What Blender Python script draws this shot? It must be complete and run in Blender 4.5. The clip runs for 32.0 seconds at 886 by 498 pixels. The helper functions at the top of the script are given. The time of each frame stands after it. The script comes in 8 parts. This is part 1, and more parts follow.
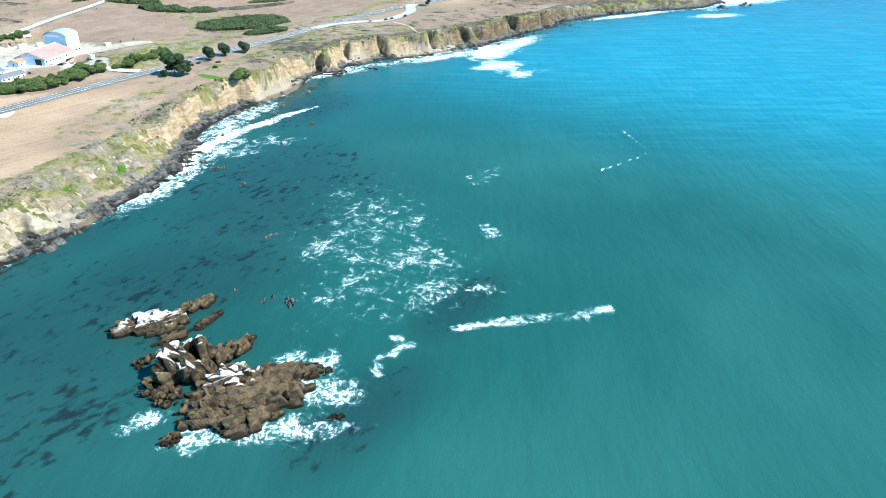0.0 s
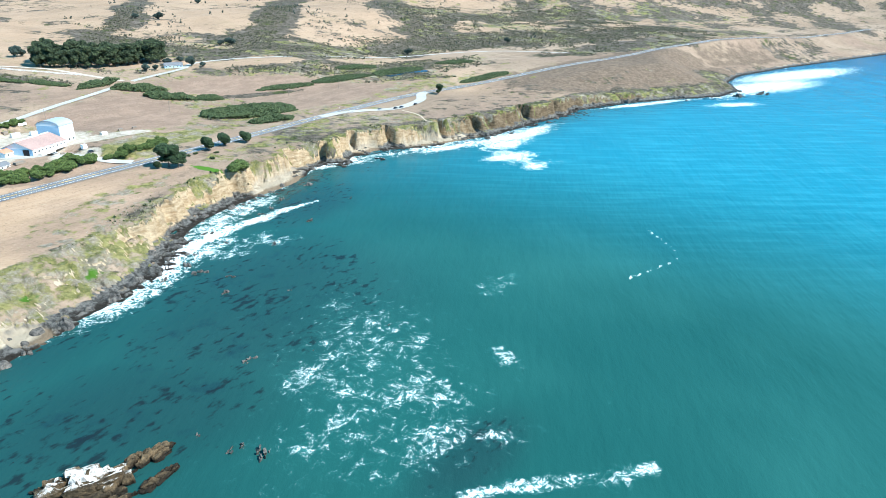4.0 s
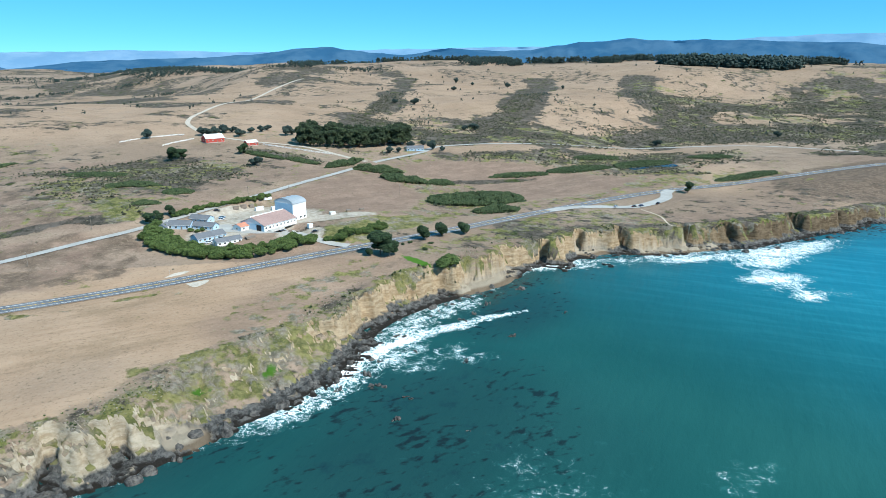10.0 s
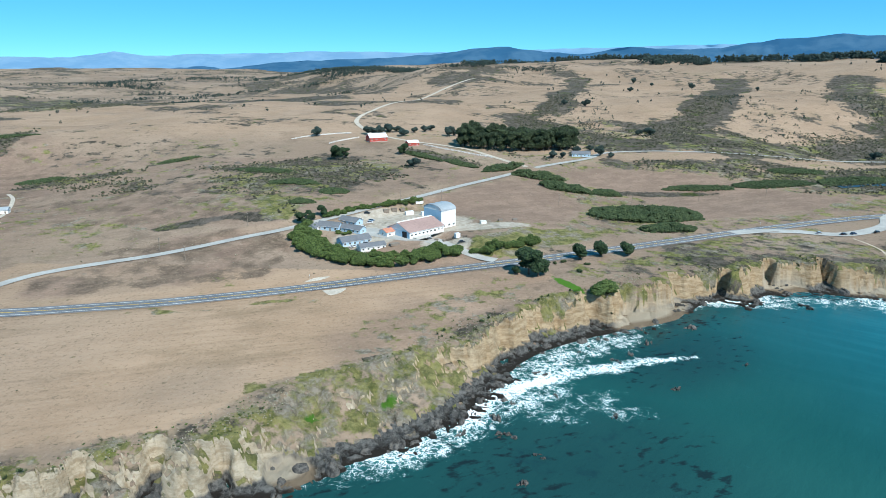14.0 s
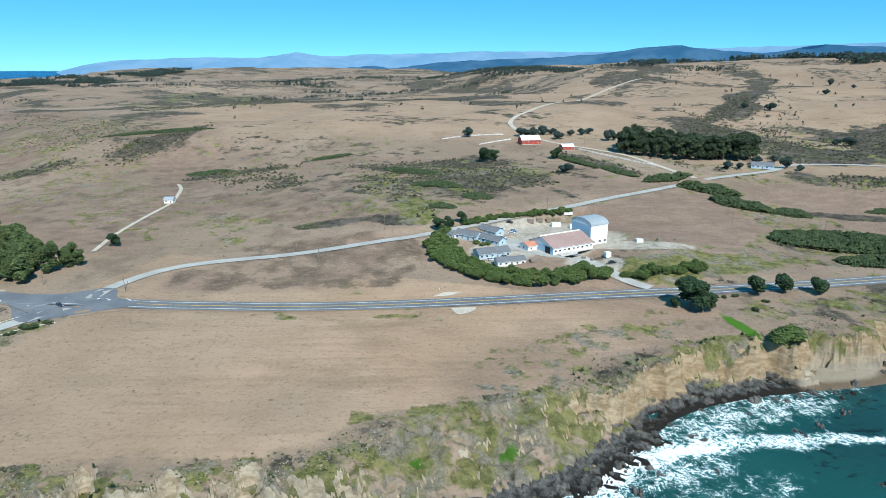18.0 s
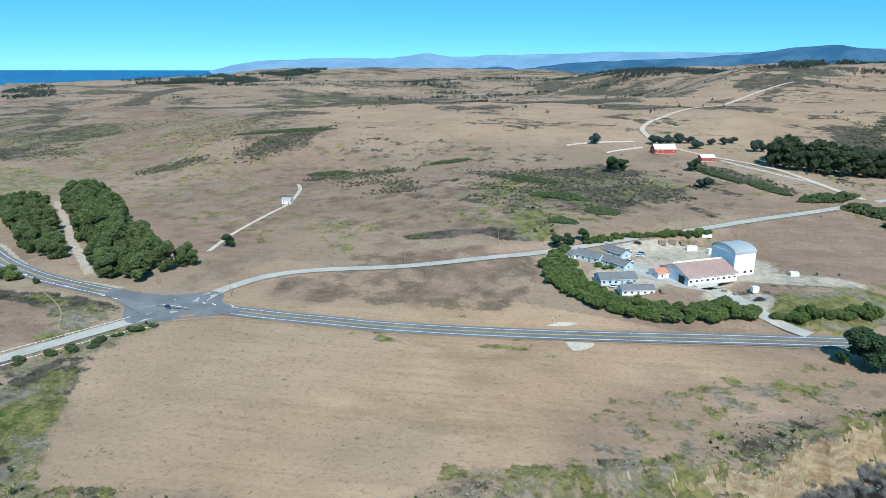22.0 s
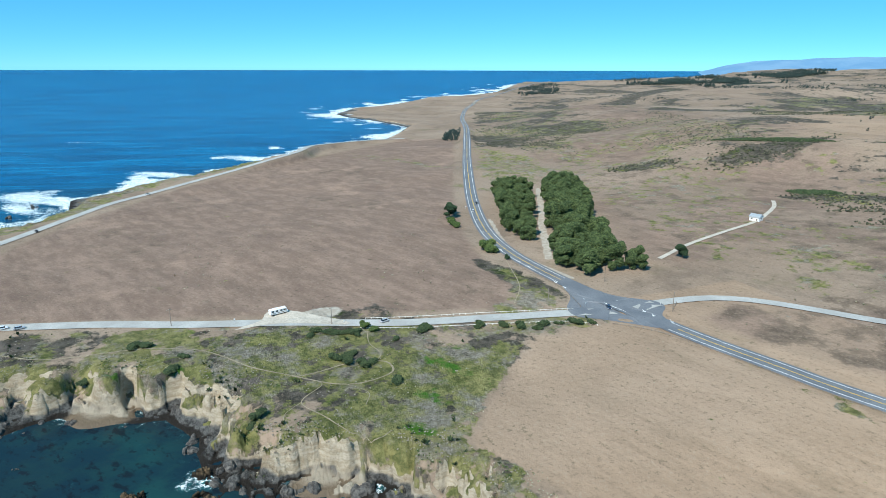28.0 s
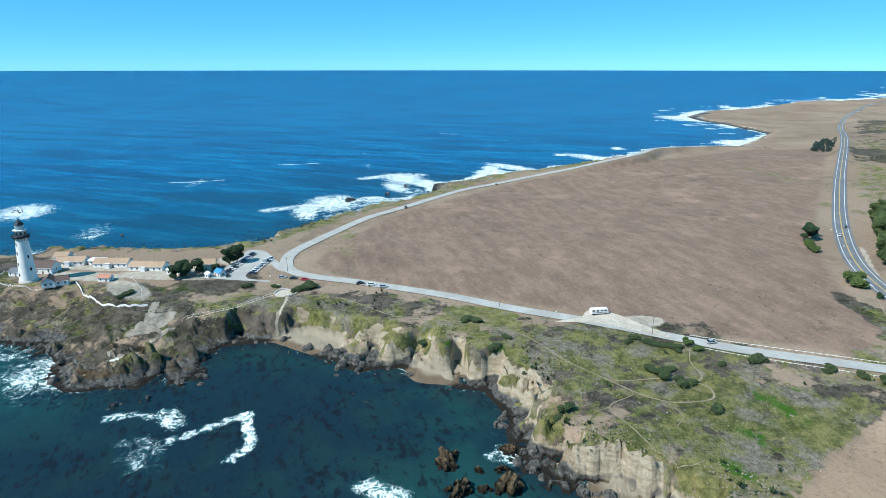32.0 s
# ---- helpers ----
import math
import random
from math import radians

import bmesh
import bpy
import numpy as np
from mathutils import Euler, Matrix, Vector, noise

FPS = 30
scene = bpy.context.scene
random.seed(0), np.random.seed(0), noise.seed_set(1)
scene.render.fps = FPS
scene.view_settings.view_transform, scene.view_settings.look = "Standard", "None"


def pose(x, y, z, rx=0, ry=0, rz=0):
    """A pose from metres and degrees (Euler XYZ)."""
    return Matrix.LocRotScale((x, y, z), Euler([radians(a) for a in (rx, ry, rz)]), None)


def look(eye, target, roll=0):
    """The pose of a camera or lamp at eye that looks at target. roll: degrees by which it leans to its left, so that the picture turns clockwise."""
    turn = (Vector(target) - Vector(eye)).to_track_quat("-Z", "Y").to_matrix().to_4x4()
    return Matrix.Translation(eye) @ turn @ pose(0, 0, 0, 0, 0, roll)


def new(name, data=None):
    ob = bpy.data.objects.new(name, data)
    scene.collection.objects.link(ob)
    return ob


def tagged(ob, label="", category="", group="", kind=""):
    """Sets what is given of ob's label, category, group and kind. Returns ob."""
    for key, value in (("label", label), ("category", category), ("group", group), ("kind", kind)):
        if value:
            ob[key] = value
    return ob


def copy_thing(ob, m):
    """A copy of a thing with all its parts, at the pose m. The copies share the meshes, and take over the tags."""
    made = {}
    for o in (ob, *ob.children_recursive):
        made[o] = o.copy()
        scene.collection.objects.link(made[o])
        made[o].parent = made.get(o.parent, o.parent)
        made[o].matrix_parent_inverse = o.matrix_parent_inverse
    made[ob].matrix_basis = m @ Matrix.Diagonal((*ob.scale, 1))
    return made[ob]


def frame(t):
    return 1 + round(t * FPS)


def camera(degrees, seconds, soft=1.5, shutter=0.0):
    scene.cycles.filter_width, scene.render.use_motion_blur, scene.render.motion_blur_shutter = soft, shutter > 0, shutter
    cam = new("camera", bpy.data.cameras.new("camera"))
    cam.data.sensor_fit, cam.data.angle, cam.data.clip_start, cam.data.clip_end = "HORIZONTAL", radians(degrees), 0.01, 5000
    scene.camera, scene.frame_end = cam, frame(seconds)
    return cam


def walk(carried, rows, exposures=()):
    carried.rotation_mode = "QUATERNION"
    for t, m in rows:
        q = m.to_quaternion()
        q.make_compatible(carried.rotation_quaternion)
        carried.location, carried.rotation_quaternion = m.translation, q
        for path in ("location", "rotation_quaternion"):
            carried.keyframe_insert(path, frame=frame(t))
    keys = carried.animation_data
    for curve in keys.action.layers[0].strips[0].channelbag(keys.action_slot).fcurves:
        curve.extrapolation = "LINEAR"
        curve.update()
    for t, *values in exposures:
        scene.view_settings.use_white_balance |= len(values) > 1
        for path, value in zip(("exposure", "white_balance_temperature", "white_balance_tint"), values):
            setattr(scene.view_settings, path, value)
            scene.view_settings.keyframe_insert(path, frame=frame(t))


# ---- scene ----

# Flight: seconds, x, y, z, heading (to the left of +y), tilt down, roll
def aim(x, y, z, head, tilt, roll):
    return pose(x, y, z) @ pose(0, 0, 0, 0, 0, head) @ pose(0, 0, 0, 90 - tilt, 0, 0) @ pose(0, 0, 0, 0, 0, roll)


cam = camera(69.20, 32.0, soft=0.6)
FLIGHT = [
    (0.0, -64.06, -110.88, 128.25, -33.96, 29.68, 0.19),
    (0.5, -61.16, -106.43, 127.62, -33.98, 28.27, 0.21),
    (1.0, -58.26, -101.99, 127.10, -34.01, 26.87, 0.26),
    (1.5, -55.28, -97.65, 126.68, -34.02, 25.48, 0.27),
    (2.0, -52.33, -93.36, 126.40, -34.01, 24.15, 0.25),
    (2.5, -49.30, -89.35, 126.16, -33.99, 23.06, 0.23),
    (4.5, -37.82, -74.40, 126.34, -31.76, 22.88, 0.18),
    (5.0, -35.05, -70.61, 126.07, -30.15, 22.86, 0.14),
    (5.5, -32.16, -66.60, 125.74, -28.47, 22.83, 0.14),
    (6.0, -28.96, -62.43, 125.72, -26.74, 22.00, 0.10),
    (6.5, -26.06, -58.17, 125.73, -25.09, 20.42, 0.08),
    (7.0, -23.31, -53.85, 125.78, -23.43, 18.51, 0.09),
    (7.5, -20.79, -49.52, 125.87, -21.83, 16.51, 0.08),
    (8.0, -18.34, -45.31, 125.74, -20.13, 15.78, 0.05),
    (8.5, -15.68, -41.04, 125.60, -17.67, 15.78, 0.03),
    (9.0, -13.35, -36.68, 125.55, -15.20, 15.79, 0.01),
    (9.5, -11.27, -32.12, 125.39, -13.16, 15.80, 0.01),
    (10.0, -9.27, -27.43, 125.16, -11.38, 15.79, 0.02),
    (10.5, -7.38, -22.90, 125.01, -10.01, 15.78, -0.00),
    (11.0, -5.67, -18.40, 124.99, -8.44, 15.78, -0.01),
    (11.5, -4.05, -13.89, 125.03, -6.66, 15.80, -0.06),
    (12.0, -2.56, -9.25, 124.95, -4.58, 15.80, -0.07),
    (12.5, -1.28, -4.53, 124.95, -2.14, 15.80, -0.08),
    (13.0, 0.00, -0.00, 125.00, 0.00, 15.82, -0.08),
    (13.5, 1.06, 4.59, 125.03, 1.67, 15.81, -0.06),
    (14.0, 1.87, 9.46, 124.75, 3.66, 15.81, -0.06),
    (14.5, 2.48, 14.50, 124.34, 7.09, 15.81, -0.10),
    (15.0, 3.37, 19.88, 123.97, 10.92, 15.79, -0.10),
    (15.5, 3.87, 24.66, 123.63, 13.89, 15.79, -0.12),
    (17.5, 2.98, 40.66, 123.12, 17.60, 15.81, -0.00),
    (18.0, 2.38, 44.98, 123.36, 17.62, 15.80, -0.01),
    (18.5, 1.56, 49.46, 123.62, 18.04, 15.80, -0.01),
    (19.0, 0.74, 53.83, 123.88, 18.76, 15.80, -0.01),
    (19.5, 0.00, 57.98, 123.98, 20.08, 15.79, -0.00),
    (20.0, -0.70, 61.91, 123.97, 21.34, 15.77, 0.01),
    (20.5, -1.55, 65.44, 124.04, 22.43, 15.77, 0.06),
    (21.0, -2.85, 68.57, 124.17, 24.78, 15.77, 0.10),
    (21.5, -4.48, 71.34, 124.34, 26.61, 15.78, 0.14),
    (22.0, -6.50, 73.56, 124.63, 28.52, 15.78, 0.18),
    (22.5, -8.76, 75.53, 124.96, 32.55, 15.86, 0.28),
    (23.0, -10.61, 77.51, 125.39, 37.68, 15.93, 0.32),
    (23.5, -12.00, 79.52, 125.41, 40.99, 15.89, 0.24),
    (24.0, -13.63, 80.97, 125.32, 43.24, 15.88, 0.21),
    (24.5, -15.03, 82.14, 125.46, 45.83, 15.88, 0.19),
    (25.0, -16.06, 83.06, 125.71, 49.05, 15.88, 0.18),
    (25.5, -16.22, 83.62, 126.00, 52.30, 15.82, 0.20),
    (27.5, -15.87, 83.60, 125.68, 65.43, 15.80, 0.10),
    (28.0, -15.99, 83.37, 125.79, 68.89, 15.83, 0.13),
    (28.5, -16.24, 83.22, 125.52, 72.38, 15.81, 0.07),
    (29.0, -16.43, 83.01, 125.42, 75.82, 15.79, 0.04),
    (29.5, -16.69, 82.87, 125.28, 79.26, 15.79, 0.06),
    (30.0, -16.91, 82.84, 125.29, 82.52, 15.82, 0.04),
    (30.5, -17.04, 82.91, 125.17, 85.81, 15.81, 0.00),
    (31.0, -17.11, 82.73, 125.25, 89.08, 15.82, 0.01),
    (31.5, -17.11, 82.70, 125.23, 92.55, 15.80, -0.06),
    (32.0, -17.15, 82.60, 125.58, 98.60, 15.83, -0.01),
]
walk(cam, [(row[0], aim(*row[1:])) for row in FLIGHT],
     [(0, 1.1, 5700, 3), (2.5, 1.1, 5700, 3), (6, 1.0, 5700, 3), (7, 0.9, 5700, 3), (8.5, 0.5, 5700, 3), (10, 0.42, 5700, 3), (14, 0.34, 5700, 3), (19, 0.28, 5700, 3), (25, 0.3, 5700, 3), (32, 0.34, 5700, 3)])

# ---- sky and sun ----
SUN_EL = radians(47)
SUN_TO = Vector((0.62 * math.cos(SUN_EL) / 1.0, -0.785 * math.cos(SUN_EL), math.sin(SUN_EL))).normalized()
world = bpy.data.worlds.new("sky")
scene.world = world
world.use_nodes = True
sky = world.node_tree.nodes.new("ShaderNodeTexSky")
sky.sky_type, sky.sun_disc = "NISHITA", False
sky.sun_elevation, sky.sun_rotation = SUN_EL, math.atan2(SUN_TO.x, SUN_TO.y)
sky.altitude, sky.air_density, sky.dust_density, sky.ozone_density = 4200, 0.8, 0.0, 6.0
back = world.node_tree.nodes["Background"]
back.inputs[1].default_value = 0.134
tint = world.node_tree.nodes.new("ShaderNodeMix")
tint.data_type, tint.blend_type = "RGBA", "MULTIPLY"
tint.inputs[0].default_value, tint.inputs[7].default_value = 1.0, (0.66, 0.905, 1.06, 1)
world.node_tree.links.new(sky.outputs[0], tint.inputs[6])
veil = world.node_tree.nodes.new("ShaderNodeMix")       # thin even marine haze over the clear sky
veil.data_type, veil.blend_type = "RGBA", "MIX"
veil.inputs[0].default_value, veil.inputs[7].default_value = 0.45, (0.62, 3.5, 5.1, 1)
world.node_tree.links.new(tint.outputs[2], veil.inputs[6])
world.node_tree.links.new(veil.outputs[2], back.inputs[0])
sun = new("sun", bpy.data.lights.new("sun", "SUN"))
sun.data.energy, sun.data.angle, sun.data.color = 5.0, radians(0.5), (1.0, 0.90, 0.79)
sun.matrix_world = look(SUN_TO * 500, (0, 0, 0))


# ---- small helpers ----
def lattice(seed):
    return np.random.RandomState(seed).rand(256, 256)


GRIDS = [lattice(s) for s in range(6)]


def grain(x, y, size, seed=0):
    """Smooth value noise, 0 to 1."""
    g = GRIDS[seed % 6]
    u, v = x / size + 37.3 * seed, y / size + 11.7 * seed
    i, j = np.floor(u).astype(int), np.floor(v).astype(int)
    a, b = u - i, v - j
    a, b = a * a * (3 - 2 * a), b * b * (3 - 2 * b)
    i0, i1, j0, j1 = i & 255, (i + 1) & 255, j & 255, (j + 1) & 255
    return (g[i0, j0] * (1 - a) + g[i1, j0] * a) * (1 - b) + (g[i0, j1] * (1 - a) + g[i1, j1] * a) * b


def fbm(x, y, size, seed=0, n=4):
    total, amount = 0.0, 0.0
    for k in range(n):
        total = total + grain(x, y, size / 2**k, seed + k) / 2**k
        amount += 1 / 2**k
    return total / amount


def ramp(v, a, b):
    u = np.clip((v - a) / (b - a), 0, 1)
    return u * u * (3 - 2 * u)


def blocks(x, y, size, seed=0):
    """Jointed blocks on a plan: a random number for each, the way from its middle, and how near its edge is (0 at a joint)."""
    g, g2, g3 = GRIDS[seed % 6], GRIDS[(seed + 1) % 6], GRIDS[(seed + 2) % 6]
    u, v = np.asarray(x, float) / size, np.asarray(y, float) / size
    i0, j0 = np.floor(u).astype(int), np.floor(v).astype(int)
    f1, f2 = np.full(u.shape, 9.0), np.full(u.shape, 9.0)
    value, ax, ay = np.zeros(u.shape), np.zeros(u.shape), np.zeros(u.shape)
    for di in (-1, 0, 1):
        for dj in (-1, 0, 1):
            i, j = (i0 + di) & 255, (j0 + dj) & 255
            dx, dy = u - (i0 + di + g[i, j]), v - (j0 + dj + g2[i, j])
            d = np.hypot(dx, dy)
            near = d < f1
            f2 = np.where(near, f1, np.minimum(f2, d))
            value, ax, ay = np.where(near, g3[i, j], value), np.where(near, dx, ax), np.where(near, dy, ay)
            f1 = np.where(near, d, f1)
    return value, ax * size, ay * size, (f2 - f1) * size


def line_gap(x, y, pts, closed=False):
    """Distance from points to a polyline, and how far along it the nearest place lies."""
    if np.size(x) < 80:
        p = np.asarray(pts, float)
        if closed:
            p = np.vstack([p, p[:1]])
        d = np.diff(p, axis=0)
        long = np.hypot(d[:, 0], d[:, 1])
        u = np.clip(((x[:, None] - p[:-1, 0]) * d[:, 0] + (y[:, None] - p[:-1, 1]) * d[:, 1]) / np.maximum(long**2, 1e-9), 0, 1)
        gaps = np.hypot(x[:, None] - p[:-1, 0] - u * d[:, 0], y[:, None] - p[:-1, 1] - u * d[:, 1])
        k, i = gaps.argmin(1), np.arange(len(x))
        return gaps[i, k], (np.r_[0, np.cumsum(long)[:-1]] + u * long)[i, k]
    pts = np.array(pts, float)
    if closed:
        pts = np.vstack([pts, pts[:1]])
    best, where, run = np.full(np.shape(x), 1e12), np.zeros(np.shape(x)), 0.0
    for (ax, ay), (bx, by) in zip(pts[:-1], pts[1:]):
        dx, dy = bx - ax, by - ay
        long = math.hypot(dx, dy)
        u = np.clip(((x - ax) * dx + (y - ay) * dy) / max(long * long, 1e-9), 0, 1)
        d = (x - ax - u * dx) ** 2 + (y - ay - u * dy) ** 2
        nearer = d < best
        best, where = np.where(nearer, d, best), np.where(nearer, run + u * long, where)
        run += long
    return np.sqrt(best), where


def inside(x, y, pts):
    pts = np.array(pts, float)
    odd = np.zeros(np.shape(x), bool)
    for (ax, ay), (bx, by) in zip(pts, np.roll(pts, -1, 0)):
        if ay != by:
            odd ^= ((ay > y) != (by > y)) & (x < (bx - ax) * (y - ay) / (by - ay) + ax)
    return odd


def spline(pts, step):
    """A smooth line through the plan's points (Catmull-Rom), about step metres apart."""
    p = np.array(pts, float)
    p = np.vstack([2 * p[0] - p[1], p, 2 * p[-1] - p[-2]])
    out = []
    for i in range(1, len(p) - 2):
        n = max(2, int(np.linalg.norm(p[i + 1] - p[i]) / step))
        for k in range(n):
            t = k / n
            out.append(0.5 * (2 * p[i] + (p[i + 1] - p[i - 1]) * t + (2 * p[i - 1] - 5 * p[i] + 4 * p[i + 1] - p[i + 2]) * t * t
                              + (3 * p[i] - p[i - 1] - 3 * p[i + 1] + p[i + 2]) * t**3))
    out.append(p[-2])
    return np.array(out)


# ---- plan: heights of the land (x, y, z) ----
SPOTS_NEAR = [(-76, 318, 15), (52, 312, 15), (133, 338, 13), (74, 380, 18), (-22, 440, 23), (311, 473, 17), (-352, 451, 22), (-284, 330, 19),
              (-257, 300, 15), (-241, 246, 14), (-317, 222, 16), (-470, 268, 17), (-223, 559, 36), (-127, 575, 35), (-27, 594, 32),
              (141, 475, 15), (-300, 112, 13), (-303, -50, 12), (-318, -201, 11), (-35, 265, 13), (-170, 157, 12), (-222, 168, 9),
              (-226, 104, 13), (0, 240, 12), (300, 400, 13), (-640, 100, 9)]
SPOTS_FAR = [(185, 807, 38), (296, 1365, 82), (733, 666, 30), (-120, 734, 47), (-237, 863, 62), (-790, 397, 20), (461, 704, 25), (234, 1077, 75),
             (-1200, 350, 9), (-1650, 480, 4), (400, 1750, 140), (900, 1600, 140), (1300, 1300, 125), (-300, 1050, 72), (-600, 900, 60),
             (-1000, 800, 40), (-800, 1600, 45), (0, 2500, 110), (-1500, 2500, 70), (-3200, 1800, 8), (-2700, 2600, 18), (-2300, 3500, 40), (1200, 700, 25), (900, 900, 55)]


def lift(x, y):
    """The far rim bends up a little, so that the sheet's edge at 4.9 km meets the eye where the true horizon does."""
    r = np.hypot(x, y - 60)
    return 97 * np.clip((r - 2000) / 2900, 0, 1.1) ** 1.6


def terrace(x, y):
    n, w = np.zeros(np.shape(x)), np.zeros(np.shape(x))
    for a, b, c in SPOTS_NEAR + SPOTS_FAR:
        s = 25 + 0.16 * math.hypot(a, b - 40)
        q = ((x - a) ** 2 + (y - b) ** 2) / s**2
        k = np.exp(-q) + 1e-3 / (1 + q) ** 2
        n, w = n + k * c, w + k
    return n / w


# ---- plan: the coast, from the east round the cove and the point to the north ----
SHORE_E = [(5200, 900), (2400, 560), (966, 496), (820, 480), (751, 450), (700, 400), (643, 385), (588, 401), (529, 412), (489, 416), (445, 412), (401, 394),
           (362, 384), (337, 376), (298, 365), (264, 366), (229, 362), (200, 367), (184, 376), (165, 366), (143, 347), (133, 354), (119, 344)]
SHORE_M = [(99, 327), (81, 315), (66, 304), (49, 294), (32, 283), (18, 265), (7, 247), (-2, 230), (-12, 214), (-23, 202), (-36, 192), (-47, 187),
           (-56, 180), (-66, 170), (-84, 160), (-104, 154), (-126, 150), (-150, 140), (-172, 130), (-184, 118), (-190, 105), (-197, 92)]
SHORE_W = [(-202, 84), (-212, 77), (-223, 74), (-231, 75), (-241, 70), (-250, 64), (-251, 56), (-256, 46), (-258, 38), (-265, 28), (-263, 18),
           (-258, 9), (-268, -2), (-275, -15), (-281, -28), (-284, -38), (-279, -49), (-274, -60), (-262, -63), (-243, -60), (-239, -64),
           (-249, -74), (-240, -75), (-231, -75), (-230, -87), (-226, -97), (-225, -103), (-230, -111), (-249, -125), (-262, -145), (-264, -168),
           (-262, -190), (-280, -225), (-318, -262), (-362, -276), (-396, -256)]
SHORE_N = [(-398, -222), (-398, -161), (-410, -130), (-426, -117), (-459, -106), (-497, -93), (-545, -79), (-587, -59), (-616, -43), (-654, -26), (-715, -32),
           (-731, -17), (-760, 14), (-794, 45), (-823, 86), (-909, 154), (-1010, 227), (-1062, 294), (-1089, 376), (-1245, 464), (-1357, 518),
           (-1440, 511), (-1577, 491), (-1672, 462), (-1803, 456), (-2024, 556), (-2119, 660), (-2333, 894), (-2652, 1331), (-3242, 1780), (-3150, 2150), (-3050, 2600), (-3150, 3200), (-3500, 4200), (-3900, 5300)]
INLAND = [(5200, 5300)]
BLUFF_E = [(5200, 930), (2400, 600), (966, 525), (820, 505), (745, 480), (690, 420), (643, 408), (588, 416), (529, 425), (481, 424), (465, 421), (412, 400),
           (383, 397), (357, 393), (309, 382), (278, 375), (255, 375), (235, 377), (202, 377), (183, 384), (160, 377), (141, 360), (120, 352)]
BLUFF_M = [(100, 341), (82, 331), (63, 313), (37, 298), (21, 289), (5, 277), (-2, 264), (-11, 250), (-20, 239), (-36, 229), (-51, 217), (-64, 208),
           (-72, 193), (-80, 184), (-90, 174), (-108, 167), (-128, 163), (-148, 154), (-166, 146), (-176, 138), (-182, 128), (-188, 116)]
BLUFF_W = [(-195, 101), (-200, 93), (-211, 91), (-221, 99), (-233, 97), (-247, 82), (-254, 72), (-261, 58), (-270, 45), (-273, 34), (-267, 20),
           (-287, 6), (-294, -8), (-297, -24), (-293, -38), (-286, -50), (-282, -60), (-279, -70), (-276, -80), (-282, -96),
           (-288, -112), (-293, -128), (-302, -148), (-308, -166), (-304, -186), (-304, -206), (-314, -228), (-334, -244), (-360, -254), (-384, -240)]
BLUFF_N = [(-388, -218), (-389, -161), (-401, -128), (-421, -111), (-456, -98), (-497, -84), (-545, -69), (-587, -49), (-616, -33), (-654, -15), (-690, -8),
           (-720, 0), (-748, 24), (-780, 55), (-815, 96), (-900, 165), (-1000, 240), (-1050, 305), (-1075, 392), (-1235, 482), (-1360, 535),
           (-1440, 525), (-1577, 505), (-1665, 478), (-1790, 480), (-2010, 580), (-2100, 675), (-2310, 905), (-2630, 1345), (-3220, 1790), (-3130, 2150), (-3030, 2600), (-3130, 3200), (-3480, 4200), (-3880, 5300)]
SHORE = SHORE_E + SHORE_M + SHORE_W + SHORE_N + INLAND
BLUFF = BLUFF_E + BLUFF_M + BLUFF_W + BLUFF_N + INLAND


def cleft(x, y):
    """How far the narrow clefts cut into the bluff."""
    out = np.zeros(np.shape(x))
    for a, b, turn, deep in CLEFTS:
        c, s = math.cos(radians(turn)), math.sin(radians(turn))
        u, v = (x - a) * c + (y - b) * s, -(x - a) * s + (y - b) * c
        out = np.maximum(out, deep * np.exp(-(u / 11.0) ** 4 - (v / 3.0) ** 4))
    return out


def coast(x, y):
    """Signed distances, positive inland, to the waterline and to the bluff's brink, both roughened."""
    ds, s = line_gap(x, y, SHORE)
    dt, s2 = line_gap(x, y, BLUFF)
    slot = np.clip(grain(s2, s2 * 0 + 3.0, 11, 2) - 0.70, 0, 1) * 46 + np.clip(grain(s2, s2 * 0 + 9.0, 6, 4) - 0.6, 0, 1) * 10
    rough = (fbm(x, y, 22, 1, 4) - 0.5) * 12 * ramp(np.hypot(x, y), 90, 160) * (1 - 0.6 * ramp(np.hypot(x, y - 40), 330, 800))
    gully = (np.abs(fbm(x, y, 17, 3, 3) - 0.5) * 2) ** 0.7 * 7 - 3
    near = np.hypot(x, y) < 3900
    ds = np.where(inside(x, y, SHORE), 1, -1) * ds
    dt = np.where(inside(x, y, BLUFF), 1, -1) * dt
    slot = np.where(dt < 16, slot + 11 * ramp(grain(s2, s2 * 0 + 5.0, 30, 1), 0.5, 0.72) * ramp(grain(s2, s2 * 0 + 7.0, 9, 3), 0.2, 0.6), 0)
    dt = dt - cleft(x, y)
    for a, b, rx, ry in BEACHES:
        ds = ds + 5.0 * np.exp(-(((x - a) / rx) ** 2 + ((y - b) / ry) ** 2))
    return np.where(near, ds + rough * 0.45, ds), np.where(near, dt + rough * 0.7 + gully * 0.5 - slot, dt)


# small sand beaches: x, y, reach along x and y
BEACHES = [(-284, -17, 11, 19), (-256, 36, 8, 10), (92, 326, 20, 14), (-58, 182, 9, 7), (-190, 108, 7, 8), (178, 374, 12, 8)]

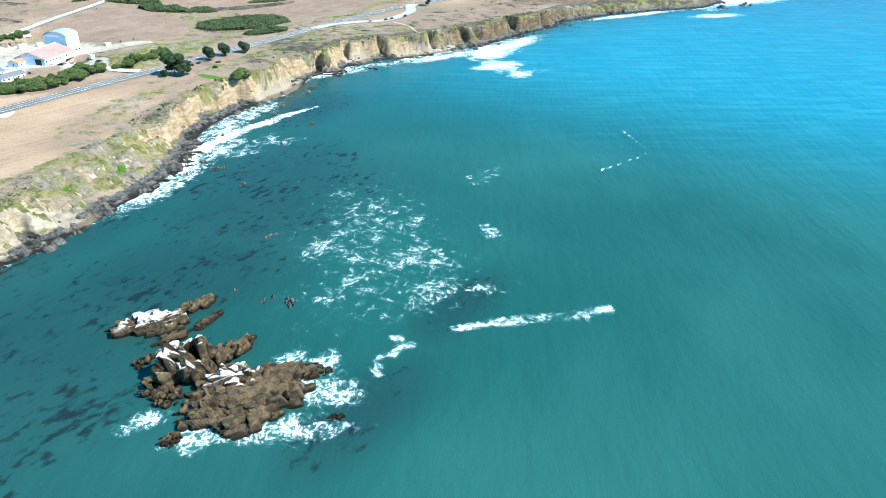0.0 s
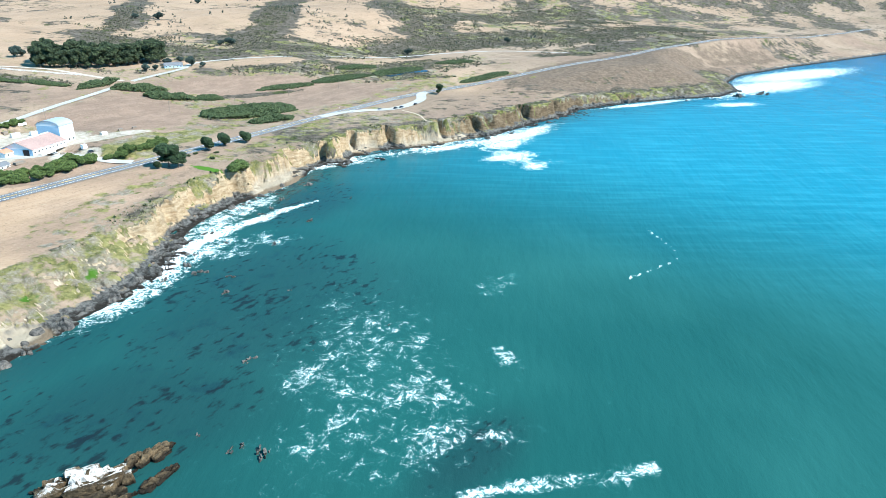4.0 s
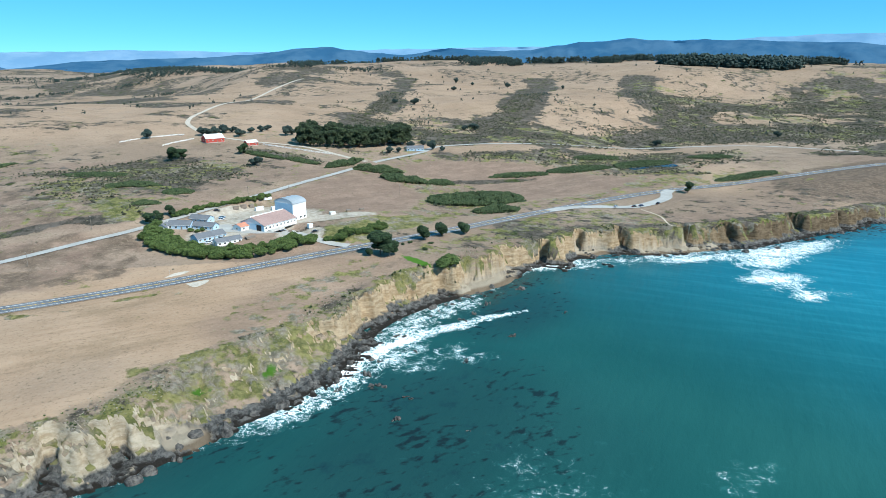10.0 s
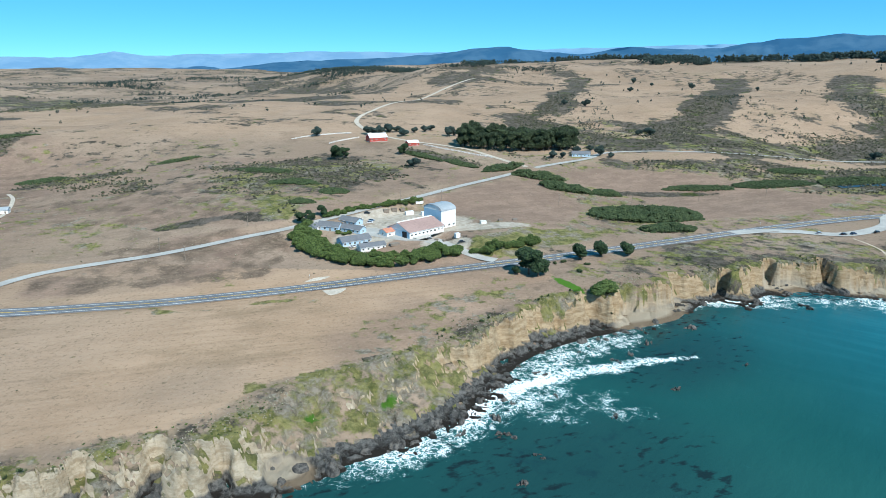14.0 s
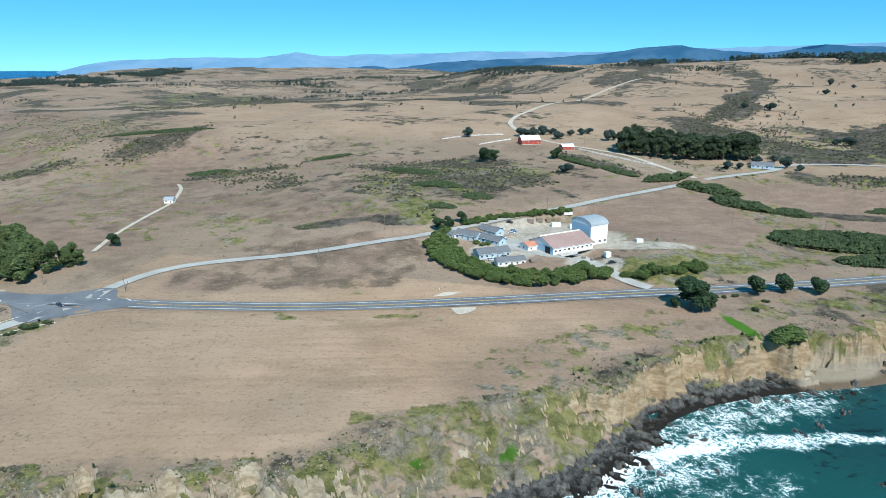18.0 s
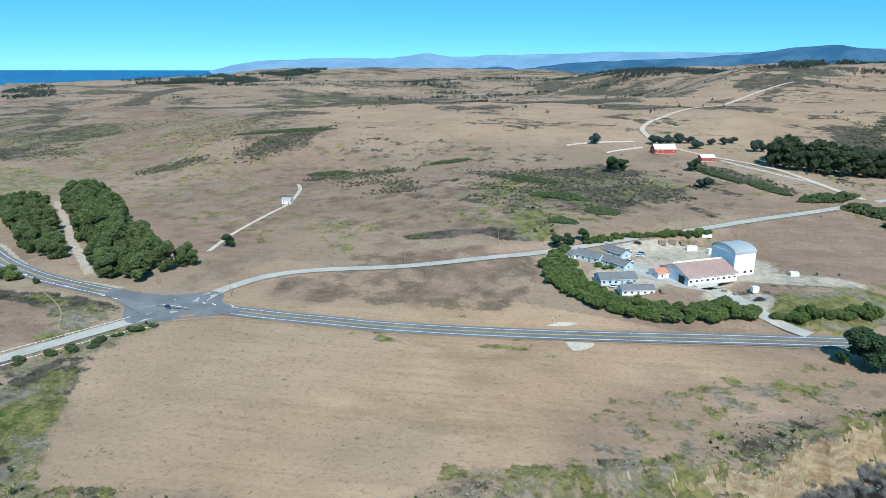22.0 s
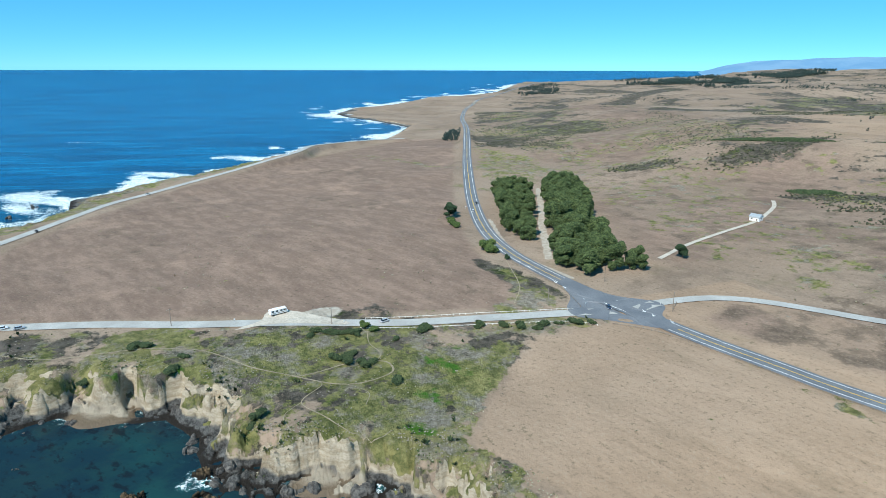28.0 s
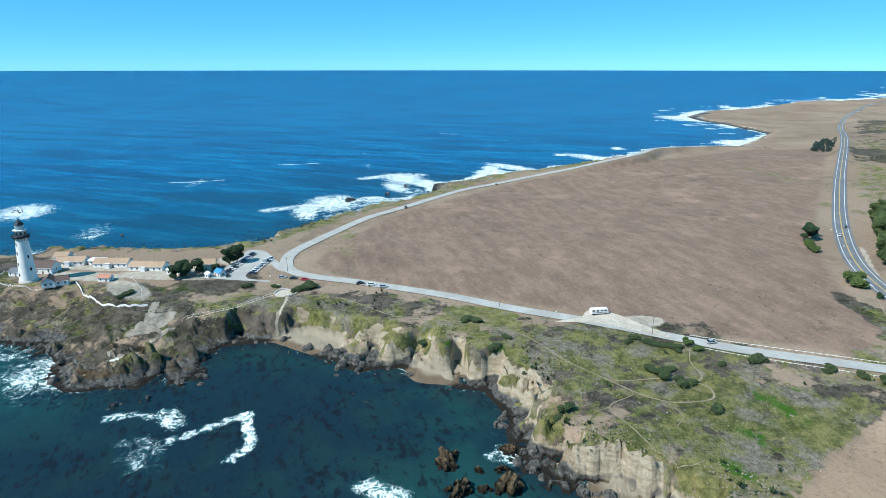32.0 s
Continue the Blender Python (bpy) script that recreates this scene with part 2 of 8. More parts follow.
# narrow clefts cut into the bluff: x, y, the way they run, depth
CLEFTS = [(-97, 172, 105, 17), (-76, 171, 105, 15), (-140, 158, 115, 12), (-117, 163, 100, 11), (169, 376, 75, 17), (135, 357, 60, 16), (202, 381, 90, 12), (252, 379, 90, 13), (288, 379, 90, 11), (360, 398, 100, 14), (405, 403, 110, 16), (516, 430, 90, 12),
          (-284, -58, 20, 13), (-263, 52, 10, 10), (-270, 12, 0, 9), (-206, 90, 80, 9)]

# knolls of bare rock on the headland's flanks: x, y, reach, height
CRAGS = [(-243, -69, 5, 8), (-247, -82, 7, 9.5), (-237, -88, 6, 9), (-231, -99, 6, 7), (-260, -66, 4, 7), (-252, -98, 6, 6), (-258, -128, 8, 5), (-268, -160, 8, 6), (-262, -182, 6, 5), (-272, -200, 7, 6), (-240, -110, 5, 4), (-266, -112, 6, 4)]

# ---- plan: roads ----
HIGHWAY = [(1500, 640), (1100, 600), (850, 580), (688, 560), (615, 552), (539, 544), (460, 533), (389, 522), (311, 504), (246, 481), (174, 447), (128, 421),
           (90, 399), (45, 374), (15, 360), (-35, 339), (-73, 323), (-117, 305), (-156, 291), (-182, 284), (-207, 277), (-245, 269), (-279, 263), (-315, 259), (-356, 258),
           (-406, 266), (-475, 288), (-569, 324), (-730, 390), (-1059, 530), (-1871, 875), (-2500, 1300), (-3300, 2000)]
POINT_ROAD = [(-252, 262), (-257, 244), (-262, 223), (-267, 202), (-275, 170), (-284, 146), (-295, 120), (-303, 97), (-312, 70), (-324, 41), (-334, 9),
              (-341, -18), (-346, -42), (-355, -58), (-371, -67), (-391, -71), (-417, -68), (-458, -61), (-502, -52), (-539, -37), (-591, -17), (-652, 7),
              (-689, 33), (-746, 80), (-813, 147), (-873, 208), (-960, 250), (-1030, 330), (-1040, 410)]
FARM_ROAD = [(-248, 272), (-251, 284), (-250, 300), (-246, 315), (-236, 329), (-217, 343), (-191, 357), (-169, 372), (-148, 388), (-126, 403), (-105, 425),
             (-75, 460), (-47, 491), (-23, 522), (7, 555), (32, 585), (50, 608), (71, 627), (104, 653), (127, 687), (176, 701), (235, 702), (332, 725), (441, 742), (560, 720), (640, 640)]
BARN_ROAD = [(41, 600), (16, 639), (-14, 678), (-47, 699), (-75, 711), (-120, 745), (-146, 788), (-162, 841), (-155, 922), (-129, 1108), (-85, 1306), (-21, 1469)]
DRIVE = [(9.5, 365), (1, 369), (-8, 375), (-20, 388), (-30, 400)]
LAY_BY = [(172, 446), (196, 453), (220, 452), (242, 446), (268, 457), (290, 474), (300, 492), (312, 505)]
HOUSE_TRACK = [(-305, 330), (-322, 366), (-336, 410), (-346, 444), (-360, 470), (-380, 500), (-396, 516)]


def near_line(x, y, pts, margin):
    if np.size(x) < 80:
        p = np.asarray(pts, float)
        d = np.diff(p, axis=0)
        long = np.hypot(d[:, 0], d[:, 1])
        u = np.clip(((x[:, None] - p[:-1, 0]) * d[:, 0] + (y[:, None] - p[:-1, 1]) * d[:, 1]) / np.maximum(long**2, 1e-9), 0, 1)
        gaps = np.hypot(x[:, None] - p[:-1, 0] - u * d[:, 0], y[:, None] - p[:-1, 1] - u * d[:, 1])
        k, i = gaps.argmin(1), np.arange(len(x))
        return gaps[i, k], (np.r_[0, np.cumsum(long)[:-1]] + u * long)[i, k]
    best, where, run = np.full(np.shape(x), 1e9), np.zeros(np.shape(x)), 0.0
    for (ax, ay), (bx, by) in zip(pts[:-1], pts[1:]):
        long = math.hypot(bx - ax, by - ay)
        k = np.nonzero((x > min(ax, bx) - margin) & (x < max(ax, bx) + margin) & (y > min(ay, by) - margin) & (y < max(ay, by) + margin))[0]
        if len(k):
            u = np.clip(((x[k] - ax) * (bx - ax) + (y[k] - ay) * (by - ay)) / max(long * long, 1e-9), 0, 1)
            d = np.hypot(x[k] - ax - u * (bx - ax), y[k] - ay - u * (by - ay))
            m = d < best[k]
            best[k[m]], where[k[m]] = d[m], run + u[m] * long
        run += long
    return best, where


def run_of(pts):
    return np.r_[0, np.cumsum(np.hypot(*np.diff(pts, axis=0).T))]


def raw_land(x, y):
    z = terrace(x, y)
    r = np.hypot(x, y - 40)
    swell = ramp(r, 380, 900)
    z = z + (fbm(x, y, 260, 2, 4) - 0.5) * 26 * swell + (fbm(x, y, 40, 4, 3) - 0.5) * 1.6
    return z + lift(x, y)


ROADS = []      # plan line, half width, line in steps, heights along it, its run
for plan, half in ((HIGHWAY, 5.6), (POINT_ROAD, 3.9), (FARM_ROAD, 3.5), (BARN_ROAD, 2.8), (DRIVE, 4.0), (HOUSE_TRACK, 1.5), (LAY_BY, 5.0)):
    fine = spline(plan, 8)
    z = raw_land(fine[:, 0], fine[:, 1])
    for _ in range(3):
        pad = np.pad(z, 4, mode="edge")
        z = np.convolve(pad, np.ones(9) / 9, "valid")
    ROADS.append((half, fine, z, run_of(fine)))
for k in (4, 6):     # the drive and the lay-by meet the highway at its own level
    half, fine, z, run = ROADS[k]
    gap, s = near_line(fine[:, 0], fine[:, 1], ROADS[0][1], 1e9)
    level = np.interp(s, ROADS[0][3], ROADS[0][2])
    ROADS[k] = (half, fine, level + (z - level) * ramp(gap, 6, 30), run)
YARDS = [(-28, 428, 55, 23.0), (-365, -120, 40, 11.5)]


def land(x, y):
    """Height of the ground, and the masks that its material needs."""
    ds, dt = coast(x, y)
    z = raw_land(x, y)
    coastal = (1 - ramp(dt, 4, 75)) * ramp(x, 400, 520) * (dt > -60)
    z = z + (np.minimum(z, 8.5) - z) * coastal
    west = (1 - ramp(dt, 60, 320)) * ramp(-x, 560, 700) * (dt > -60) * (np.hypot(x, y) < 2300)
    z = z + (np.minimum(z, 7.0 + 0.02 * np.maximum(dt, 0)) - z) * west
    for a, b, size, level in YARDS:
        z = z + (level - z) * (1 - ramp(np.hypot(x - a, y - b), size * 0.7, size * 1.4))
    for half, fine, rz, run in [ROADS[k] for k in (4, 6, 0, 1, 2, 3, 5)]:
        d, s = near_line(x, y, fine, half + 14)
        m = d < half + 12
        z[m] = z[m] + (np.interp(s[m], run, rz) - 0.3 - z[m]) * (1 - ramp(d[m], half + 1.5, half + 10))
    u = np.clip(ds / np.maximum(ds - np.minimum(dt, 0), 3.0), 0, 1)
    shelf = 0.14 + 0 * x
    for a, b, rx, ry in BEACHES:
        shelf = np.maximum(shelf, 0.68 * np.exp(-(((x - a) / rx) ** 2 + ((y - b) / ry) ** 2) ** 2))
    u = np.clip((u - shelf) / (1 - shelf), 0, 1)
    jag = (fbm(x, y, 9, 5, 3) - 0.5) * 0.75 * np.sin(np.pi * u)
    wall = 0.08 * u + 0.92 * ramp(u + jag * 0.9, 0.28, 0.70)
    broad = np.maximum(ramp(ds - np.minimum(dt, 0), 12, 26), 0.8 * ramp(fbm(x, y, 44, 1, 2), 0.50, 0.64))
    broad = np.maximum(broad, 0.55 * ramp(-x, 195, 220))
    broad = broad * (1 - ramp(cleft(x, y), 0.5, 5)) * (1 - 0.65 * ramp(x, -15, 10) * (x < 420))
    wall = wall + (0.06 + 0.94 * np.clip(u + jag * 0.3, 0, 1) ** 1.05 - wall) * broad * (u > 0.02)
    crag = (fbm(x, y, 5, 2, 4) - 0.5) * 6.5 * np.sin(np.pi * u) * (1 - 0.5 * broad)
    k = np.nonzero((dt < 1) & (ds > 0) & (np.hypot(x, y) < 700))[0]
    if len(k):
        value, ax, ay, edge = blocks(x[k] + 0.5 * y[k], y[k] - 0.2 * x[k], 6.5, 2)
        crag[k] += ((value - 0.5) * 5.5 + 0.28 * ax + 0.2 * ay - 2.6 * (1 - ramp(edge, 0.2, 1.4))) * np.sin(np.pi * u[k]) ** 0.7 * (1 - 0.6 * broad[k])
    for a, b, size, high in CRAGS:
        e = np.exp(-(((x - a) ** 2 + (y - b) ** 2) / size**2) ** 2) * (dt < 0)
        k = np.nonzero(e > 0.02)[0]
        if len(k):
            value, ax, ay, edge = blocks(x[k], y[k], 4.2, 1)
            crag[k] += high * 0.8 * e[k] * (0.30 + 0.95 * value - 0.45 * (1 - ramp(edge, 0.1, 0.9)) + 0.05 * ay)
    low = 0.4 + np.clip(ds, 0, 9) * 0.13 + (z - 1.4) * wall + crag
    z = np.where(dt > 0, z - 0.6 * (1 - ramp(dt, 0, 5)), low)
    z = np.where(ds > 0, z, np.maximum(0.2 + ds * 0.35, -6))
    k = np.nonzero((ds > -13) & (ds < 6) & (dt < -2) & (np.hypot(x, y) < 720) & (shelf < 0.3))[0]
    if len(k):      # a broken ledge of wet rock along the foot
        value, ax, ay, edge = blocks(x[k] * 0.8 + 0.45 * y[k], y[k] - 0.3 * x[k], 3.4, 3)
        much = ramp(fbm(x[k], y[k], 26, 4, 3), 0.44, 0.60)
        crest = (3.0 * value + 0.30 * ax + 0.22 * ay - 1.2 * (1 - ramp(edge, 0.1, 0.9)) - 0.5 - 0.26 * np.maximum(-ds[k], 0)) * much - 2.0 * (1 - much)
        z[k] = np.where(ds[k] > 0, z[k] + np.maximum(crest, 0) * (1 - ramp(ds[k], 2, 6)), np.maximum(z[k], crest))
    cut = ramp(cleft(x, y), 3.5, 7.5)
    floor_z = 0.9 + 0.30 * np.clip(ds - 6, 0, 40)
    z = np.where((ds > 0) & (cut > 0), z + (np.minimum(z, floor_z) - z) * cut, z)
    return z, ds, dt


def put_height(x, y):
    return float(land(np.array([float(x)]), np.array([float(y)]))[0][0])


def sheet(name, rows, cols, co, keep=None, attrs=()):
    """A smooth sheet of rows x cols points; attrs: (name, values)."""
    idx = np.arange(rows * cols).reshape(rows, cols)
    quads = np.stack([idx[:-1, :-1], idx[1:, :-1], idx[1:, 1:], idx[:-1, 1:]], -1).reshape(-1, 4)
    if keep is not None:
        quads = quads[keep.ravel()[quads].any(1)]
        used = np.unique(quads)
        back_to = np.full(rows * cols, -1)
        back_to[used] = np.arange(len(used))
        quads, co, attrs = back_to[quads], co[used], [(n, v.ravel()[used]) for n, v in attrs]
    me = bpy.data.meshes.new(name)
    me.vertices.add(len(co)), me.loops.add(4 * len(quads)), me.polygons.add(len(quads))
    me.vertices.foreach_set("co", co.astype(np.float32).ravel())
    me.loops.foreach_set("vertex_index", quads.ravel().astype(np.int32))
    me.polygons.foreach_set("loop_start", np.arange(0, 4 * len(quads), 4, dtype=np.int32))
    me.polygons.foreach_set("use_smooth", np.ones(len(quads), bool))
    for n, v in attrs:
        layer = me.attributes.new(n, "FLOAT", "POINT")
        layer.data.foreach_set("value", np.ascontiguousarray(v, dtype=np.float32).ravel())
    me.update(calc_edges=True)
    return me


# ---- materials ----
class Mat:
    """A node material: short calls for its nodes."""

    def __init__(self, name, rough=0.8, metal=0.0, spec=0.3):
        self.m = bpy.data.materials.new(name)
        self.m.use_nodes = True
        self.t = self.m.node_tree
        self.b = self.t.nodes["Principled BSDF"]
        self.b.inputs["Roughness"].default_value = rough
        self.b.inputs["Metallic"].default_value = metal
        self.b.inputs["Specular IOR Level"].default_value = spec
        self.place = self.t.nodes.new("ShaderNodeNewGeometry").outputs["Position"]
        self.up = None

    def put(self, sock, v):
        if hasattr(v, "is_output"):
            self.t.links.new(v, sock)
        elif isinstance(v, tuple) and len(v) == 3 and sock.type == "RGBA":
            sock.default_value = (*v, 1)
        else:
            sock.default_value = v

    def noise(self, size, detail=4.0, rough=0.55, vec=None, stretch=None, warp=0.0):
        n = self.t.nodes.new("ShaderNodeTexNoise")
        v = vec or self.place
        if stretch:
            mp = self.t.nodes.new("ShaderNodeMapping")
            self.put(mp.inputs[0], v)
            mp.vector_type = "TEXTURE"
            mp.inputs["Scale"].default_value, mp.inputs["Rotation"].default_value = stretch[:3], (0, 0, stretch[3] if len(stretch) > 3 else 0)
            v = mp.outputs[0]
        self.put(n.inputs["Vector"], v)
        n.inputs["Scale"].default_value, n.inputs["Detail"].default_value, n.inputs["Roughness"].default_value = 1 / size, detail, rough
        n.inputs["Distortion"].default_value = warp
        return n.outputs["Fac"]

    def cells(self, size, feature="F1", out="Distance"):
        n = self.t.nodes.new("ShaderNodeTexVoronoi")
        n.feature = feature
        self.put(n.inputs["Vector"], self.place)
        n.inputs["Scale"].default_value = 1 / size
        return n.outputs[out]

    def math(self, op, a, b=0.0, c=0.0):
        n = self.t.nodes.new("ShaderNodeMath")
        n.operation = op
        for s, v in zip(n.inputs, (a, b, c)):
            self.put(s, v)
        return n.outputs[0]

    def step(self, v, a, b, lo=0.0, hi=1.0):
        n = self.t.nodes.new("ShaderNodeMapRange")
        n.interpolation_type = "SMOOTHSTEP"
        for s, x in zip(n.inputs, (v, a, b, lo, hi)):
            self.put(s, x)
        return n.outputs[0]

    def mix(self, fac, a, b):
        n = self.t.nodes.new("ShaderNodeMix")
        n.data_type = "RGBA"
        self.put(n.inputs[0], fac), self.put(n.inputs[6], a), self.put(n.inputs[7], b)
        return n.outputs[2]

    def attr(self, name):
        n = self.t.nodes.new("ShaderNodeAttribute")
        n.attribute_name = name
        return n.outputs["Fac"]

    def each(self):
        return self.t.nodes.new("ShaderNodeObjectInfo").outputs["Random"]

    def island(self):
        return self.t.nodes.new("ShaderNodeNewGeometry").outputs["Random Per Island"]

    def axis(self, k, v=None):
        n = self.t.nodes.new("ShaderNodeSeparateXYZ")
        self.put(n.inputs[0], v or self.place)
        return n.outputs[k]

    def color(self, v):
        self.put(self.b.inputs["Base Color"], v)
        return self

    def bump(self, h, dist=0.1, strength=0.6):
        n = self.t.nodes.new("ShaderNodeBump")
        n.inputs["Strength"].default_value, n.inputs["Distance"].default_value = strength, dist
        self.put(n.inputs["Height"], h)
        if self.up is not None:
            self.put(n.inputs["Normal"], self.up)
        self.up = n.outputs[0]
        self.put(self.b.inputs["Normal"], self.up)
        return self


def plain(name, rgb, rough=0.7, metal=0.0, size=0.8, vary=0.22, spec=0.3):
    """A simple surface with grain and stains at two scales."""
    k = Mat(name, rough, metal, spec)
    f = k.math("ADD", k.math("MULTIPLY", k.noise(size, 5), 0.6), k.math("MULTIPLY", k.noise(size * 7, 3), 0.4))
    f = k.step(f, 0.3, 0.7)
    k.color(k.mix(f, tuple(c * (1 - vary) for c in rgb), tuple(min(1, c * (1 + vary * 0.6)) for c in rgb)))
    return k.m


# dry pasture, scrub, bare soil, sandstone and sand on one sheet of ground
g = Mat("ground_cover", 0.95, spec=0.1)
big = g.noise(130, 4)
grit = g.noise(1.6, 6, 0.75)
dry = g.mix(g.step(big, 0.35, 0.68), (0.324, 0.235, 0.166), (0.414, 0.310, 0.224))
dry = g.mix(g.math("MULTIPLY", g.step(g.noise(48, 6, 0.68), 0.52, 0.68), 0.65), dry, (0.203, 0.147, 0.109))
dry = g.mix(g.math("MULTIPLY", g.step(g.noise(12, 6, 0.7), 0.55, 0.72), 0.45), dry, (0.203, 0.162, 0.112))
dry = g.mix(g.math("MULTIPLY", g.step(g.noise(5, 5, 0.7, stretch=(12, 1, 1, 0.36)), 0.50, 0.70), 0.35), dry, (0.211, 0.150, 0.112))
dry = g.mix(g.math("MULTIPLY", g.step(g.noise(70, 5, 0.7), 0.56, 0.72), 0.5), dry, (0.171, 0.158, 0.077))
mown = g.mix(g.step(g.noise(60, 5, 0.6), 0.36, 0.66), (0.460, 0.313, 0.201), (0.568, 0.396, 0.262))
mown = g.mix(g.math("MULTIPLY", g.step(g.noise(4, 5, 0.65, stretch=(14, 1, 1, 0.34)), 0.44, 0.70), 0.40), mown, (0.341, 0.231, 0.146))
mown = g.mix(g.math("MULTIPLY", g.step(g.noise(26, 6, 0.7, stretch=(2.5, 1, 1, 0.34)), 0.50, 0.72), 0.60), mown, (0.287, 0.201, 0.124))
mown = g.mix(g.math("MULTIPLY", g.step(g.noise(5, 6, 0.75), 0.64, 0.78), 0.30), mown, (0.216, 0.162, 0.080))
dry = g.mix(g.attr("stubble"), dry, mown)
west = g.mix(g.step(g.noise(9, 7, 0.74, stretch=(2.2, 1, 1, 0.36)), 0.40, 0.64), (0.250, 0.172, 0.128), (0.348, 0.241, 0.179))
west = g.mix(g.math("MULTIPLY", g.step(g.noise(60, 5, 0.65), 0.54, 0.72), 0.70), west, (0.478, 0.329, 0.237))
west = g.mix(g.math("MULTIPLY", g.step(g.noise(34, 6, 0.7, stretch=(2.5, 1, 1, 0.36)), 0.54, 0.72), 0.7), west, (0.182, 0.122, 0.093))
west = g.mix(g.math("MULTIPLY", g.step(g.noise(7, 5, 0.7, stretch=(9, 1, 1, 0.36)), 0.5, 0.7), 0.40), west, (0.172, 0.124, 0.091))
dry = g.mix(g.attr("brown"), dry, west)
dry = g.mix(g.step(g.math("ADD", g.attr("rust"), g.math("MULTIPLY", g.math("SUBTRACT", g.noise(16, 7, 0.72), 0.5), 2.2)), 0.40, 0.66, 0.0, 0.88), dry, g.mix(g.step(g.noise(4, 6, 0.7), 0.38, 0.62), (0.115, 0.085, 0.062), (0.225, 0.165, 0.118)))
dry = g.mix(g.math("MULTIPLY", g.step(grit, 0.52, 0.66), 0.46), dry, (0.165, 0.128, 0.085))
dry = g.mix(g.math("MULTIPLY", g.step(g.noise(3.2, 5, 0.7), 0.60, 0.68), g.step(g.attr("stubble"), 0.2, 0.9, 0.6, 0.18)), dry, (0.120, 0.105, 0.062))
dry = g.mix(g.math("MULTIPLY", g.step(grit, 0.46, 0.34), 0.30), dry, (0.52, 0.43, 0.31))
bushy = g.mix(g.step(g.noise(6, 6, 0.75), 0.38, 0.62), (0.066, 0.060, 0.044), (0.185, 0.155, 0.122))
bushy = g.mix(g.math("MULTIPLY", g.step(g.noise(31, 5, 0.6), 0.54, 0.66), 0.7), bushy, (0.240, 0.198, 0.165))
bushy = g.mix(g.step(g.noise(19, 5, 0.65), 0.54, 0.66), bushy, g.mix(g.step(g.noise(3, 4, 0.7), 0.4, 0.6), (0.044, 0.062, 0.018), (0.130, 0.142, 0.048)))
sc = g.step(g.math("ADD", g.attr("scrub"), g.math("MULTIPLY", g.math("SUBTRACT", g.noise(14, 7, 0.72), 0.5), 1.7)), 0.42, 0.58)
cover = g.mix(sc, dry, bushy)
lush = g.mix(g.step(g.noise(5, 6, 0.74), 0.38, 0.62), (0.120, 0.140, 0.034), (0.360, 0.335, 0.115))
lush = g.mix(g.math("MULTIPLY", g.step(g.noise(17, 6, 0.7), 0.47, 0.60), 0.85), lush, g.mix(g.step(g.noise(2.2, 5, 0.7), 0.4, 0.6), (0.25, 0.215, 0.175), (0.46, 0.40, 0.335)))
lush = g.mix(g.math("MULTIPLY", g.step(g.noise(9, 6, 0.7), 0.60, 0.68), 0.8), lush, (0.150, 0.215, 0.022))
gr = g.step(g.math("ADD", g.attr("green"), g.math("MULTIPLY", g.math("SUBTRACT", g.noise(11, 7, 0.72), 0.5), 3.0)), 0.42, 0.66)
cover = g.mix(g.math("MULTIPLY", gr, 0.85), cover, lush)
cover = g.mix(g.step(g.math("ADD", g.attr("vivid"), g.math("SUBTRACT", g.noise(4, 5), 0.5)), 0.4, 0.65), cover, (0.085, 0.19, 0.02))
cover = g.mix(g.step(g.math("ADD", g.attr("bare"), g.math("MULTIPLY", g.math("SUBTRACT", g.noise(2.5, 5, 0.7), 0.5), 0.5)), 0.38, 0.6), cover, g.mix(g.step(g.noise(3, 5), 0.35, 0.65), (0.44, 0.38, 0.30), (0.58, 0.515, 0.425)))
height = g.axis(2)
warped = g.math("ADD", height, g.math("MULTIPLY", g.noise(13, 5), 9.0))
layers = g.noise(1.0, 6, 0.65, stretch=(6, 6, 1.5))
pale = g.attr("pale")
rock = g.mix(g.step(layers, 0.35, 0.65), g.mix(pale, (0.105, 0.076, 0.047), (0.62, 0.49, 0.325)), g.mix(pale, (0.220, 0.165, 0.105), (0.90, 0.77, 0.57)))
rock = g.mix(g.attr("ochre"), rock, g.mix(g.step(layers, 0.35, 0.65), (0.42, 0.27, 0.13), (0.68, 0.49, 0.28)))
rock = g.mix(g.step(g.noise(5, 6, 0.7), 0.60, 0.76), rock, (0.27, 0.18, 0.095))
rock = g.mix(g.math("MULTIPLY", g.step(g.noise(1.3, 6, 0.75), 0.54, 0.7), 0.30), rock, (0.135, 0.10, 0.065))
grey = g.mix(g.step(g.noise(2.5, 7, 0.75), 0.35, 0.65), (0.060, 0.060, 0.058), (0.27, 0.258, 0.235))
rock = g.mix(g.step(warped, 8.3, 6.9), rock, grey)
wet = g.step(g.math("ADD", height, g.math("MULTIPLY", g.noise(3, 6, 0.7), 2.6)), 2.7, 1.9)
rock = g.mix(wet, rock, (0.038, 0.033, 0.028))
steep = g.step(g.math("ADD", g.attr("steep"), g.math("MULTIPLY", g.math("SUBTRACT", g.noise(7, 6, 0.7), 0.5), 1.3)), 0.42, 0.55)
cover = g.mix(steep, cover, rock)
cover = g.mix(g.attr("sand"), cover, g.mix(g.step(height, 1.35, 0.8), (0.60, 0.505, 0.375), (0.30, 0.225, 0.15)))
g.color(g.mix(0.25, cover, (0.012, 0.009, 0.006)))
folds = g.math("ABSOLUTE", g.math("SUBTRACT", g.noise(6, 6, 0.7, stretch=(1, 1, 2.2), warp=0.6), 0.5))
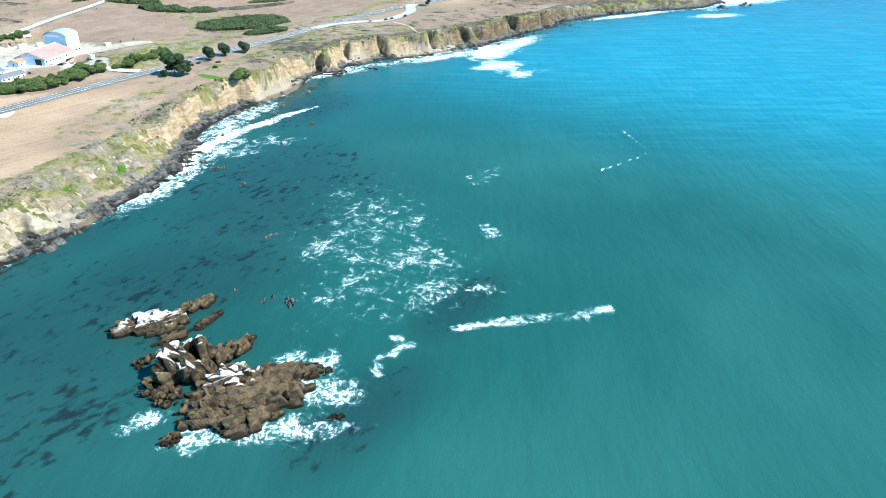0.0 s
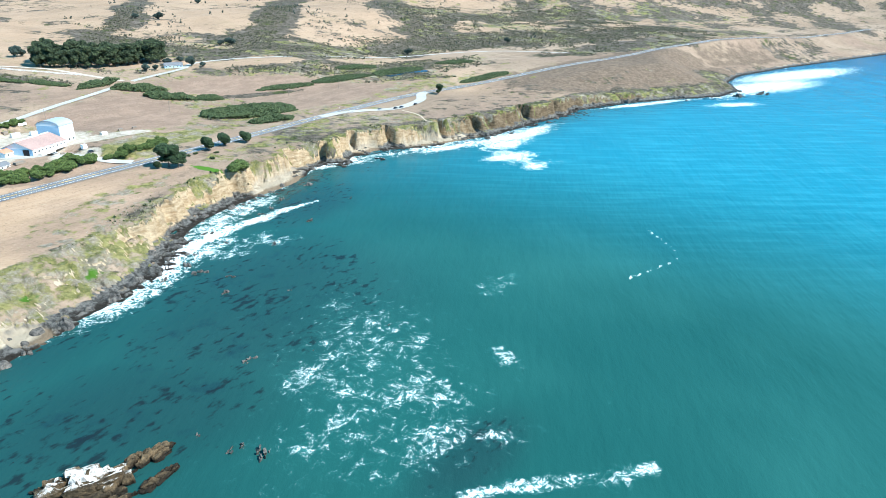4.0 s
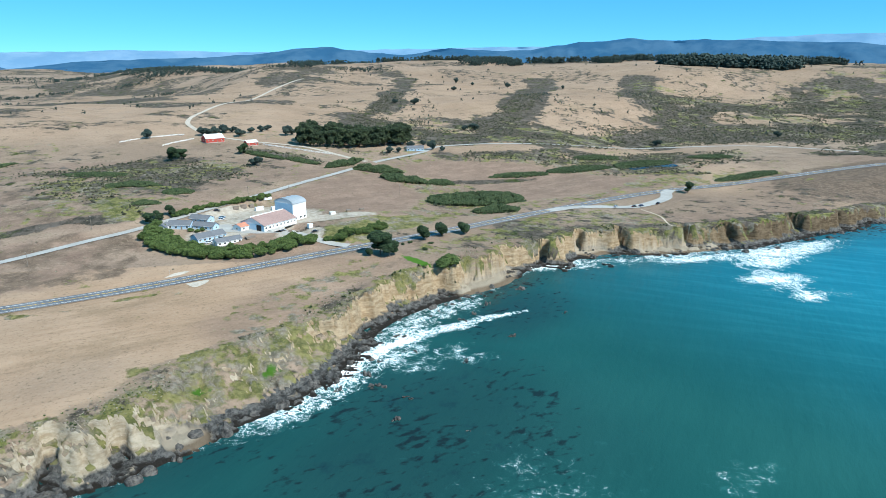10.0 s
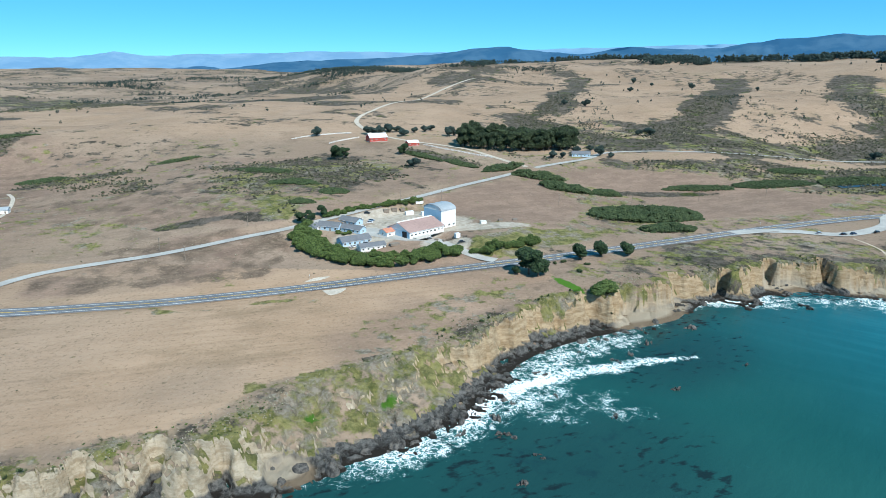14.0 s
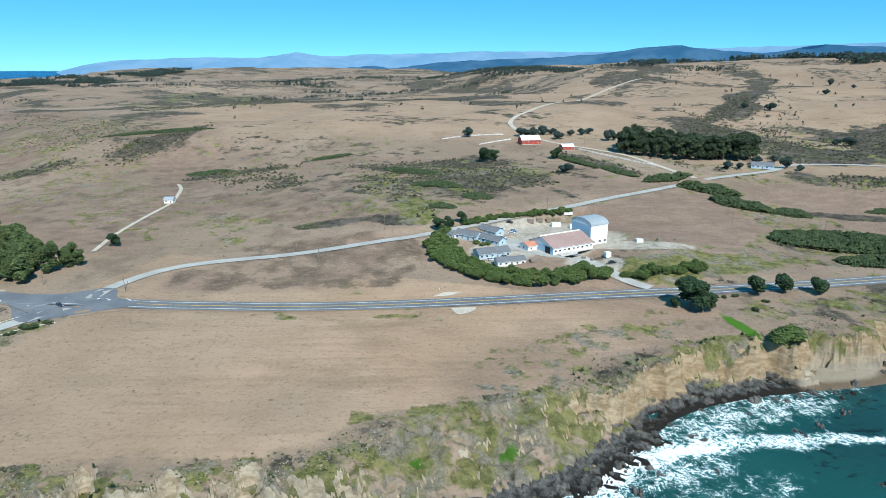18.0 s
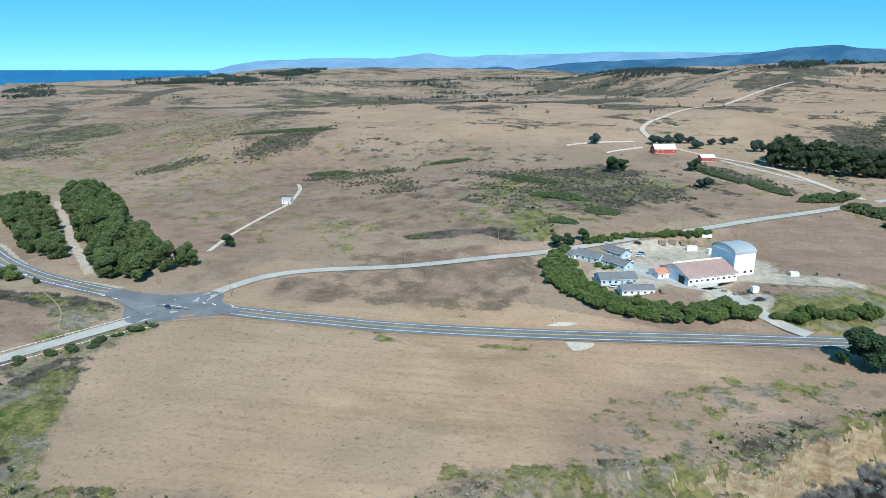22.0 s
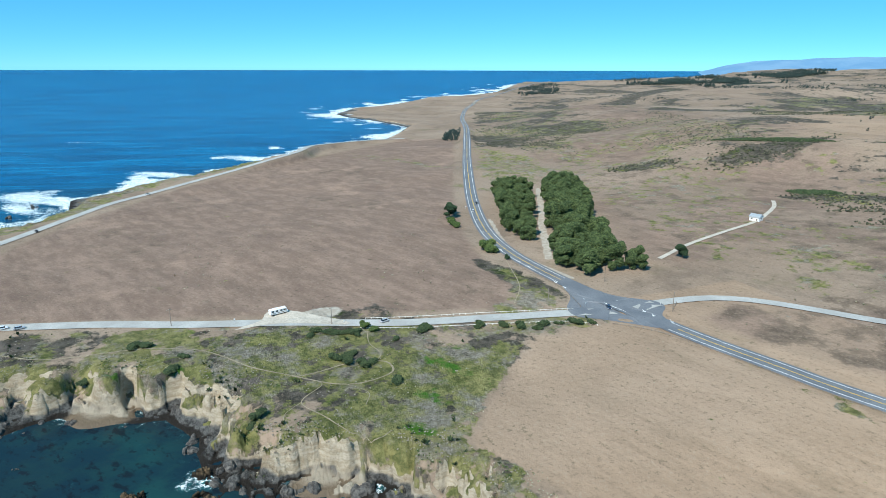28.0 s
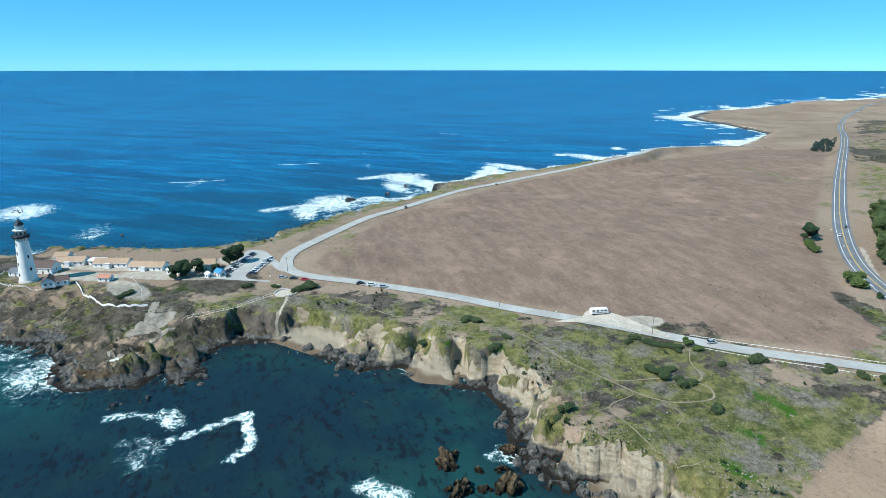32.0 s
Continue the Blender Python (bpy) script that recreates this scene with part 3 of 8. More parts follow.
g.bump(g.math("MULTIPLY", g.math("MULTIPLY", folds, steep), 3.0), 1.0, 0.8)
rugged = g.math("MAXIMUM", g.math("MAXIMUM", steep, sc), g.math("MULTIPLY", gr, 0.8))
g.bump(g.math("MULTIPLY", g.math("ADD", g.math("SUBTRACT", g.noise(0.9, 6, 0.75), 0.5), g.math("MULTIPLY", g.math("SUBTRACT", g.noise(5, 7, 0.72), 0.5), 2.5)), g.step(rugged, 0.0, 1.0, 0.22, 1.25)), 0.9, 0.9)
GROUND = g.m

w = Mat("sea_water", 0.2, spec=0.05)
shoal, bluer, foamy = w.attr("shoal"), w.attr("blue"), w.attr("foam")
teal = w.mix(w.step(w.noise(160, 3), 0.35, 0.7), (0.014, 0.071, 0.066), (0.023, 0.097, 0.088))
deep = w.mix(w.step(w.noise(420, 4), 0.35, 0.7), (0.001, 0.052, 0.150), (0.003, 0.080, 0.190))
# light and dark sides of the swell, drawn as bands in the colour
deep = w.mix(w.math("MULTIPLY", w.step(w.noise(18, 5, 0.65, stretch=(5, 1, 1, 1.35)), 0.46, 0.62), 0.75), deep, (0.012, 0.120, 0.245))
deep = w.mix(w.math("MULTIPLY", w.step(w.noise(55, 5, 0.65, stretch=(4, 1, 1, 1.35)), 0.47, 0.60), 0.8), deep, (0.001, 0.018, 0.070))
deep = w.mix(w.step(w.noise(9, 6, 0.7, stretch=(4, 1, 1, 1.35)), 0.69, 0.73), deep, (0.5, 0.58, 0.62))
# glint and sky reflection on the eastern water, painted as brighter cyan
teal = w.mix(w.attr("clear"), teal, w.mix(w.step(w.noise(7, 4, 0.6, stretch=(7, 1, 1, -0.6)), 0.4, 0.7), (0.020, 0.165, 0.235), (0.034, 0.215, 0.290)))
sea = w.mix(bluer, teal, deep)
kelp = w.step(w.math("ADD", w.math("MULTIPLY", shoal, 0.85), w.math("MULTIPLY", w.math("SUBTRACT", w.noise(17, 6, 0.62), 0.5), 2.1)), 0.50, 0.95)
weed = w.step(w.math("ADD", w.math("MULTIPLY", shoal, 0.55), w.math("MULTIPLY", w.math("SUBTRACT", w.noise(4, 6, 0.66, stretch=(1.8, 1, 1, 0.5)), 0.5), 2.4)), 0.66, 0.82)
sea = w.mix(w.math("MULTIPLY", shoal, 0.88), sea, (0.011, 0.019, 0.027))
sea = w.mix(w.math("MULTIPLY", kelp, 0.62), sea, (0.008, 0.020, 0.034))
spots = w.step(w.math("ADD", w.math("MULTIPLY", w.step(shoal, 0.08, 0.40), 0.28), w.math("ADD", w.noise(3.4, 4, 0.55, stretch=(1.7, 1, 1, 0.4)), w.math("MULTIPLY", w.math("SUBTRACT", w.noise(30, 3), 0.5), 0.7))), 0.82, 0.98)
sea = w.mix(w.math("MULTIPLY", weed, 0.74), sea, (0.010, 0.012, 0.017))
sea = w.mix(w.math("MULTIPLY", spots, 0.72), sea, (0.008, 0.009, 0.013))
churn = w.math("ADD", foamy, w.math("MULTIPLY", w.math("SUBTRACT", w.noise(6, 10, 0.80, warp=0.5), 0.5), 2.2))
sea = w.mix(w.math("MULTIPLY", w.step(churn, 0.2, 1.0), 0.50), sea, (0.10, 0.34, 0.33))
threads = w.math("ABSOLUTE", w.math("SUBTRACT", w.noise(2.6, 8, 0.74, warp=0.5), 0.5))
lace = w.step(threads, 0.07, 0.0)
white = w.step(w.math("ADD", churn, w.math("MULTIPLY", lace, 0.5)), 0.84, 1.06)
fizz = w.step(w.noise(0.8, 4, 0.7), 0.25, 0.55, 0.72, 1.0)
sea = w.mix(w.math("MULTIPLY", w.math("MULTIPLY", white, fizz), w.step(foamy, 0.04, 0.16)), sea, (0.86, 0.88, 0.88))
w.color(sea)
w.put(w.b.inputs["Roughness"], w.step(white, 0.0, 1.0, 0.22, 0.8))
w.bump(w.noise(20, 3, 0.5, stretch=(3.2, 1, 1, 0.9)), 2.6, 0.35)
w.bump(w.noise(4.0, 4, 0.6, stretch=(2.4, 1, 1, 0.9)), 0.6, 0.5)
w.bump(w.noise(0.9, 3, 0.6), 0.08, 0.7)
WATER = w.m

a = Mat("asphalt", 0.85, spec=0.25)
tar = a.mix(a.step(a.noise(14, 5, 0.6), 0.35, 0.7), (0.138, 0.145, 0.158), (0.190, 0.196, 0.206))
a.color(a.mix(a.step(a.noise(0.5, 4, 0.7), 0.45, 0.75), tar, (0.095, 0.099, 0.108)))
ASPHALT = a.m
a = Mat("old_asphalt", 0.9, spec=0.2)
tar = a.mix(a.step(a.noise(10, 5, 0.6), 0.35, 0.7), (0.36, 0.345, 0.315), (0.46, 0.445, 0.41))
a.color(a.mix(a.step(a.noise(0.7, 4, 0.7), 0.45, 0.75), tar, (0.30, 0.285, 0.26)))
OLD_ASPHALT = a.m
GRAVEL = plain("pale_gravel", (0.50, 0.44, 0.36), 0.95, size=1.2, vary=0.25, spec=0.1)
ROAD_PAINT = plain("white_road_paint", (0.84, 0.84, 0.81), 0.8, size=0.5)
YELLOW_PAINT = plain("yellow_road_paint", (0.75, 0.50, 0.09), 0.8, size=0.5)

# ---- ground and sea ----
HUB = (0.0, 50.0)
turn_g = np.radians(np.arange(-92, 172.01, 0.26))          # to the left of +y
rings = [62.0]
while rings[-1] < 4930:
    r = rings[-1]
    rings.append(r + (1.5 if r < 420 else min(1.5 * (r / 420) ** 1.35, 60)))
rings = np.array(rings)
R, A = np.meshgrid(rings, turn_g, indexing="ij")
gx, gy = (HUB[0] - np.sin(A) * R).ravel(), (HUB[1] + np.cos(A) * R).ravel()
gz, ds, dt = land(gx, gy)
Z = gz.reshape(R.shape)
lean = np.hypot(np.gradient(Z, axis=0) / np.gradient(R, axis=0), np.gradient(Z, axis=1) / (np.radians(0.26) * R)).ravel()


def blob(x, y, a, b, rx, ry, turn=0.0):
    c, s = math.cos(radians(turn)), math.sin(radians(turn))
    u, v = ((x - a) * c + (y - b) * s) / rx, (-(x - a) * s + (y - b) * c) / ry
    return np.exp(-(u * u + v * v) ** 1.5)


def blobs(x, y, rows):
    out = np.zeros(np.shape(x))
    for row in rows:
        out = np.maximum(out, blob(x, y, *row))
    return out


r0 = np.hypot(gx, gy - 40)
rim = (1 - ramp(dt, 3, 20)) * (dt > -40)
north = near_line(gx, gy, ROADS[0][1], 60)[0]
scrub = 0.46 * rim * (r0 < 900) + 0.40 * ramp(fbm(gx, gy, 80, 3, 4), 0.42, 0.60) * ramp(gy + 0.35 * gx, 330, 400) + 0.26 * ramp(fbm(gx, gy, 260, 5, 4), 0.5, 0.62) * ramp(r0, 700, 1000) + 0.14 * ramp(fbm(gx, gy, 330, 2, 4), 0.42, 0.56) * ramp(r0, 1250, 1600)
POINT_HEATH = [(-262, 118, 46, 70, 10), (-228, 140, 40, 42, 0), (-300, -20, 26, 70, 8), (-290, -120, 40, 50, 0), (-330, -90, 25, 30, 0), (-232, 182, 14, 42, 28), (-330, -230, 40, 30, 0), (-310, 240, 45, 10, 12)]
VALLEY_SCRUB = [(230, 630, 90, 14, -15), (330, 592, 70, 12, -25), (150, 560, 60, 8, 10), (100, 480, 20, 12, 30), (-170, 575, 90, 24, 2), (-110, 545, 50, 18, 10), (-190, 520, 40, 16, 0), (-40, 640, 60, 12, -40),
                (620, 790, 260, 60, -12), (-570, 520, 40, 22, 50), (-500, 610, 24, 60, -20), (130, 390, 25, 30, 30), (330, 640, 90, 22, -8), (850, 720, 200, 60, 0), (-360, 560, 60, 14, 20), (-150, 420, 26, 10, 0), (-190, 410, 30, 8, 20)]
GULLIES = [([(203, 1460), (138, 1123), (97, 982), (57, 912), (82, 855), (133, 791)], 26), ([(481, 1332), (332, 998), (281, 914), (234, 794), (269, 761)], 34), ([(644, 1226), (591, 1100), (559, 977), (566, 930), (543, 857), (561, 800)], 40), ([(560, 930), (695, 979), (799, 960), (959, 1002), (1042, 900)], 34),
           ([(540, 900), (561, 854), (614, 787), (679, 748), (746, 715), (846, 706)], 40), ([(43, 939), (82, 855), (133, 791), (200, 761), (278, 766), (381, 790), (479, 810), (560, 800)], 30), ([(-1094, 1000), (-945, 1080), (-653, 1040), (-501, 1130), (-300, 1250)], 60)]


def area(x, y, poly, soft):
    """1 inside a plan outline, fading over soft metres, with a ragged rim."""
    gap = np.where(inside(x, y, poly), 1, -1) * line_gap(x, y, poly, True)[0] + (fbm(x, y, soft * 3, 2, 3) - 0.5) * soft * 2.5
    return ramp(gap, -soft, soft)


PLOUGHED = [[(76, 596), (111, 622), (208, 613), (268, 574), (305, 553), (261, 519), (191, 492), (155, 480), (152, 520), (124, 552), (78, 570)],
            [(-44, 484), (23, 556), (50, 565), (66, 533), (80, 500), (60, 456), (19, 439), (-8, 452), (-30, 476)]]
SCRUBLAND = [[(-231, 538), (-214, 601), (-171, 621), (-119, 638), (-70, 608), (-59, 580), (-118, 530), (-132, 479), (-147, 469), (-181, 470), (-206, 489)],
             [(113, 641), (192, 654), (411, 689), (520, 700), (460, 600), (344, 571), (312, 570), (271, 585), (211, 627), (142, 624)],
             [(91, 708), (99, 798), (74, 917), (37, 991), (60, 1010), (100, 960), (115, 930), (185, 885), (254, 880), (309, 860), (330, 828), (442, 822), (620, 830), (640, 760), (437, 733), (251, 690), (122, 700)],
             [(640, 760), (900, 750), (1300, 880), (1250, 1300), (950, 1180), (720, 1010), (620, 880)], [(760, 560), (1000, 590), (1300, 700), (900, 740), (640, 700), (560, 620)],
             [(-270, 480), (-300, 500), (-380, 566), (-350, 575), (-290, 545), (-262, 505)],
             ]
HILL_SCRUB = [[(-538, 532), (-524, 562), (-499, 581), (-493, 635), (-518, 738), (-495, 707), (-471, 631), (-464, 616), (-481, 585), (-493, 551), (-518, 527)],
             [(-400, 530), (-402, 586), (-335, 565), (-280, 497), (-301, 482), (-342, 511), (-382, 529)],
             [(-1068, 538), (-1732, 842), (-1694, 1024), (-1076, 777), (-903, 708), (-747, 538), (-741, 484), (-813, 461), (-853, 454)],
             ]
EAST_SCRUB = [[(1013, 1017), (1379, 854), (968, 590), (703, 594), (618, 685), (534, 773), (477, 845), (603, 913), (740, 974), (856, 920), (961, 1041)], [(633, 1205), (694, 1100), (784, 1134), (634, 927), (506, 843), (566, 1053)],
             [(-1042, 1066), (-1114, 1250), (-1329, 1570), (-1273, 1748), (-1023, 1608), (-619, 1143), (-488, 1022), (-644, 908), (-853, 955)], [(218, 637), (283, 644), (309, 592), (293, 547), (276, 553), (218, 601)],
             [(8, 700), (45, 676), (80, 648), (96, 622), (80, 612), (40, 640), (-10, 690)], [(200, 800), (420, 830), (420, 720), (250, 690), (150, 740)], [(-199, 487), (-215, 562), (-171, 560), (-127, 430), (-147, 438), (-178, 473)], [(-170, 557), (-131, 585), (-85, 550), (-104, 511), (-112, 480), (-139, 485)]]
SCRUBLAND = SCRUBLAND + HILL_SCRUB + EAST_SCRUB
VERGE = [(-830, 444), (-729, 469), (-628, 443), (-565, 394), (-570, 346), (-660, 372)]
EAST_FIELD = [(443, 544), (693, 590), (811, 540), (730, 463), (652, 413), (540, 433), (430, 445), (414, 496)]
LAWNS = [[(-10, 393), (19, 421), (62, 444), (78, 421), (53, 394), (17, 372), (-3, 372)], [(-162, 466), (-138, 469), (-122, 448), (-132, 420), (-152, 424)]]
GRASSLAND = [[(-300, 340), (-360, 470), (-250, 520), (-150, 470), (-120, 410), (-190, 385), (-240, 350)], [(-560, 420), (-800, 540), (-1000, 900), (-700, 800), (-480, 590), (-470, 480)]]
ploughed = np.max([area(gx, gy, p, 3) for p in PLOUGHED], 0)
scrubland = np.max([area(gx, gy, p, 26) for p in SCRUBLAND], 0)
lawn = np.max([area(gx, gy, p, 6) for p in LAWNS], 0)
grassland = np.max([area(gx, gy, p, 14) for p in GRASSLAND], 0)
gully = np.zeros(len(gx))
for line, wide in GULLIES:
    gully = np.maximum(gully, 1 - ramp(near_line(gx, gy, spline(line, 25), 90)[0] + (fbm(gx, gy, 70, 1, 4) - 0.5) * 70, wide * 0.5, wide * 1.7))
scrub = np.maximum(np.maximum(scrub, 0.90 * gully), (0.36 + 0.42 * ramp(fbm(gx, gy, 60, 2, 4), 0.36, 0.6)) * scrubland) * (1 - ploughed)
scrub = np.maximum(scrub, 0.85 * blobs(gx, gy, POINT_HEATH + VALLEY_SCRUB))
green = np.maximum(0.80 * blobs(gx, gy, [(-30, 224, 24, 11, 45), (-20, 240, 14, 9, 50), (-66, 198, 22, 9, 20), (-262, 100, 34, 70, 10), (-236, 150, 34, 40, 20), (-300, -40, 20, 60, 0), (-280, -95, 16, 24, 0), (-310, -215, 22, 16, 0), (-265, -75, 12, 14, 0)]),
                   0.46 * blobs(gx, gy, [(85, 365, 50, 16, 30), (-500, -66, 240, 10, 16), (-140, 460, 60, 20, 10), (-760, 330, 160, 18, 22), (-110, 312, 40, 5, -22), (-165, 290, 30, 4, -20), (20, 425, 24, 12, 20), (60, 430, 60, 14, 20), (-560, 330, 60, 10, 22), (-330, 410, 60, 16, 10), (-265, 205, 10, 40, -15), (-59, 205, 20, 5, 20), (-82, 214, 10, 5, 20), (60, 470, 30, 12, 20)]))
green = np.maximum(green, 0.44 * rim * (r0 < 900))
green = np.maximum(green, 0.66 * (dt < 3) * (ds > 0) * (gz > 3) * (r0 < 700))
green = np.maximum(green, np.where((gx < -395) & (gx > -900) & (gy < 200), 0.72 * (1 - ramp(dt, 14, 24)) * (dt > -6), 0))
green = np.maximum(green, 0.30 * ramp(fbm(gx, gy, 70, 4, 4), 0.5, 0.62) * ramp(gy + 0.35 * gx, 320, 380) * (r0 < 750))
green = np.maximum(green, np.maximum(1.0 * lawn, 0.50 * grassland * ramp(fbm(gx, gy, 46, 3, 4), 0.44, 0.58))) * (1 - ploughed)
green = np.maximum(green, 0.58 * blobs(gx, gy, [(60, 500, 130, 60, 10), (330, 540, 120, 40, 10), (180, 430, 90, 14, 25)]) * (1 - ploughed))
green = np.maximum(green, np.maximum(0.60 * area(gx, gy, VERGE, 10), 0.40 * ramp(fbm(gx, gy, 80, 4, 4), 0.40, 0.58) * area(gx, gy, [(-320, 340), (-560, 420), (-1000, 540), (-1700, 880), (-1300, 1050), (-700, 800), (-420, 640), (-250, 500)], 30)))
green = np.maximum(green, 0.55 * scrubland * ramp(fbm(gx, gy, 40, 1, 3), 0.5, 0.62))
for outline in ([(-305, -202), (-322, -165), (-283, -121), (-276, -150), (-285, -189)], [(-262, -90), (-268, -74), (-280, -58), (-286, -44), (-303, -45), (-307, -62), (-282, -76), (-278, -92)]):
    slope_green = area(gx, gy, outline, 4)
    scrub, green = np.maximum(scrub, 0.55 * slope_green), np.maximum(green, 0.52 * slope_green)
wedge = area(gx, gy, [(-332, 243), (-279, 249), (-262, 243), (-268, 221), (-273, 206), (-297, 229)], 4)
scrub, green = np.maximum(scrub, 0.36 * wedge), np.maximum(green, 0.62 * wedge)
flank = blobs(gx, gy, [(-258, -120, 60, 90, 0), (-300, -240, 70, 40, 0)]) * (dt < 2)
scrub = np.maximum(scrub, 0.62 * ramp(flank, 0.15, 0.4))
green = np.where(flank > 0.2, np.minimum(green, 0.36), green)
green = np.maximum(green, 0.66 * blobs(gx, gy, [(-145, 281, 24, 4, 12), (-57, 228, 6, 3.5, 20), (-64, 221, 9, 3, 25), (-100, 296, 14, 3, 20)]))
valley = area(gx, gy, [(-20, 430), (60, 425), (200, 470), (330, 530), (420, 600), (300, 650), (150, 650), (60, 610), (0, 545)], 14) * (1 - ploughed)
brown, scrub = 0.6 * valley, np.maximum(scrub, 0.40 * valley * ramp(fbm(gx, gy, 40, 2, 3), 0.42, 0.58))
green = np.maximum(green, 0.46 * valley)
seaward = area(gx, gy, [(-62, 262), (-40, 300), (20, 345), (40, 320), (5, 285), (-15, 262), (-50, 235)], 9)
brown, green = np.maximum(brown, 0.6 * seaward), np.maximum(green, 0.40 * seaward)
brow_scrub = area(gx, gy, [(40, 345), (90, 345), (140, 375), (200, 392), (262, 396), (240, 436), (170, 430), (100, 388)], 6)
scrub, green = np.maximum(scrub, 0.46 * brow_scrub), np.maximum(green, 0.50 * brow_scrub)
HEATHLAND = [(-242, 252), (-241, 215), (-227, 198), (-213, 182), (-196, 166), (-172, 150), (-182, 125), (-200, 95), (-250, 75), (-275, 40), (-285, 10), (-300, -20), (-325, 10), (-312, 60), (-298, 100), (-280, 150), (-268, 200), (-256, 245)]
heathland = area(gx, gy, HEATHLAND, 4)
scrub = np.maximum(scrub, heathland * (0.14 + 0.32 * ramp(fbm(gx, gy, 24, 3, 3), 0.4, 0.6)))
green = np.maximum(green, heathland * (0.42 + 0.40 * ramp(fbm(gx, gy, 34, 2, 3), 0.4, 0.62)))
vivid = blobs(gx, gy, [(47, 329, 15, 3.6, -58), (-2000, 0, 1, 1, 0)])
vivid = np.maximum(vivid, 0.42 * blobs(gx, gy, [(-218, 160, 4, 12, 35), (-230, 168, 3.5, 10, 40), (-245, 178, 4, 8, 30), (-250, 60, 8, 6, 0), (-262, 70, 10, 5, 30)]))
vivid = np.maximum(vivid, 0.62 * blobs(gx, gy, [(-233, 168, 5, 17, -55), (-212, 154, 4.5, 12, -55), (-194, 143, 5, 10, -50), (-266, 68, 5, 4, 0), (-268, 46, 4, 5, 0), (-31, 221, 7, 4, 45), (-56, 206, 6, 3.5, 30)]))
WEST_FIELD = [(-272, 215), (-300, 238), (-350, 240), (-406, 252), (-475, 274), (-569, 310), (-730, 376), (-1040, 500), (-1060, 420), (-880, 225), (-820, 160), (-690, 47), (-590, -3), (-500, -38), (-420, -54), (-368, -50), (-350, -34), (-338, 0), (-325, 50), (-308, 100), (-290, 150)]
brown = np.maximum(brown, np.where(inside(gx, gy, WEST_FIELD), ramp(line_gap(gx, gy, WEST_FIELD, True)[0], 0, 6), 0))
brown = np.maximum(brown, 0.6 * ramp(fbm(gx, gy, 90, 1, 4), 0.46, 0.6) * ramp(gy + 0.4 * gx, 300, 340) * (gy < 620))
brown = np.maximum(brown, 0.55 * blobs(gx, gy, [(480, 480, 130, 40, 8), (650, 470, 160, 50, 5), (-195, 345, 40, 18, 28), (-150, 340, 60, 16, 24)]))
hill = area(gx, gy, [(-320, 340), (-560, 420), (-1000, 540), (-1700, 880), (-1300, 1050), (-700, 800), (-420, 640), (-250, 500)], 30)
brown = np.maximum(brown, hill * (0.35 + 0.6 * ramp(fbm(gx, gy, 60, 2, 4), 0.40, 0.58)))
brown = np.maximum(brown, 0.85 * ploughed)
brown = np.maximum(brown, 0.9 * area(gx, gy, [(-228, 365), (-182, 392), (-128, 406), (-114, 375), (-118, 330), (-180, 303), (-228, 292), (-238, 318), (-220, 335)], 5) * ramp(fbm(gx, gy, 30, 4, 4), 0.36, 0.56))
brown = np.maximum(brown, 0.8 * area(gx, gy, [(-330, 470), (-230, 530), (-130, 470), (-115, 420), (-200, 400), (-290, 400)], 10) * ramp(fbm(gx, gy, 38, 0, 4), 0.44, 0.58))
rust = np.maximum(0.55 * area(gx, gy, [(-228, 365), (-182, 392), (-128, 406), (-114, 375), (-118, 330), (-180, 303), (-228, 292), (-238, 318), (-220, 335)], 5),
                  np.maximum(0.50 * area(gx, gy, [(-330, 470), (-230, 530), (-130, 470), (-115, 420), (-200, 400), (-290, 400)], 14), 0.40 * hill))
rust = np.maximum(rust, 0.42 * blobs(gx, gy, [(-5, 270, 50, 12, 42), (30, 315, 30, 10, 35), (480, 480, 130, 40, 8), (650, 470, 160, 50, 5), (-340, 215, 60, 12, 10), (-300, 200, 14, 40, -12), (-560, 200, 120, 40, 25), (-700, 240, 120, 50, 25), (-480, 40, 90, 30, 15), (-620, 60, 60, 16, 20), (-95, 520, 60, 40, 20), (150, 420, 60, 10, 25), (-620, 700, 160, 60, 20), (40, 330, 12, 20, 30)]))
rust = np.maximum(rust, 0.75 * blobs(gx, gy, [(680, 470, 240, 60, 8), (500, 470, 140, 34, 8), (900, 540, 160, 40, 5)]))
rust = np.maximum(rust, np.maximum(0.85 * area(gx, gy, EAST_FIELD, 8), 0.42 * area(gx, gy, VERGE, 10)))
rust = np.maximum(rust, 0.26 * ramp(fbm(gx, gy, 120, 3, 4), 0.48, 0.6) * ramp(gy + 0.4 * gx, 290, 330)) * (1 - ploughed)
bare = blobs(gx, gy, [(-45, 420, 52, 26, 38), (-62, 446, 34, 14, 35), (-70, 395, 24, 20, 30), (0, 425, 40, 10, 20), (-20, 385, 18, 12, 30), (-300, 128, 8, 16, 20), (-370, -92, 22, 12, 80), (-338, -120, 9, 40, 5), (-348, -150, 7, 60, 5), (-312, -132, 9, 24, -35), (-276, -96, 5, 14, 60), (-330, -170, 8, 26, 0)])
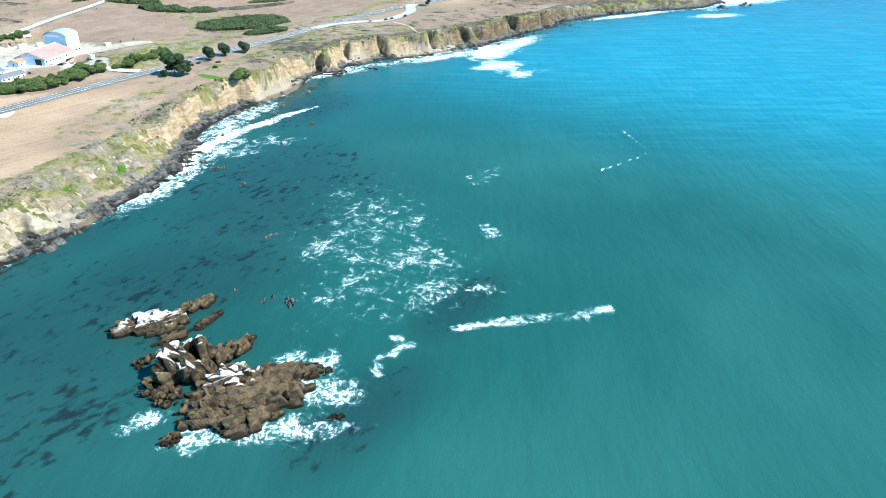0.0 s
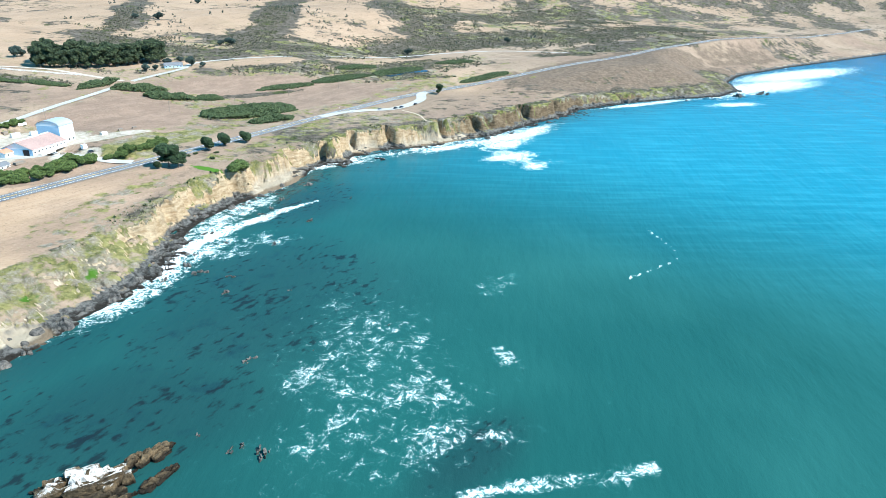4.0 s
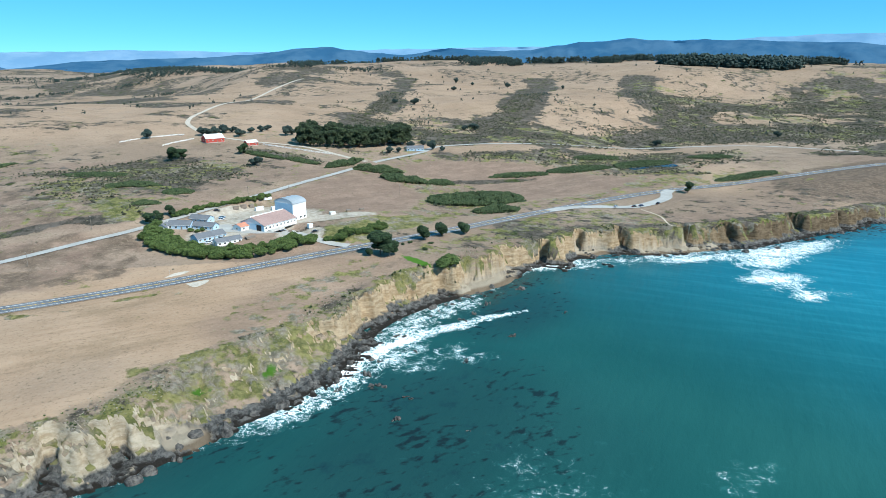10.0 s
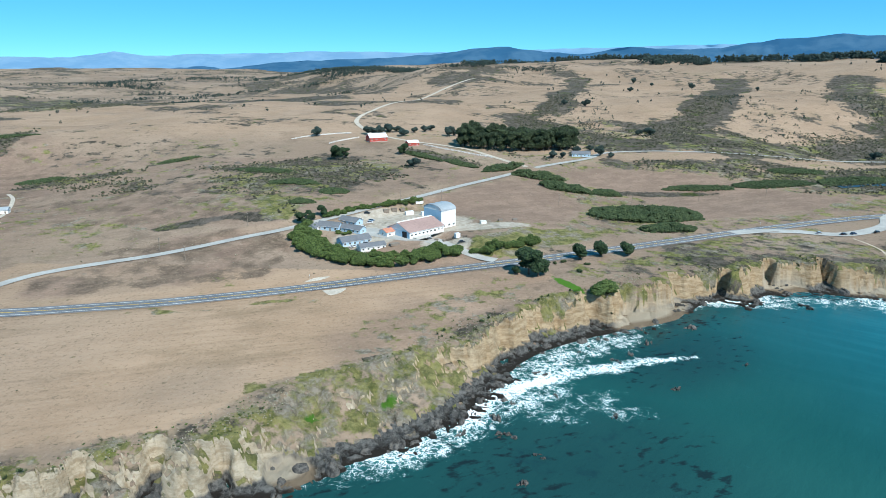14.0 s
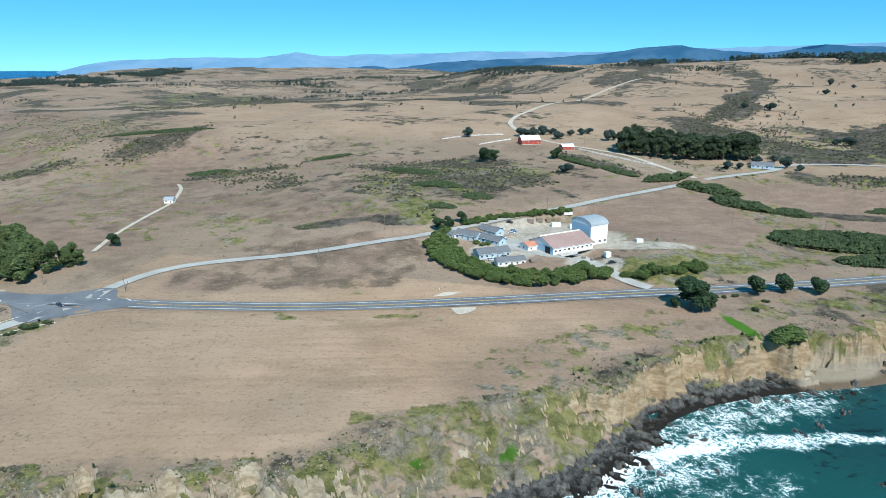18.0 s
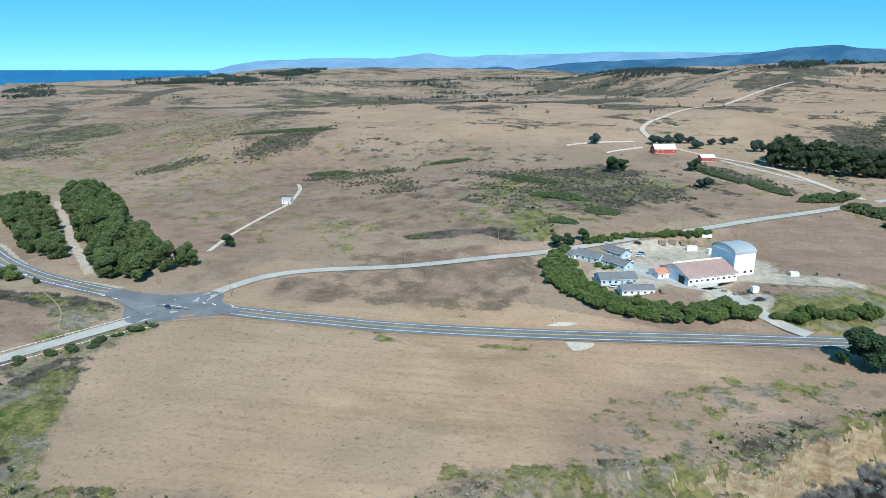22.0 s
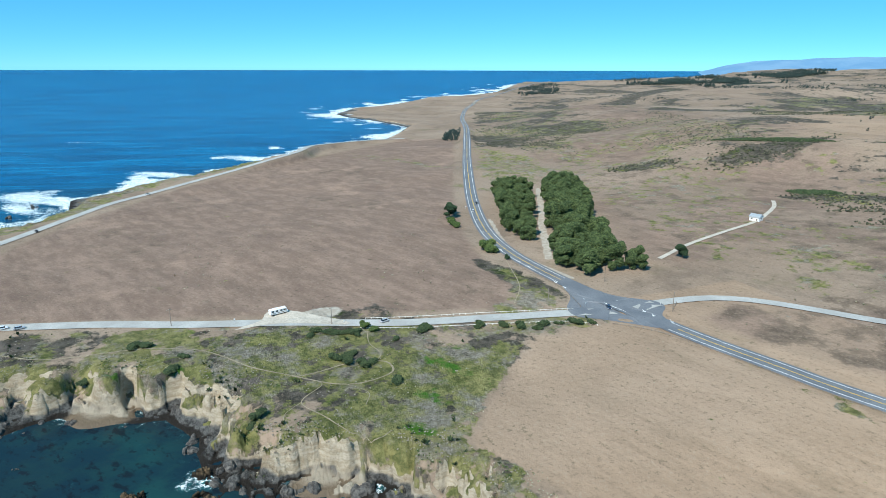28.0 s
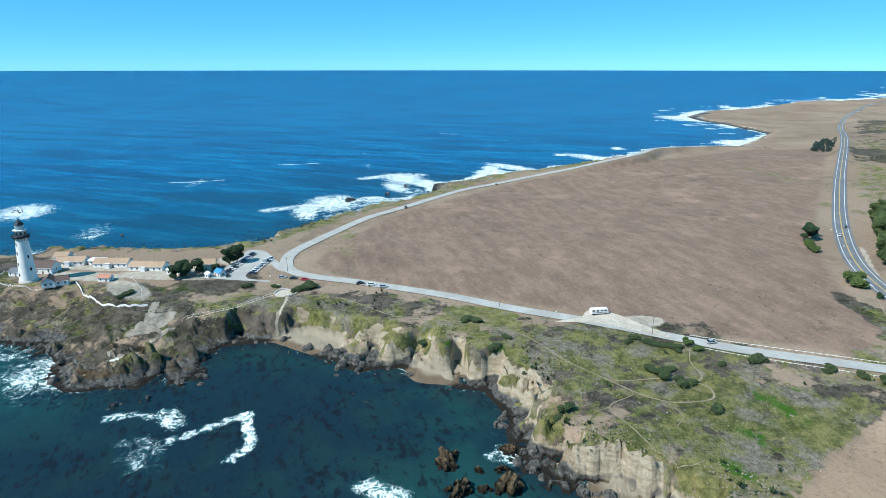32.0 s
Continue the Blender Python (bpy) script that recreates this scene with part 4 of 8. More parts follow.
for trail, wide in (([(-331, -56), (-318, -46), (-306, -41), (-288, -39), (-282, -36)], 1.3), ([(-296, -106), (-279, -99), (-271, -90), (-274, -85)], 2.6), ([(-274, -85), (-259, -89), (-249, -91), (-247, -98)], 1.4),
                    ([(-362, 290), (-400, 306), (-470, 345), (-520, 372)], 3.2), ([(-300, 268), (-360, 262), (-440, 284)], 2.0), ([(-545, 384), (-530, 376), (-458, 338), (-389, 301), (-347, 280), (-335, 274)], 3.2)):
    bare = np.maximum(bare, 0.72 * (1 - ramp(near_line(gx, gy, spline(trail, 6), 9)[0], wide * 0.4, wide * 1.4)))
beach = blobs(gx, gy, [(-284, -17, 12, 24, 10), (90, 327, 30, 9, 40), (-260, 42, 9, 14, 0), (-1200, 450, 180, 60, 30), (176, 376, 14, 8, 0), (-60, 183, 9, 6, 0), (-186, 116, 5, 8, 0), (245, 368, 40, 6, 0)])
for a_, b_, rx_, ry_ in BEACHES:
    beach = np.maximum(beach, np.exp(-(((gx - a_) / rx_) ** 2 + ((gy - b_) / ry_) ** 2)))
sand = ramp(beach, 0.3, 0.5) * (dt < 1) * ramp(gz, 4.8, 3.4)
hang = fbm(gx, gy, 16, 1, 3)
edge_k = np.nonzero((dt < 8) & (ds > -14) & (np.hypot(gx, gy) < 700))[0]
run_b = line_gap(gx[edge_k], gy[edge_k], BLUFF)[1]
hang[edge_k] = 0.45 * hang[edge_k] + 0.55 * (0.65 * grain(run_b, run_b * 0 + 2.0, 19, 2) + 0.35 * grain(run_b, gz[edge_k] * 0.8, 5, 3))
hang = hang + 0.12 * ramp(-gx, 185, 215)
steep = np.where((ds > -30) & (dt < 6), ramp(lean, 0.62, 1.15) - 1.0 * ramp(hang, 0.51, 0.60) * ramp(gz, 3.5, 6.5), 0) * (r0 < 2200)
steep = steep * (1 - 0.55 * blobs(gx, gy, [(600, 430, 200, 60, 5), (820, 490, 150, 50, 10)]))
steep = np.maximum(steep, np.where((ds > -30) & (dt < -1) & (gz < 2.6), 1, 0))
knoll = np.zeros(len(gx))
for a_, b_, size, high in CRAGS:
    knoll = np.maximum(knoll, np.exp(-(((gx - a_) ** 2 + (gy - b_) ** 2) / (size * 1.15) ** 2) ** 2))
steep = np.where(flank > 0.2, np.maximum(0.35 * steep, np.maximum(knoll * 0.8 * ramp(hang, 0.62, 0.48), ramp(gz + (hang - 0.5) * 8, 5.0, 2.6))), steep)
ochre = ramp(gx, -60, 0) * 0.8 * (0.5 + 0.7 * hang) * (1 - 0.85 * ramp(gx, 210, 320))
stubble = np.where((gx > -262) & (gx < 40) & (gy < 345) & (dt > 6), ramp(dt, 6, 18), 0) * (1 - heathland) * (1 - blob(gx, gy, -105, 214, 24, 16, 20) * 0.6) * (1 - ramp(gx, 5, 35) * 0.6) * (1 - 0.5 * ramp(-gx, 110, 190))
stubble = np.maximum(stubble, 0.55 * ramp(r0 + 0.25 * gx, 610, 700) * (1 - ploughed) * (1 - 0.6 * ramp(r0, 1200, 1700)) * (gx > -700) * (1 - ramp(gx, 400, 500) * (1 - ramp(gy, 700, 800))))
pale = np.clip(0.85 - 1.2 * blobs(gx, gy, [(-260, -110, 70, 90, 0), (-300, -240, 90, 60, 0), (430, 390, 220, 60, 0), (700, 430, 200, 90, 0)]), 0, 1)
ground = new("ground", sheet("ground", *R.shape, np.stack([gx, gy, gz], 1), (ds > -14).reshape(R.shape),
                             [("scrub", scrub), ("green", green), ("vivid", vivid), ("brown", brown), ("bare", bare), ("sand", sand), ("steep", steep), ("pale", pale), ("ochre", ochre), ("stubble", stubble), ("rust", rust)]))
ground.data.materials.append(GROUND)
tagged(ground, "dry tan coastal pasture ending in ochre sandstone bluffs", "ground", kind="structure")

turn_s = np.radians(np.r_[np.arange(-92, 150, 0.45), np.linspace(150, 268, 41)])
rings = [0.02, 3.0]
while rings[-1] < 4950:
    r = rings[-1]
    rings.append(r + (3.0 if r < 500 else min(3.0 * (r / 500) ** 1.2, 70)))
rings = np.array(rings)
R, A = np.meshgrid(rings, turn_s, indexing="ij")
sx, sy = (HUB[0] - np.sin(A) * R).ravel(), (HUB[1] + np.cos(A) * R).ravel()
ds, dt = coast(sx, sy)
r0 = np.hypot(sx, sy - 50)
SURF = [(170, 352, 90, 12, 0), (250, 352, 60, 14, 0), (40, 268, 60, 14, 42), (10, 228, 40, 12, 48), (-20, 196, 30, 8, 35), (320, 360, 90, 10, 10), (720, 360, 160, 60, 10), (-560, -105, 70, 26, 20), (-660, -55, 46, 30, 20), (-800, 10, 120, 16, 40),
        (-1000, 190, 160, 18, 36), (-1180, 400, 90, 26, 30), (-1680, 440, 120, 40, 0), (-2150, 640, 200, 30, 45), (-2600, 1250, 300, 30, 55), (-450, -135, 50, 14, 20), (-390, -280, 30, 40, 0), (-270, -210, 20, 40, 10), (-232, -130, 22, 20, 0), (-206, 75, 6, 8, 0)]
BREAKER = [(-6, 216), (0, 227), (10, 240), (29, 253), (52, 264), (79, 274), (98, 279)]
LACE = [(52, 146, 12, 7, 0), (66, 104, 9, 7, 30), (22, 104, 16, 8, 20), (50, 74, 16, 22, 20), (86, 78, 6, 12, 0), (24, 72, 14, 12, 0), (40, 52, 18, 10, 20), (8, 70, 9, 14, 20), (58, 42, 10, 8, 0),
        (120, 126, 16, 8, 20), (268, 274, 30, 10, -20), (262, 305, 20, 10, 0), (-190, -47, 16, 9, 40), (-240, -230, 30, 26, 0), (-690, -300, 60, 8, 10), (-465, -264, 40, 16, 20), (-520, -372, 46, 20, 20), (-1274, -97, 36, 14, 60), (-842, -144, 30, 8, 20), (-300, -300, 30, 14, 0), (45, 236, 16, 10, 30), (58, 228, 10, 7, 0)]
STREAKS = [([(36, 29), (50, 24), (62, 18), (75, 12), (86, 8)], 2.0), ([(16, 36), (18, 31), (6, 29), (3, 24)], 1.6), ([(232, 138), (216, 104), (196, 100), (174, 99)], 0.6), ([(-208, -73), (-212, -66), (-212, -54)], 2.0),
           ([(-215, -52), (-209, -46)], 4.2), ([(-198, -41), (-207, -33), (-214, -27), (-219, -22)], 2.1), ([(-219, -22), (-210, -18), (-199, -12), (-190, -16)], 1.9), ([(-183, 34), (-180, 44)], 4.5), ([(-680, -330), (-690, -300), (-705, -280)], 3.0), ([(-830, -260), (-850, -215)], 3.0), ([(-560, -160), (-600, -110), (-630, -80)], 9.0), ([(-740, -120), (-770, -88), (-775, -60)], 10.0)]
foam = 0.58 * np.exp(-np.maximum(-ds, 0) / 3.5) * (r0 < 3000) * (0.15 + 0.95 * fbm(sx, sy, 34, 2, 3)) + 0.60 * blobs(sx, sy, SURF) * np.exp(-np.maximum(-ds - 14, 0) / 16.0)
foam = np.maximum(foam, 0.44 * blobs(sx, sy, LACE))
foam = np.maximum(foam, 0.35 * blobs(sx, sy, [(42, 100, 62, 34, 70), (30, 66, 40, 30, 0)]))
for line, wide in STREAKS:
    foam = np.maximum(foam, 0.74 * (1 - ramp(near_line(sx, sy, spline(line, 4), 22)[0], wide * 0.4, wide * 1.8)))
gap = near_line(sx, sy, spline(BREAKER, 4), 30)[0]
foam = np.maximum(foam, 0.95 * (1 - ramp(gap + (fbm(sx, sy, 12, 3, 3) - 0.5) * 8 + 5.0 * ramp(sx, 40, 95), 2, 9)))
foam = np.maximum(foam, 0.60 * blobs(sx, sy, [(22, 236, 26, 9, 40), (30, 225, 14, 7, 0), (10, 228, 14, 9, 30), (50, 235, 4, 9, 0), (53, 225, 5, 4, 0), (42, 278, 18, 7, 40), (68, 294, 20, 7, 40), (-2, 214, 9, 6, 30)]))
foam = np.maximum(foam, 0.80 * blobs(sx, sy, [(250, 350, 50, 9, 5), (290, 335, 36, 17, 20), (268, 300, 12, 26, 0), (262, 268, 12, 9, 0), (340, 362, 46, 8, 18), (540, 398, 90, 9, -5), (610, 345, 40, 14, -20), (720, 405, 60, 26, 30)]))
foam = foam * (0.62 + 0.7 * fbm(sx, sy, 16, 4, 3))
far_surf = 0.86 * ramp(np.exp(-np.maximum(-ds, 0) / (9 + 0.030 * r0)) + (fbm(sx, sy, 46, 5, 4) - 0.5) * 1.9, 0.46, 0.70) * (ds > -40 - 0.05 * r0) * ramp(r0, 480, 700) * (sx < 0)
foam = np.maximum(foam, far_surf * (r0 < 3600))
foam = np.maximum(foam, 0.85 * blobs(sx, sy, [(-600, -112, 46, 30, 15), (-560, -125, 40, 14, 20), (-745, -75, 50, 26, 30), (-690, -70, 40, 14, 30), (-850, 50, 60, 20, 45), (-960, 160, 70, 24, 40), (-1180, 420, 60, 40, 30), (-1760, 420, 90, 50, 10), (-520, -375, 40, 26, 30), (310, 352, 60, 14, 10), (265, 300, 26, 14, 0), (760, 400, 120, 40, 0), (900, 440, 160, 40, 0)]))
foam = np.maximum(foam, 0.63 * blobs(sx, sy, [(-14, 26, 14, 9, -40), (-30, 18, 22, 6, -30), (-48, 27, 12, 6, -20), (-17, 44, 8, 6, 0), (-8, 38, 7, 6, 0), (-60, 42, 8, 5, 0)]))
foam = np.maximum(foam, 0.46 * blobs(sx, sy, [(-235, -120, 26, 18, 30), (-252, -160, 14, 26, 0)]))
shoal = np.maximum(np.exp(-np.maximum(-ds, 0) / 38.0), blobs(sx, sy, [(-215, -20, 80, 110, 0), (-150, -40, 100, 130, 0), (30, 190, 60, 75, 30), (-110, 90, 90, 70, 0), (-35, 115, 60, 40, 0), (10, 150, 50, 50, 0), (-10, 12, 30, 14, 20), (45, 40, 25, 12, 20), (90, 280, 50, 30, 40)]) * 1.0)
# where the water's colour carries painted sky reflection, growing eastward
clear = ramp(sx + 0.35 * (sy - 200), 110, 380) * 0.95
shoal = shoal * (0.54 + 0.46 * ramp(-sx, 100, 180)) * (1 - 0.6 * ramp(r0, 500, 1200))
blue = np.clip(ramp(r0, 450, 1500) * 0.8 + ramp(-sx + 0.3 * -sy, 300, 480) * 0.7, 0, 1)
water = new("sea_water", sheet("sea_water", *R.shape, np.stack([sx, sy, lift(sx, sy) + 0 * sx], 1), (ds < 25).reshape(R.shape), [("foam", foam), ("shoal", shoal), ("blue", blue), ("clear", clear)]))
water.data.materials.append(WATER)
tagged(water, "teal to deep blue sea with white surf and dark kelp", "sea", kind="structure")


# ---- roads ----
def strip(name, fine, zs, run, off_a, off_b, rise, mat, parent=None, s0=0.0, s1=1e9, dash=None):
    """A band along a road between two offsets from its middle line."""
    step = np.gradient(fine, axis=0)
    side = np.stack([step[:, 1], -step[:, 0]], 1) / np.linalg.norm(step, axis=1)[:, None]
    spans = [(max(s0, 0), min(s1, run[-1]))]
    if dash:
        spans = [(s, s + dash[0]) for s in np.arange(spans[0][0], spans[0][1], dash[0] + dash[1])]
    verts, faces = [], []
    for a, b in spans:
        n = max(2, int((b - a) / 4) + 1)
        s = np.linspace(a, b, n)
        p = np.stack([np.interp(s, run, fine[:, k]) for k in (0, 1)], 1)
        d = np.stack([np.interp(s, run, side[:, k]) for k in (0, 1)], 1)
        z = np.interp(s, run, zs) + rise
        for i in range(n):
            verts += [(*(p[i] + d[i] * off_a), z[i]), (*(p[i] + d[i] * off_b), z[i])]
        k = len(verts) - 2 * n
        faces += [(k + 2 * i, k + 2 * i + 1, k + 2 * i + 3, k + 2 * i + 2) for i in range(n - 1)]
    me = bpy.data.meshes.new(name)
    me.from_pydata(verts, [], faces)
    me.materials.append(mat)
    ob = new(name, me)
    ob.parent = parent
    return ob


h, fine, z, run = ROADS[0]
highway = tagged(strip("highway_road", fine, z, run, 5.6, -5.6, 0.0, ASPHALT), "grey two-lane asphalt coastal highway", "road", kind="structure")
strip("centre_line", fine, z, run, 0.30, 0.09, 0.06, YELLOW_PAINT, highway)
strip("centre_line", fine, z, run, -0.30, -0.09, 0.06, YELLOW_PAINT, highway)
for side in (1, -1):
    strip("edge_line", fine, z, run, side * 3.82, side * 3.54, 0.06, ROAD_PAINT, highway)
for k, (name, mat, label) in enumerate((("point_road", OLD_ASPHALT, "pale worn asphalt lane along the bluff"), ("farm_road", OLD_ASPHALT, "pale worn asphalt farm road"),
                                        ("barn_road", GRAVEL, "pale gravel ranch track"), ("drive_road", OLD_ASPHALT, "pale driveway off the highway"), ("house_track_road", GRAVEL, "narrow pale dirt track"), ("lay_by_road", OLD_ASPHALT, "pale lay-by looping off the highway"))):
    h, fine, z, run = ROADS[k + 1]
    tagged(strip(name, fine, z, run, h, -h, 0.03 + 0.01 * k, mat), label, "road", kind="structure")


def footpath(label, plan, wide, rise=0.14, mat=None):
    """A worn trail that follows the ground, uneven in width."""
    line = spline(plan, 1.0)
    step = np.gradient(line, axis=0)
    side = np.stack([step[:, 1], -step[:, 0]], 1) / np.linalg.norm(step, axis=1)[:, None]
    far = run_of(line)
    swell = wide * 0.58 * (0.7 + 0.6 * grain(far, far * 0 + 4.0, 5, 1))[:, None]
    rows_ = [line + side * swell * k for k in (0.5, 0.0, -0.5)]
    tops = np.concatenate([land(p[:, 0].copy(), p[:, 1].copy())[0] for p in rows_]).reshape(3, -1)
    tops = np.maximum(tops, tops.mean(0)) + rise
    n = len(line)
    verts = np.concatenate([np.column_stack([p, z_]) for p, z_ in zip(rows_, tops)])
    faces = [(a * n + i, (a + 1) * n + i, (a + 1) * n + i + 1, a * n + i + 1) for a in (0, 1) for i in range(n - 1)]
    me = bpy.data.meshes.new("footpath")
    me.from_pydata([tuple(v) for v in verts], [], [f[::-1] for f in faces])
    me.materials.append(mat or TRAIL)
    return tagged(new("footpath", me), label, "path", kind="structure")


TRAIL = plain("worn_earth_trail", (0.33, 0.275, 0.185), 0.95, size=0.8, vary=0.3, spec=0.1)
PALE_TRAIL = plain("pale_sandy_trail", (0.54, 0.46, 0.35), 0.95, size=0.8, vary=0.25, spec=0.1)
for plan, wide in (([(-316, -38), (-314, -16), (-304, 2), (-294, 18), (-291, 35), (-288, 59), (-278, 79), (-257, 96), (-246, 108), (-237, 118), (-232, 125), (-230, 134), (-234, 146), (-240, 148), (-245, 145), (-247, 133), (-244, 120), (-243, 112)], 1.1),
                   ([(-274, 147), (-262, 145), (-252, 147), (-246, 144)], 0.8), ([(-237, 118), (-233, 119), (-223, 110), (-211, 116), (-199, 122), (-193, 129), (-195, 135)], 0.7), ([(-345, 250), (-300, 236), (-278, 222)], 0.8), ([(-231, 128), (-222, 134), (-214, 131)], 0.6),
                   ([(-223, 110), (-216, 103), (-206, 104)], 0.5)):
    footpath("narrow worn earth trail through heath", plan, wide)
for plan, wide in (([(-316, -50), (-304, -57), (-291, -66), (-275, -84)], 1.2), ([(-322, -46), (-308, -42), (-294, -39), (-291, -38)], 1.6), ([(247, 437), (250, 412), (243, 384), (262, 380)], 2.2)):
    footpath("pale sandy path towards the bluff", plan, wide, mat=PALE_TRAIL)


# ---- makers ----
def part(name, data, mat, parent=None, label="", m=None):
    """Links a bmesh or mesh as one object under a thing or a part."""
    if isinstance(data, bmesh.types.BMesh):
        me = bpy.data.meshes.new(name)
        data.to_mesh(me)
        data.free()
    else:
        me = data
    if mat is not None and not me.materials:
        me.materials.append(mat)
    ob = new(name, me)
    ob.parent = parent
    if m is not None:
        ob.matrix_basis = m
    return tagged(ob, label) if label else ob


def empty(name, x, y, z, turn=0.0, label="", category="", group="", kind=""):
    ob = new(name)
    ob.matrix_basis = pose(x, y, z, 0, 0, turn)
    return tagged(ob, label, category, group, kind)


def box(bm, cx, cy, cz, sx, sy, sz, turn=0.0, bevel=0.0):
    made = bmesh.ops.create_cube(bm, size=1, matrix=pose(cx, cy, cz, 0, 0, turn) @ Matrix.Diagonal((sx, sy, sz, 1)))
    if bevel:
        edges = list({e for v in made["verts"] for e in v.link_edges})
        bmesh.ops.bevel(bm, geom=edges, offset=bevel, segments=1, affect="EDGES")
    return bm


def slab(*dims, turn=0.0, bevel=0.0):
    return box(bmesh.new(), *dims, turn=turn, bevel=bevel)


def rod(bm, a, b, r0, r1=None, n=8):
    a, b = Vector(a), Vector(b)
    bmesh.ops.create_cone(bm, cap_ends=True, segments=n, radius1=r0, radius2=r0 if r1 is None else r1, depth=(b - a).length,
                          matrix=Matrix.Translation((a + b) / 2) @ (b - a).to_track_quat("Z", "Y").to_matrix().to_4x4())
    return bm


def lathe(rows, n=32):
    """A turned form from (radius, height) rows."""
    bm, rings_ = bmesh.new(), []
    for r, z in rows:
        rings_.append([bm.verts.new((r * math.cos(2 * math.pi * k / n), r * math.sin(2 * math.pi * k / n), z)) for k in range(n)])
    for a, b in zip(rings_[:-1], rings_[1:]):
        for k in range(n):
            f = bm.faces.new((a[k], a[(k + 1) % n], b[(k + 1) % n], b[k]))
            f.smooth = True
    bm.faces.new(rings_[-1])
    bm.faces.new(rings_[0][::-1])
    return bm


def quick(name, verts, faces, smooth=False):
    """A mesh from arrays of points and of triangles or quads."""
    faces = np.asarray(faces)
    k = faces.shape[1]
    me = bpy.data.meshes.new(name)
    me.vertices.add(len(verts)), me.loops.add(faces.size), me.polygons.add(len(faces))
    me.vertices.foreach_set("co", np.ascontiguousarray(verts, dtype=np.float32).ravel())
    me.loops.foreach_set("vertex_index", faces.ravel().astype(np.int32))
    me.polygons.foreach_set("loop_start", np.arange(0, faces.size, k, dtype=np.int32))
    me.polygons.foreach_set("use_smooth", np.full(len(faces), smooth))
    me.update(calc_edges=True)
    return me


OCTA_V = np.array([(1, 0, 0), (-1, 0, 0), (0, 1, 0), (0, -1, 0), (0, 0, 1), (0, 0, -1)], float)
OCTA_F = np.array([(0, 2, 4), (2, 1, 4), (1, 3, 4), (3, 0, 4), (2, 0, 5), (1, 2, 5), (3, 1, 5), (0, 3, 5)])


def tufts(points, sizes, seed=0, flat=0.75):
    """Small ragged leaf tufts at the points."""
    rs = np.random.RandomState(seed)
    n = len(points)
    v = OCTA_V[None] * (0.55 + 0.8 * rs.rand(n, 6, 1)) * np.array([1, 1, flat]) * np.asarray(sizes).reshape(-1, 1, 1)
    a, b = rs.rand(n) * 6.283, (rs.rand(n) - 0.5) * 1.3
    ca, sa, cb, sb = np.cos(a)[:, None], np.sin(a)[:, None], np.cos(b)[:, None], np.sin(b)[:, None]
    x, y, z = v[..., 0], v[..., 1], v[..., 2]
    y, z = y * cb - z * sb, y * sb + z * cb
    x, y = x * ca - y * sa, x * sa + y * ca
    v = np.stack([x, y, z], -1) + np.asarray(points)[:, None, :]
    f = OCTA_F[None] + 6 * np.arange(n)[:, None, None]
    return v.reshape(-1, 3), f.reshape(-1, 3)


def sprays(points, sizes, seed=0, flat=0.75, blades=8):
    """Low plants: blades fanning out from each point."""
    rs = np.random.RandomState(seed)
    n = len(points)
    a = rs.rand(n, blades) * 6.283
    up = 0.25 + 1.0 * rs.rand(n, blades)
    long = np.asarray(sizes).reshape(-1, 1) * (0.8 + 0.7 * rs.rand(n, blades))
    tip = np.stack([np.cos(a) * np.cos(up) * long, np.sin(a) * np.cos(up) * long, np.sin(up) * long * (0.5 + flat)], -1)
    side = np.stack([-np.sin(a), np.cos(a), 0 * a], -1) * long[..., None] * (0.24 + 0.2 * rs.rand(n, blades))[..., None]
    mid = tip * 0.45
    base = np.asarray(points)[:, None, :]
    v = np.stack([base - tip * 0.08, base + mid - side, base + tip, base + mid + side], 2)
    return v.reshape(-1, 3), np.arange(n * blades * 4).reshape(-1, 4)


def crown_points(lobes, n, rs, low=-0.35):
    lobes = np.array(lobes, float)
    area = (lobes[:, 3] * lobes[:, 4] + lobes[:, 3] * lobes[:, 5])
    pick = rs.choice(len(lobes), n, p=area / area.sum())
    d = rs.normal(size=(n, 3))
    d /= np.linalg.norm(d, axis=1)[:, None]
    d[:, 2] = np.where(d[:, 2] < low, -d[:, 2], d[:, 2])
    r = 0.72 + 0.36 * rs.rand(n)
    return lobes[pick, :3] + d * lobes[pick, 3:] * r[:, None]


def foliage(name, rgb_a, rgb_b, rgb_c):
    k = Mat(name, 0.75, spec=0.2)
    c = k.mix(k.step(k.island(), 0.1, 0.9), rgb_a, rgb_b)
    c = k.mix(k.step(k.noise(2.5, 4), 0.55, 0.75), c, rgb_c)
    c = k.mix(k.math("MULTIPLY", k.each(), 0.35), c, rgb_a)
    k.color(c)
    k.bump(k.noise(0.35, 3), 0.2, 0.7)
    return k.m


CYPRESS_LEAF = foliage("cypress_leaf", (0.018, 0.034, 0.018), (0.050, 0.080, 0.032), (0.030, 0.055, 0.022))
GUM_LEAF = foliage("eucalyptus_leaf", (0.030, 0.050, 0.018), (0.118, 0.150, 0.052), (0.075, 0.104, 0.034))
DARK_GUM = foliage("dark_eucalyptus_leaf", (0.018, 0.030, 0.017), (0.060, 0.078, 0.034), (0.038, 0.055, 0.025))
BRUSH_LEAF = foliage("dark_brush_leaf", (0.046, 0.048, 0.028), (0.140, 0.128, 0.084), (0.068, 0.080, 0.034))
BUSH_LEAF = foliage("green_bush_leaf", (0.034, 0.058, 0.016), (0.105, 0.140, 0.038), (0.070, 0.105, 0.024))
SAGE_LEAF = foliage("sage_scrub_leaf", (0.19, 0.175, 0.108), (0.38, 0.338, 0.245), (0.26, 0.255, 0.105))
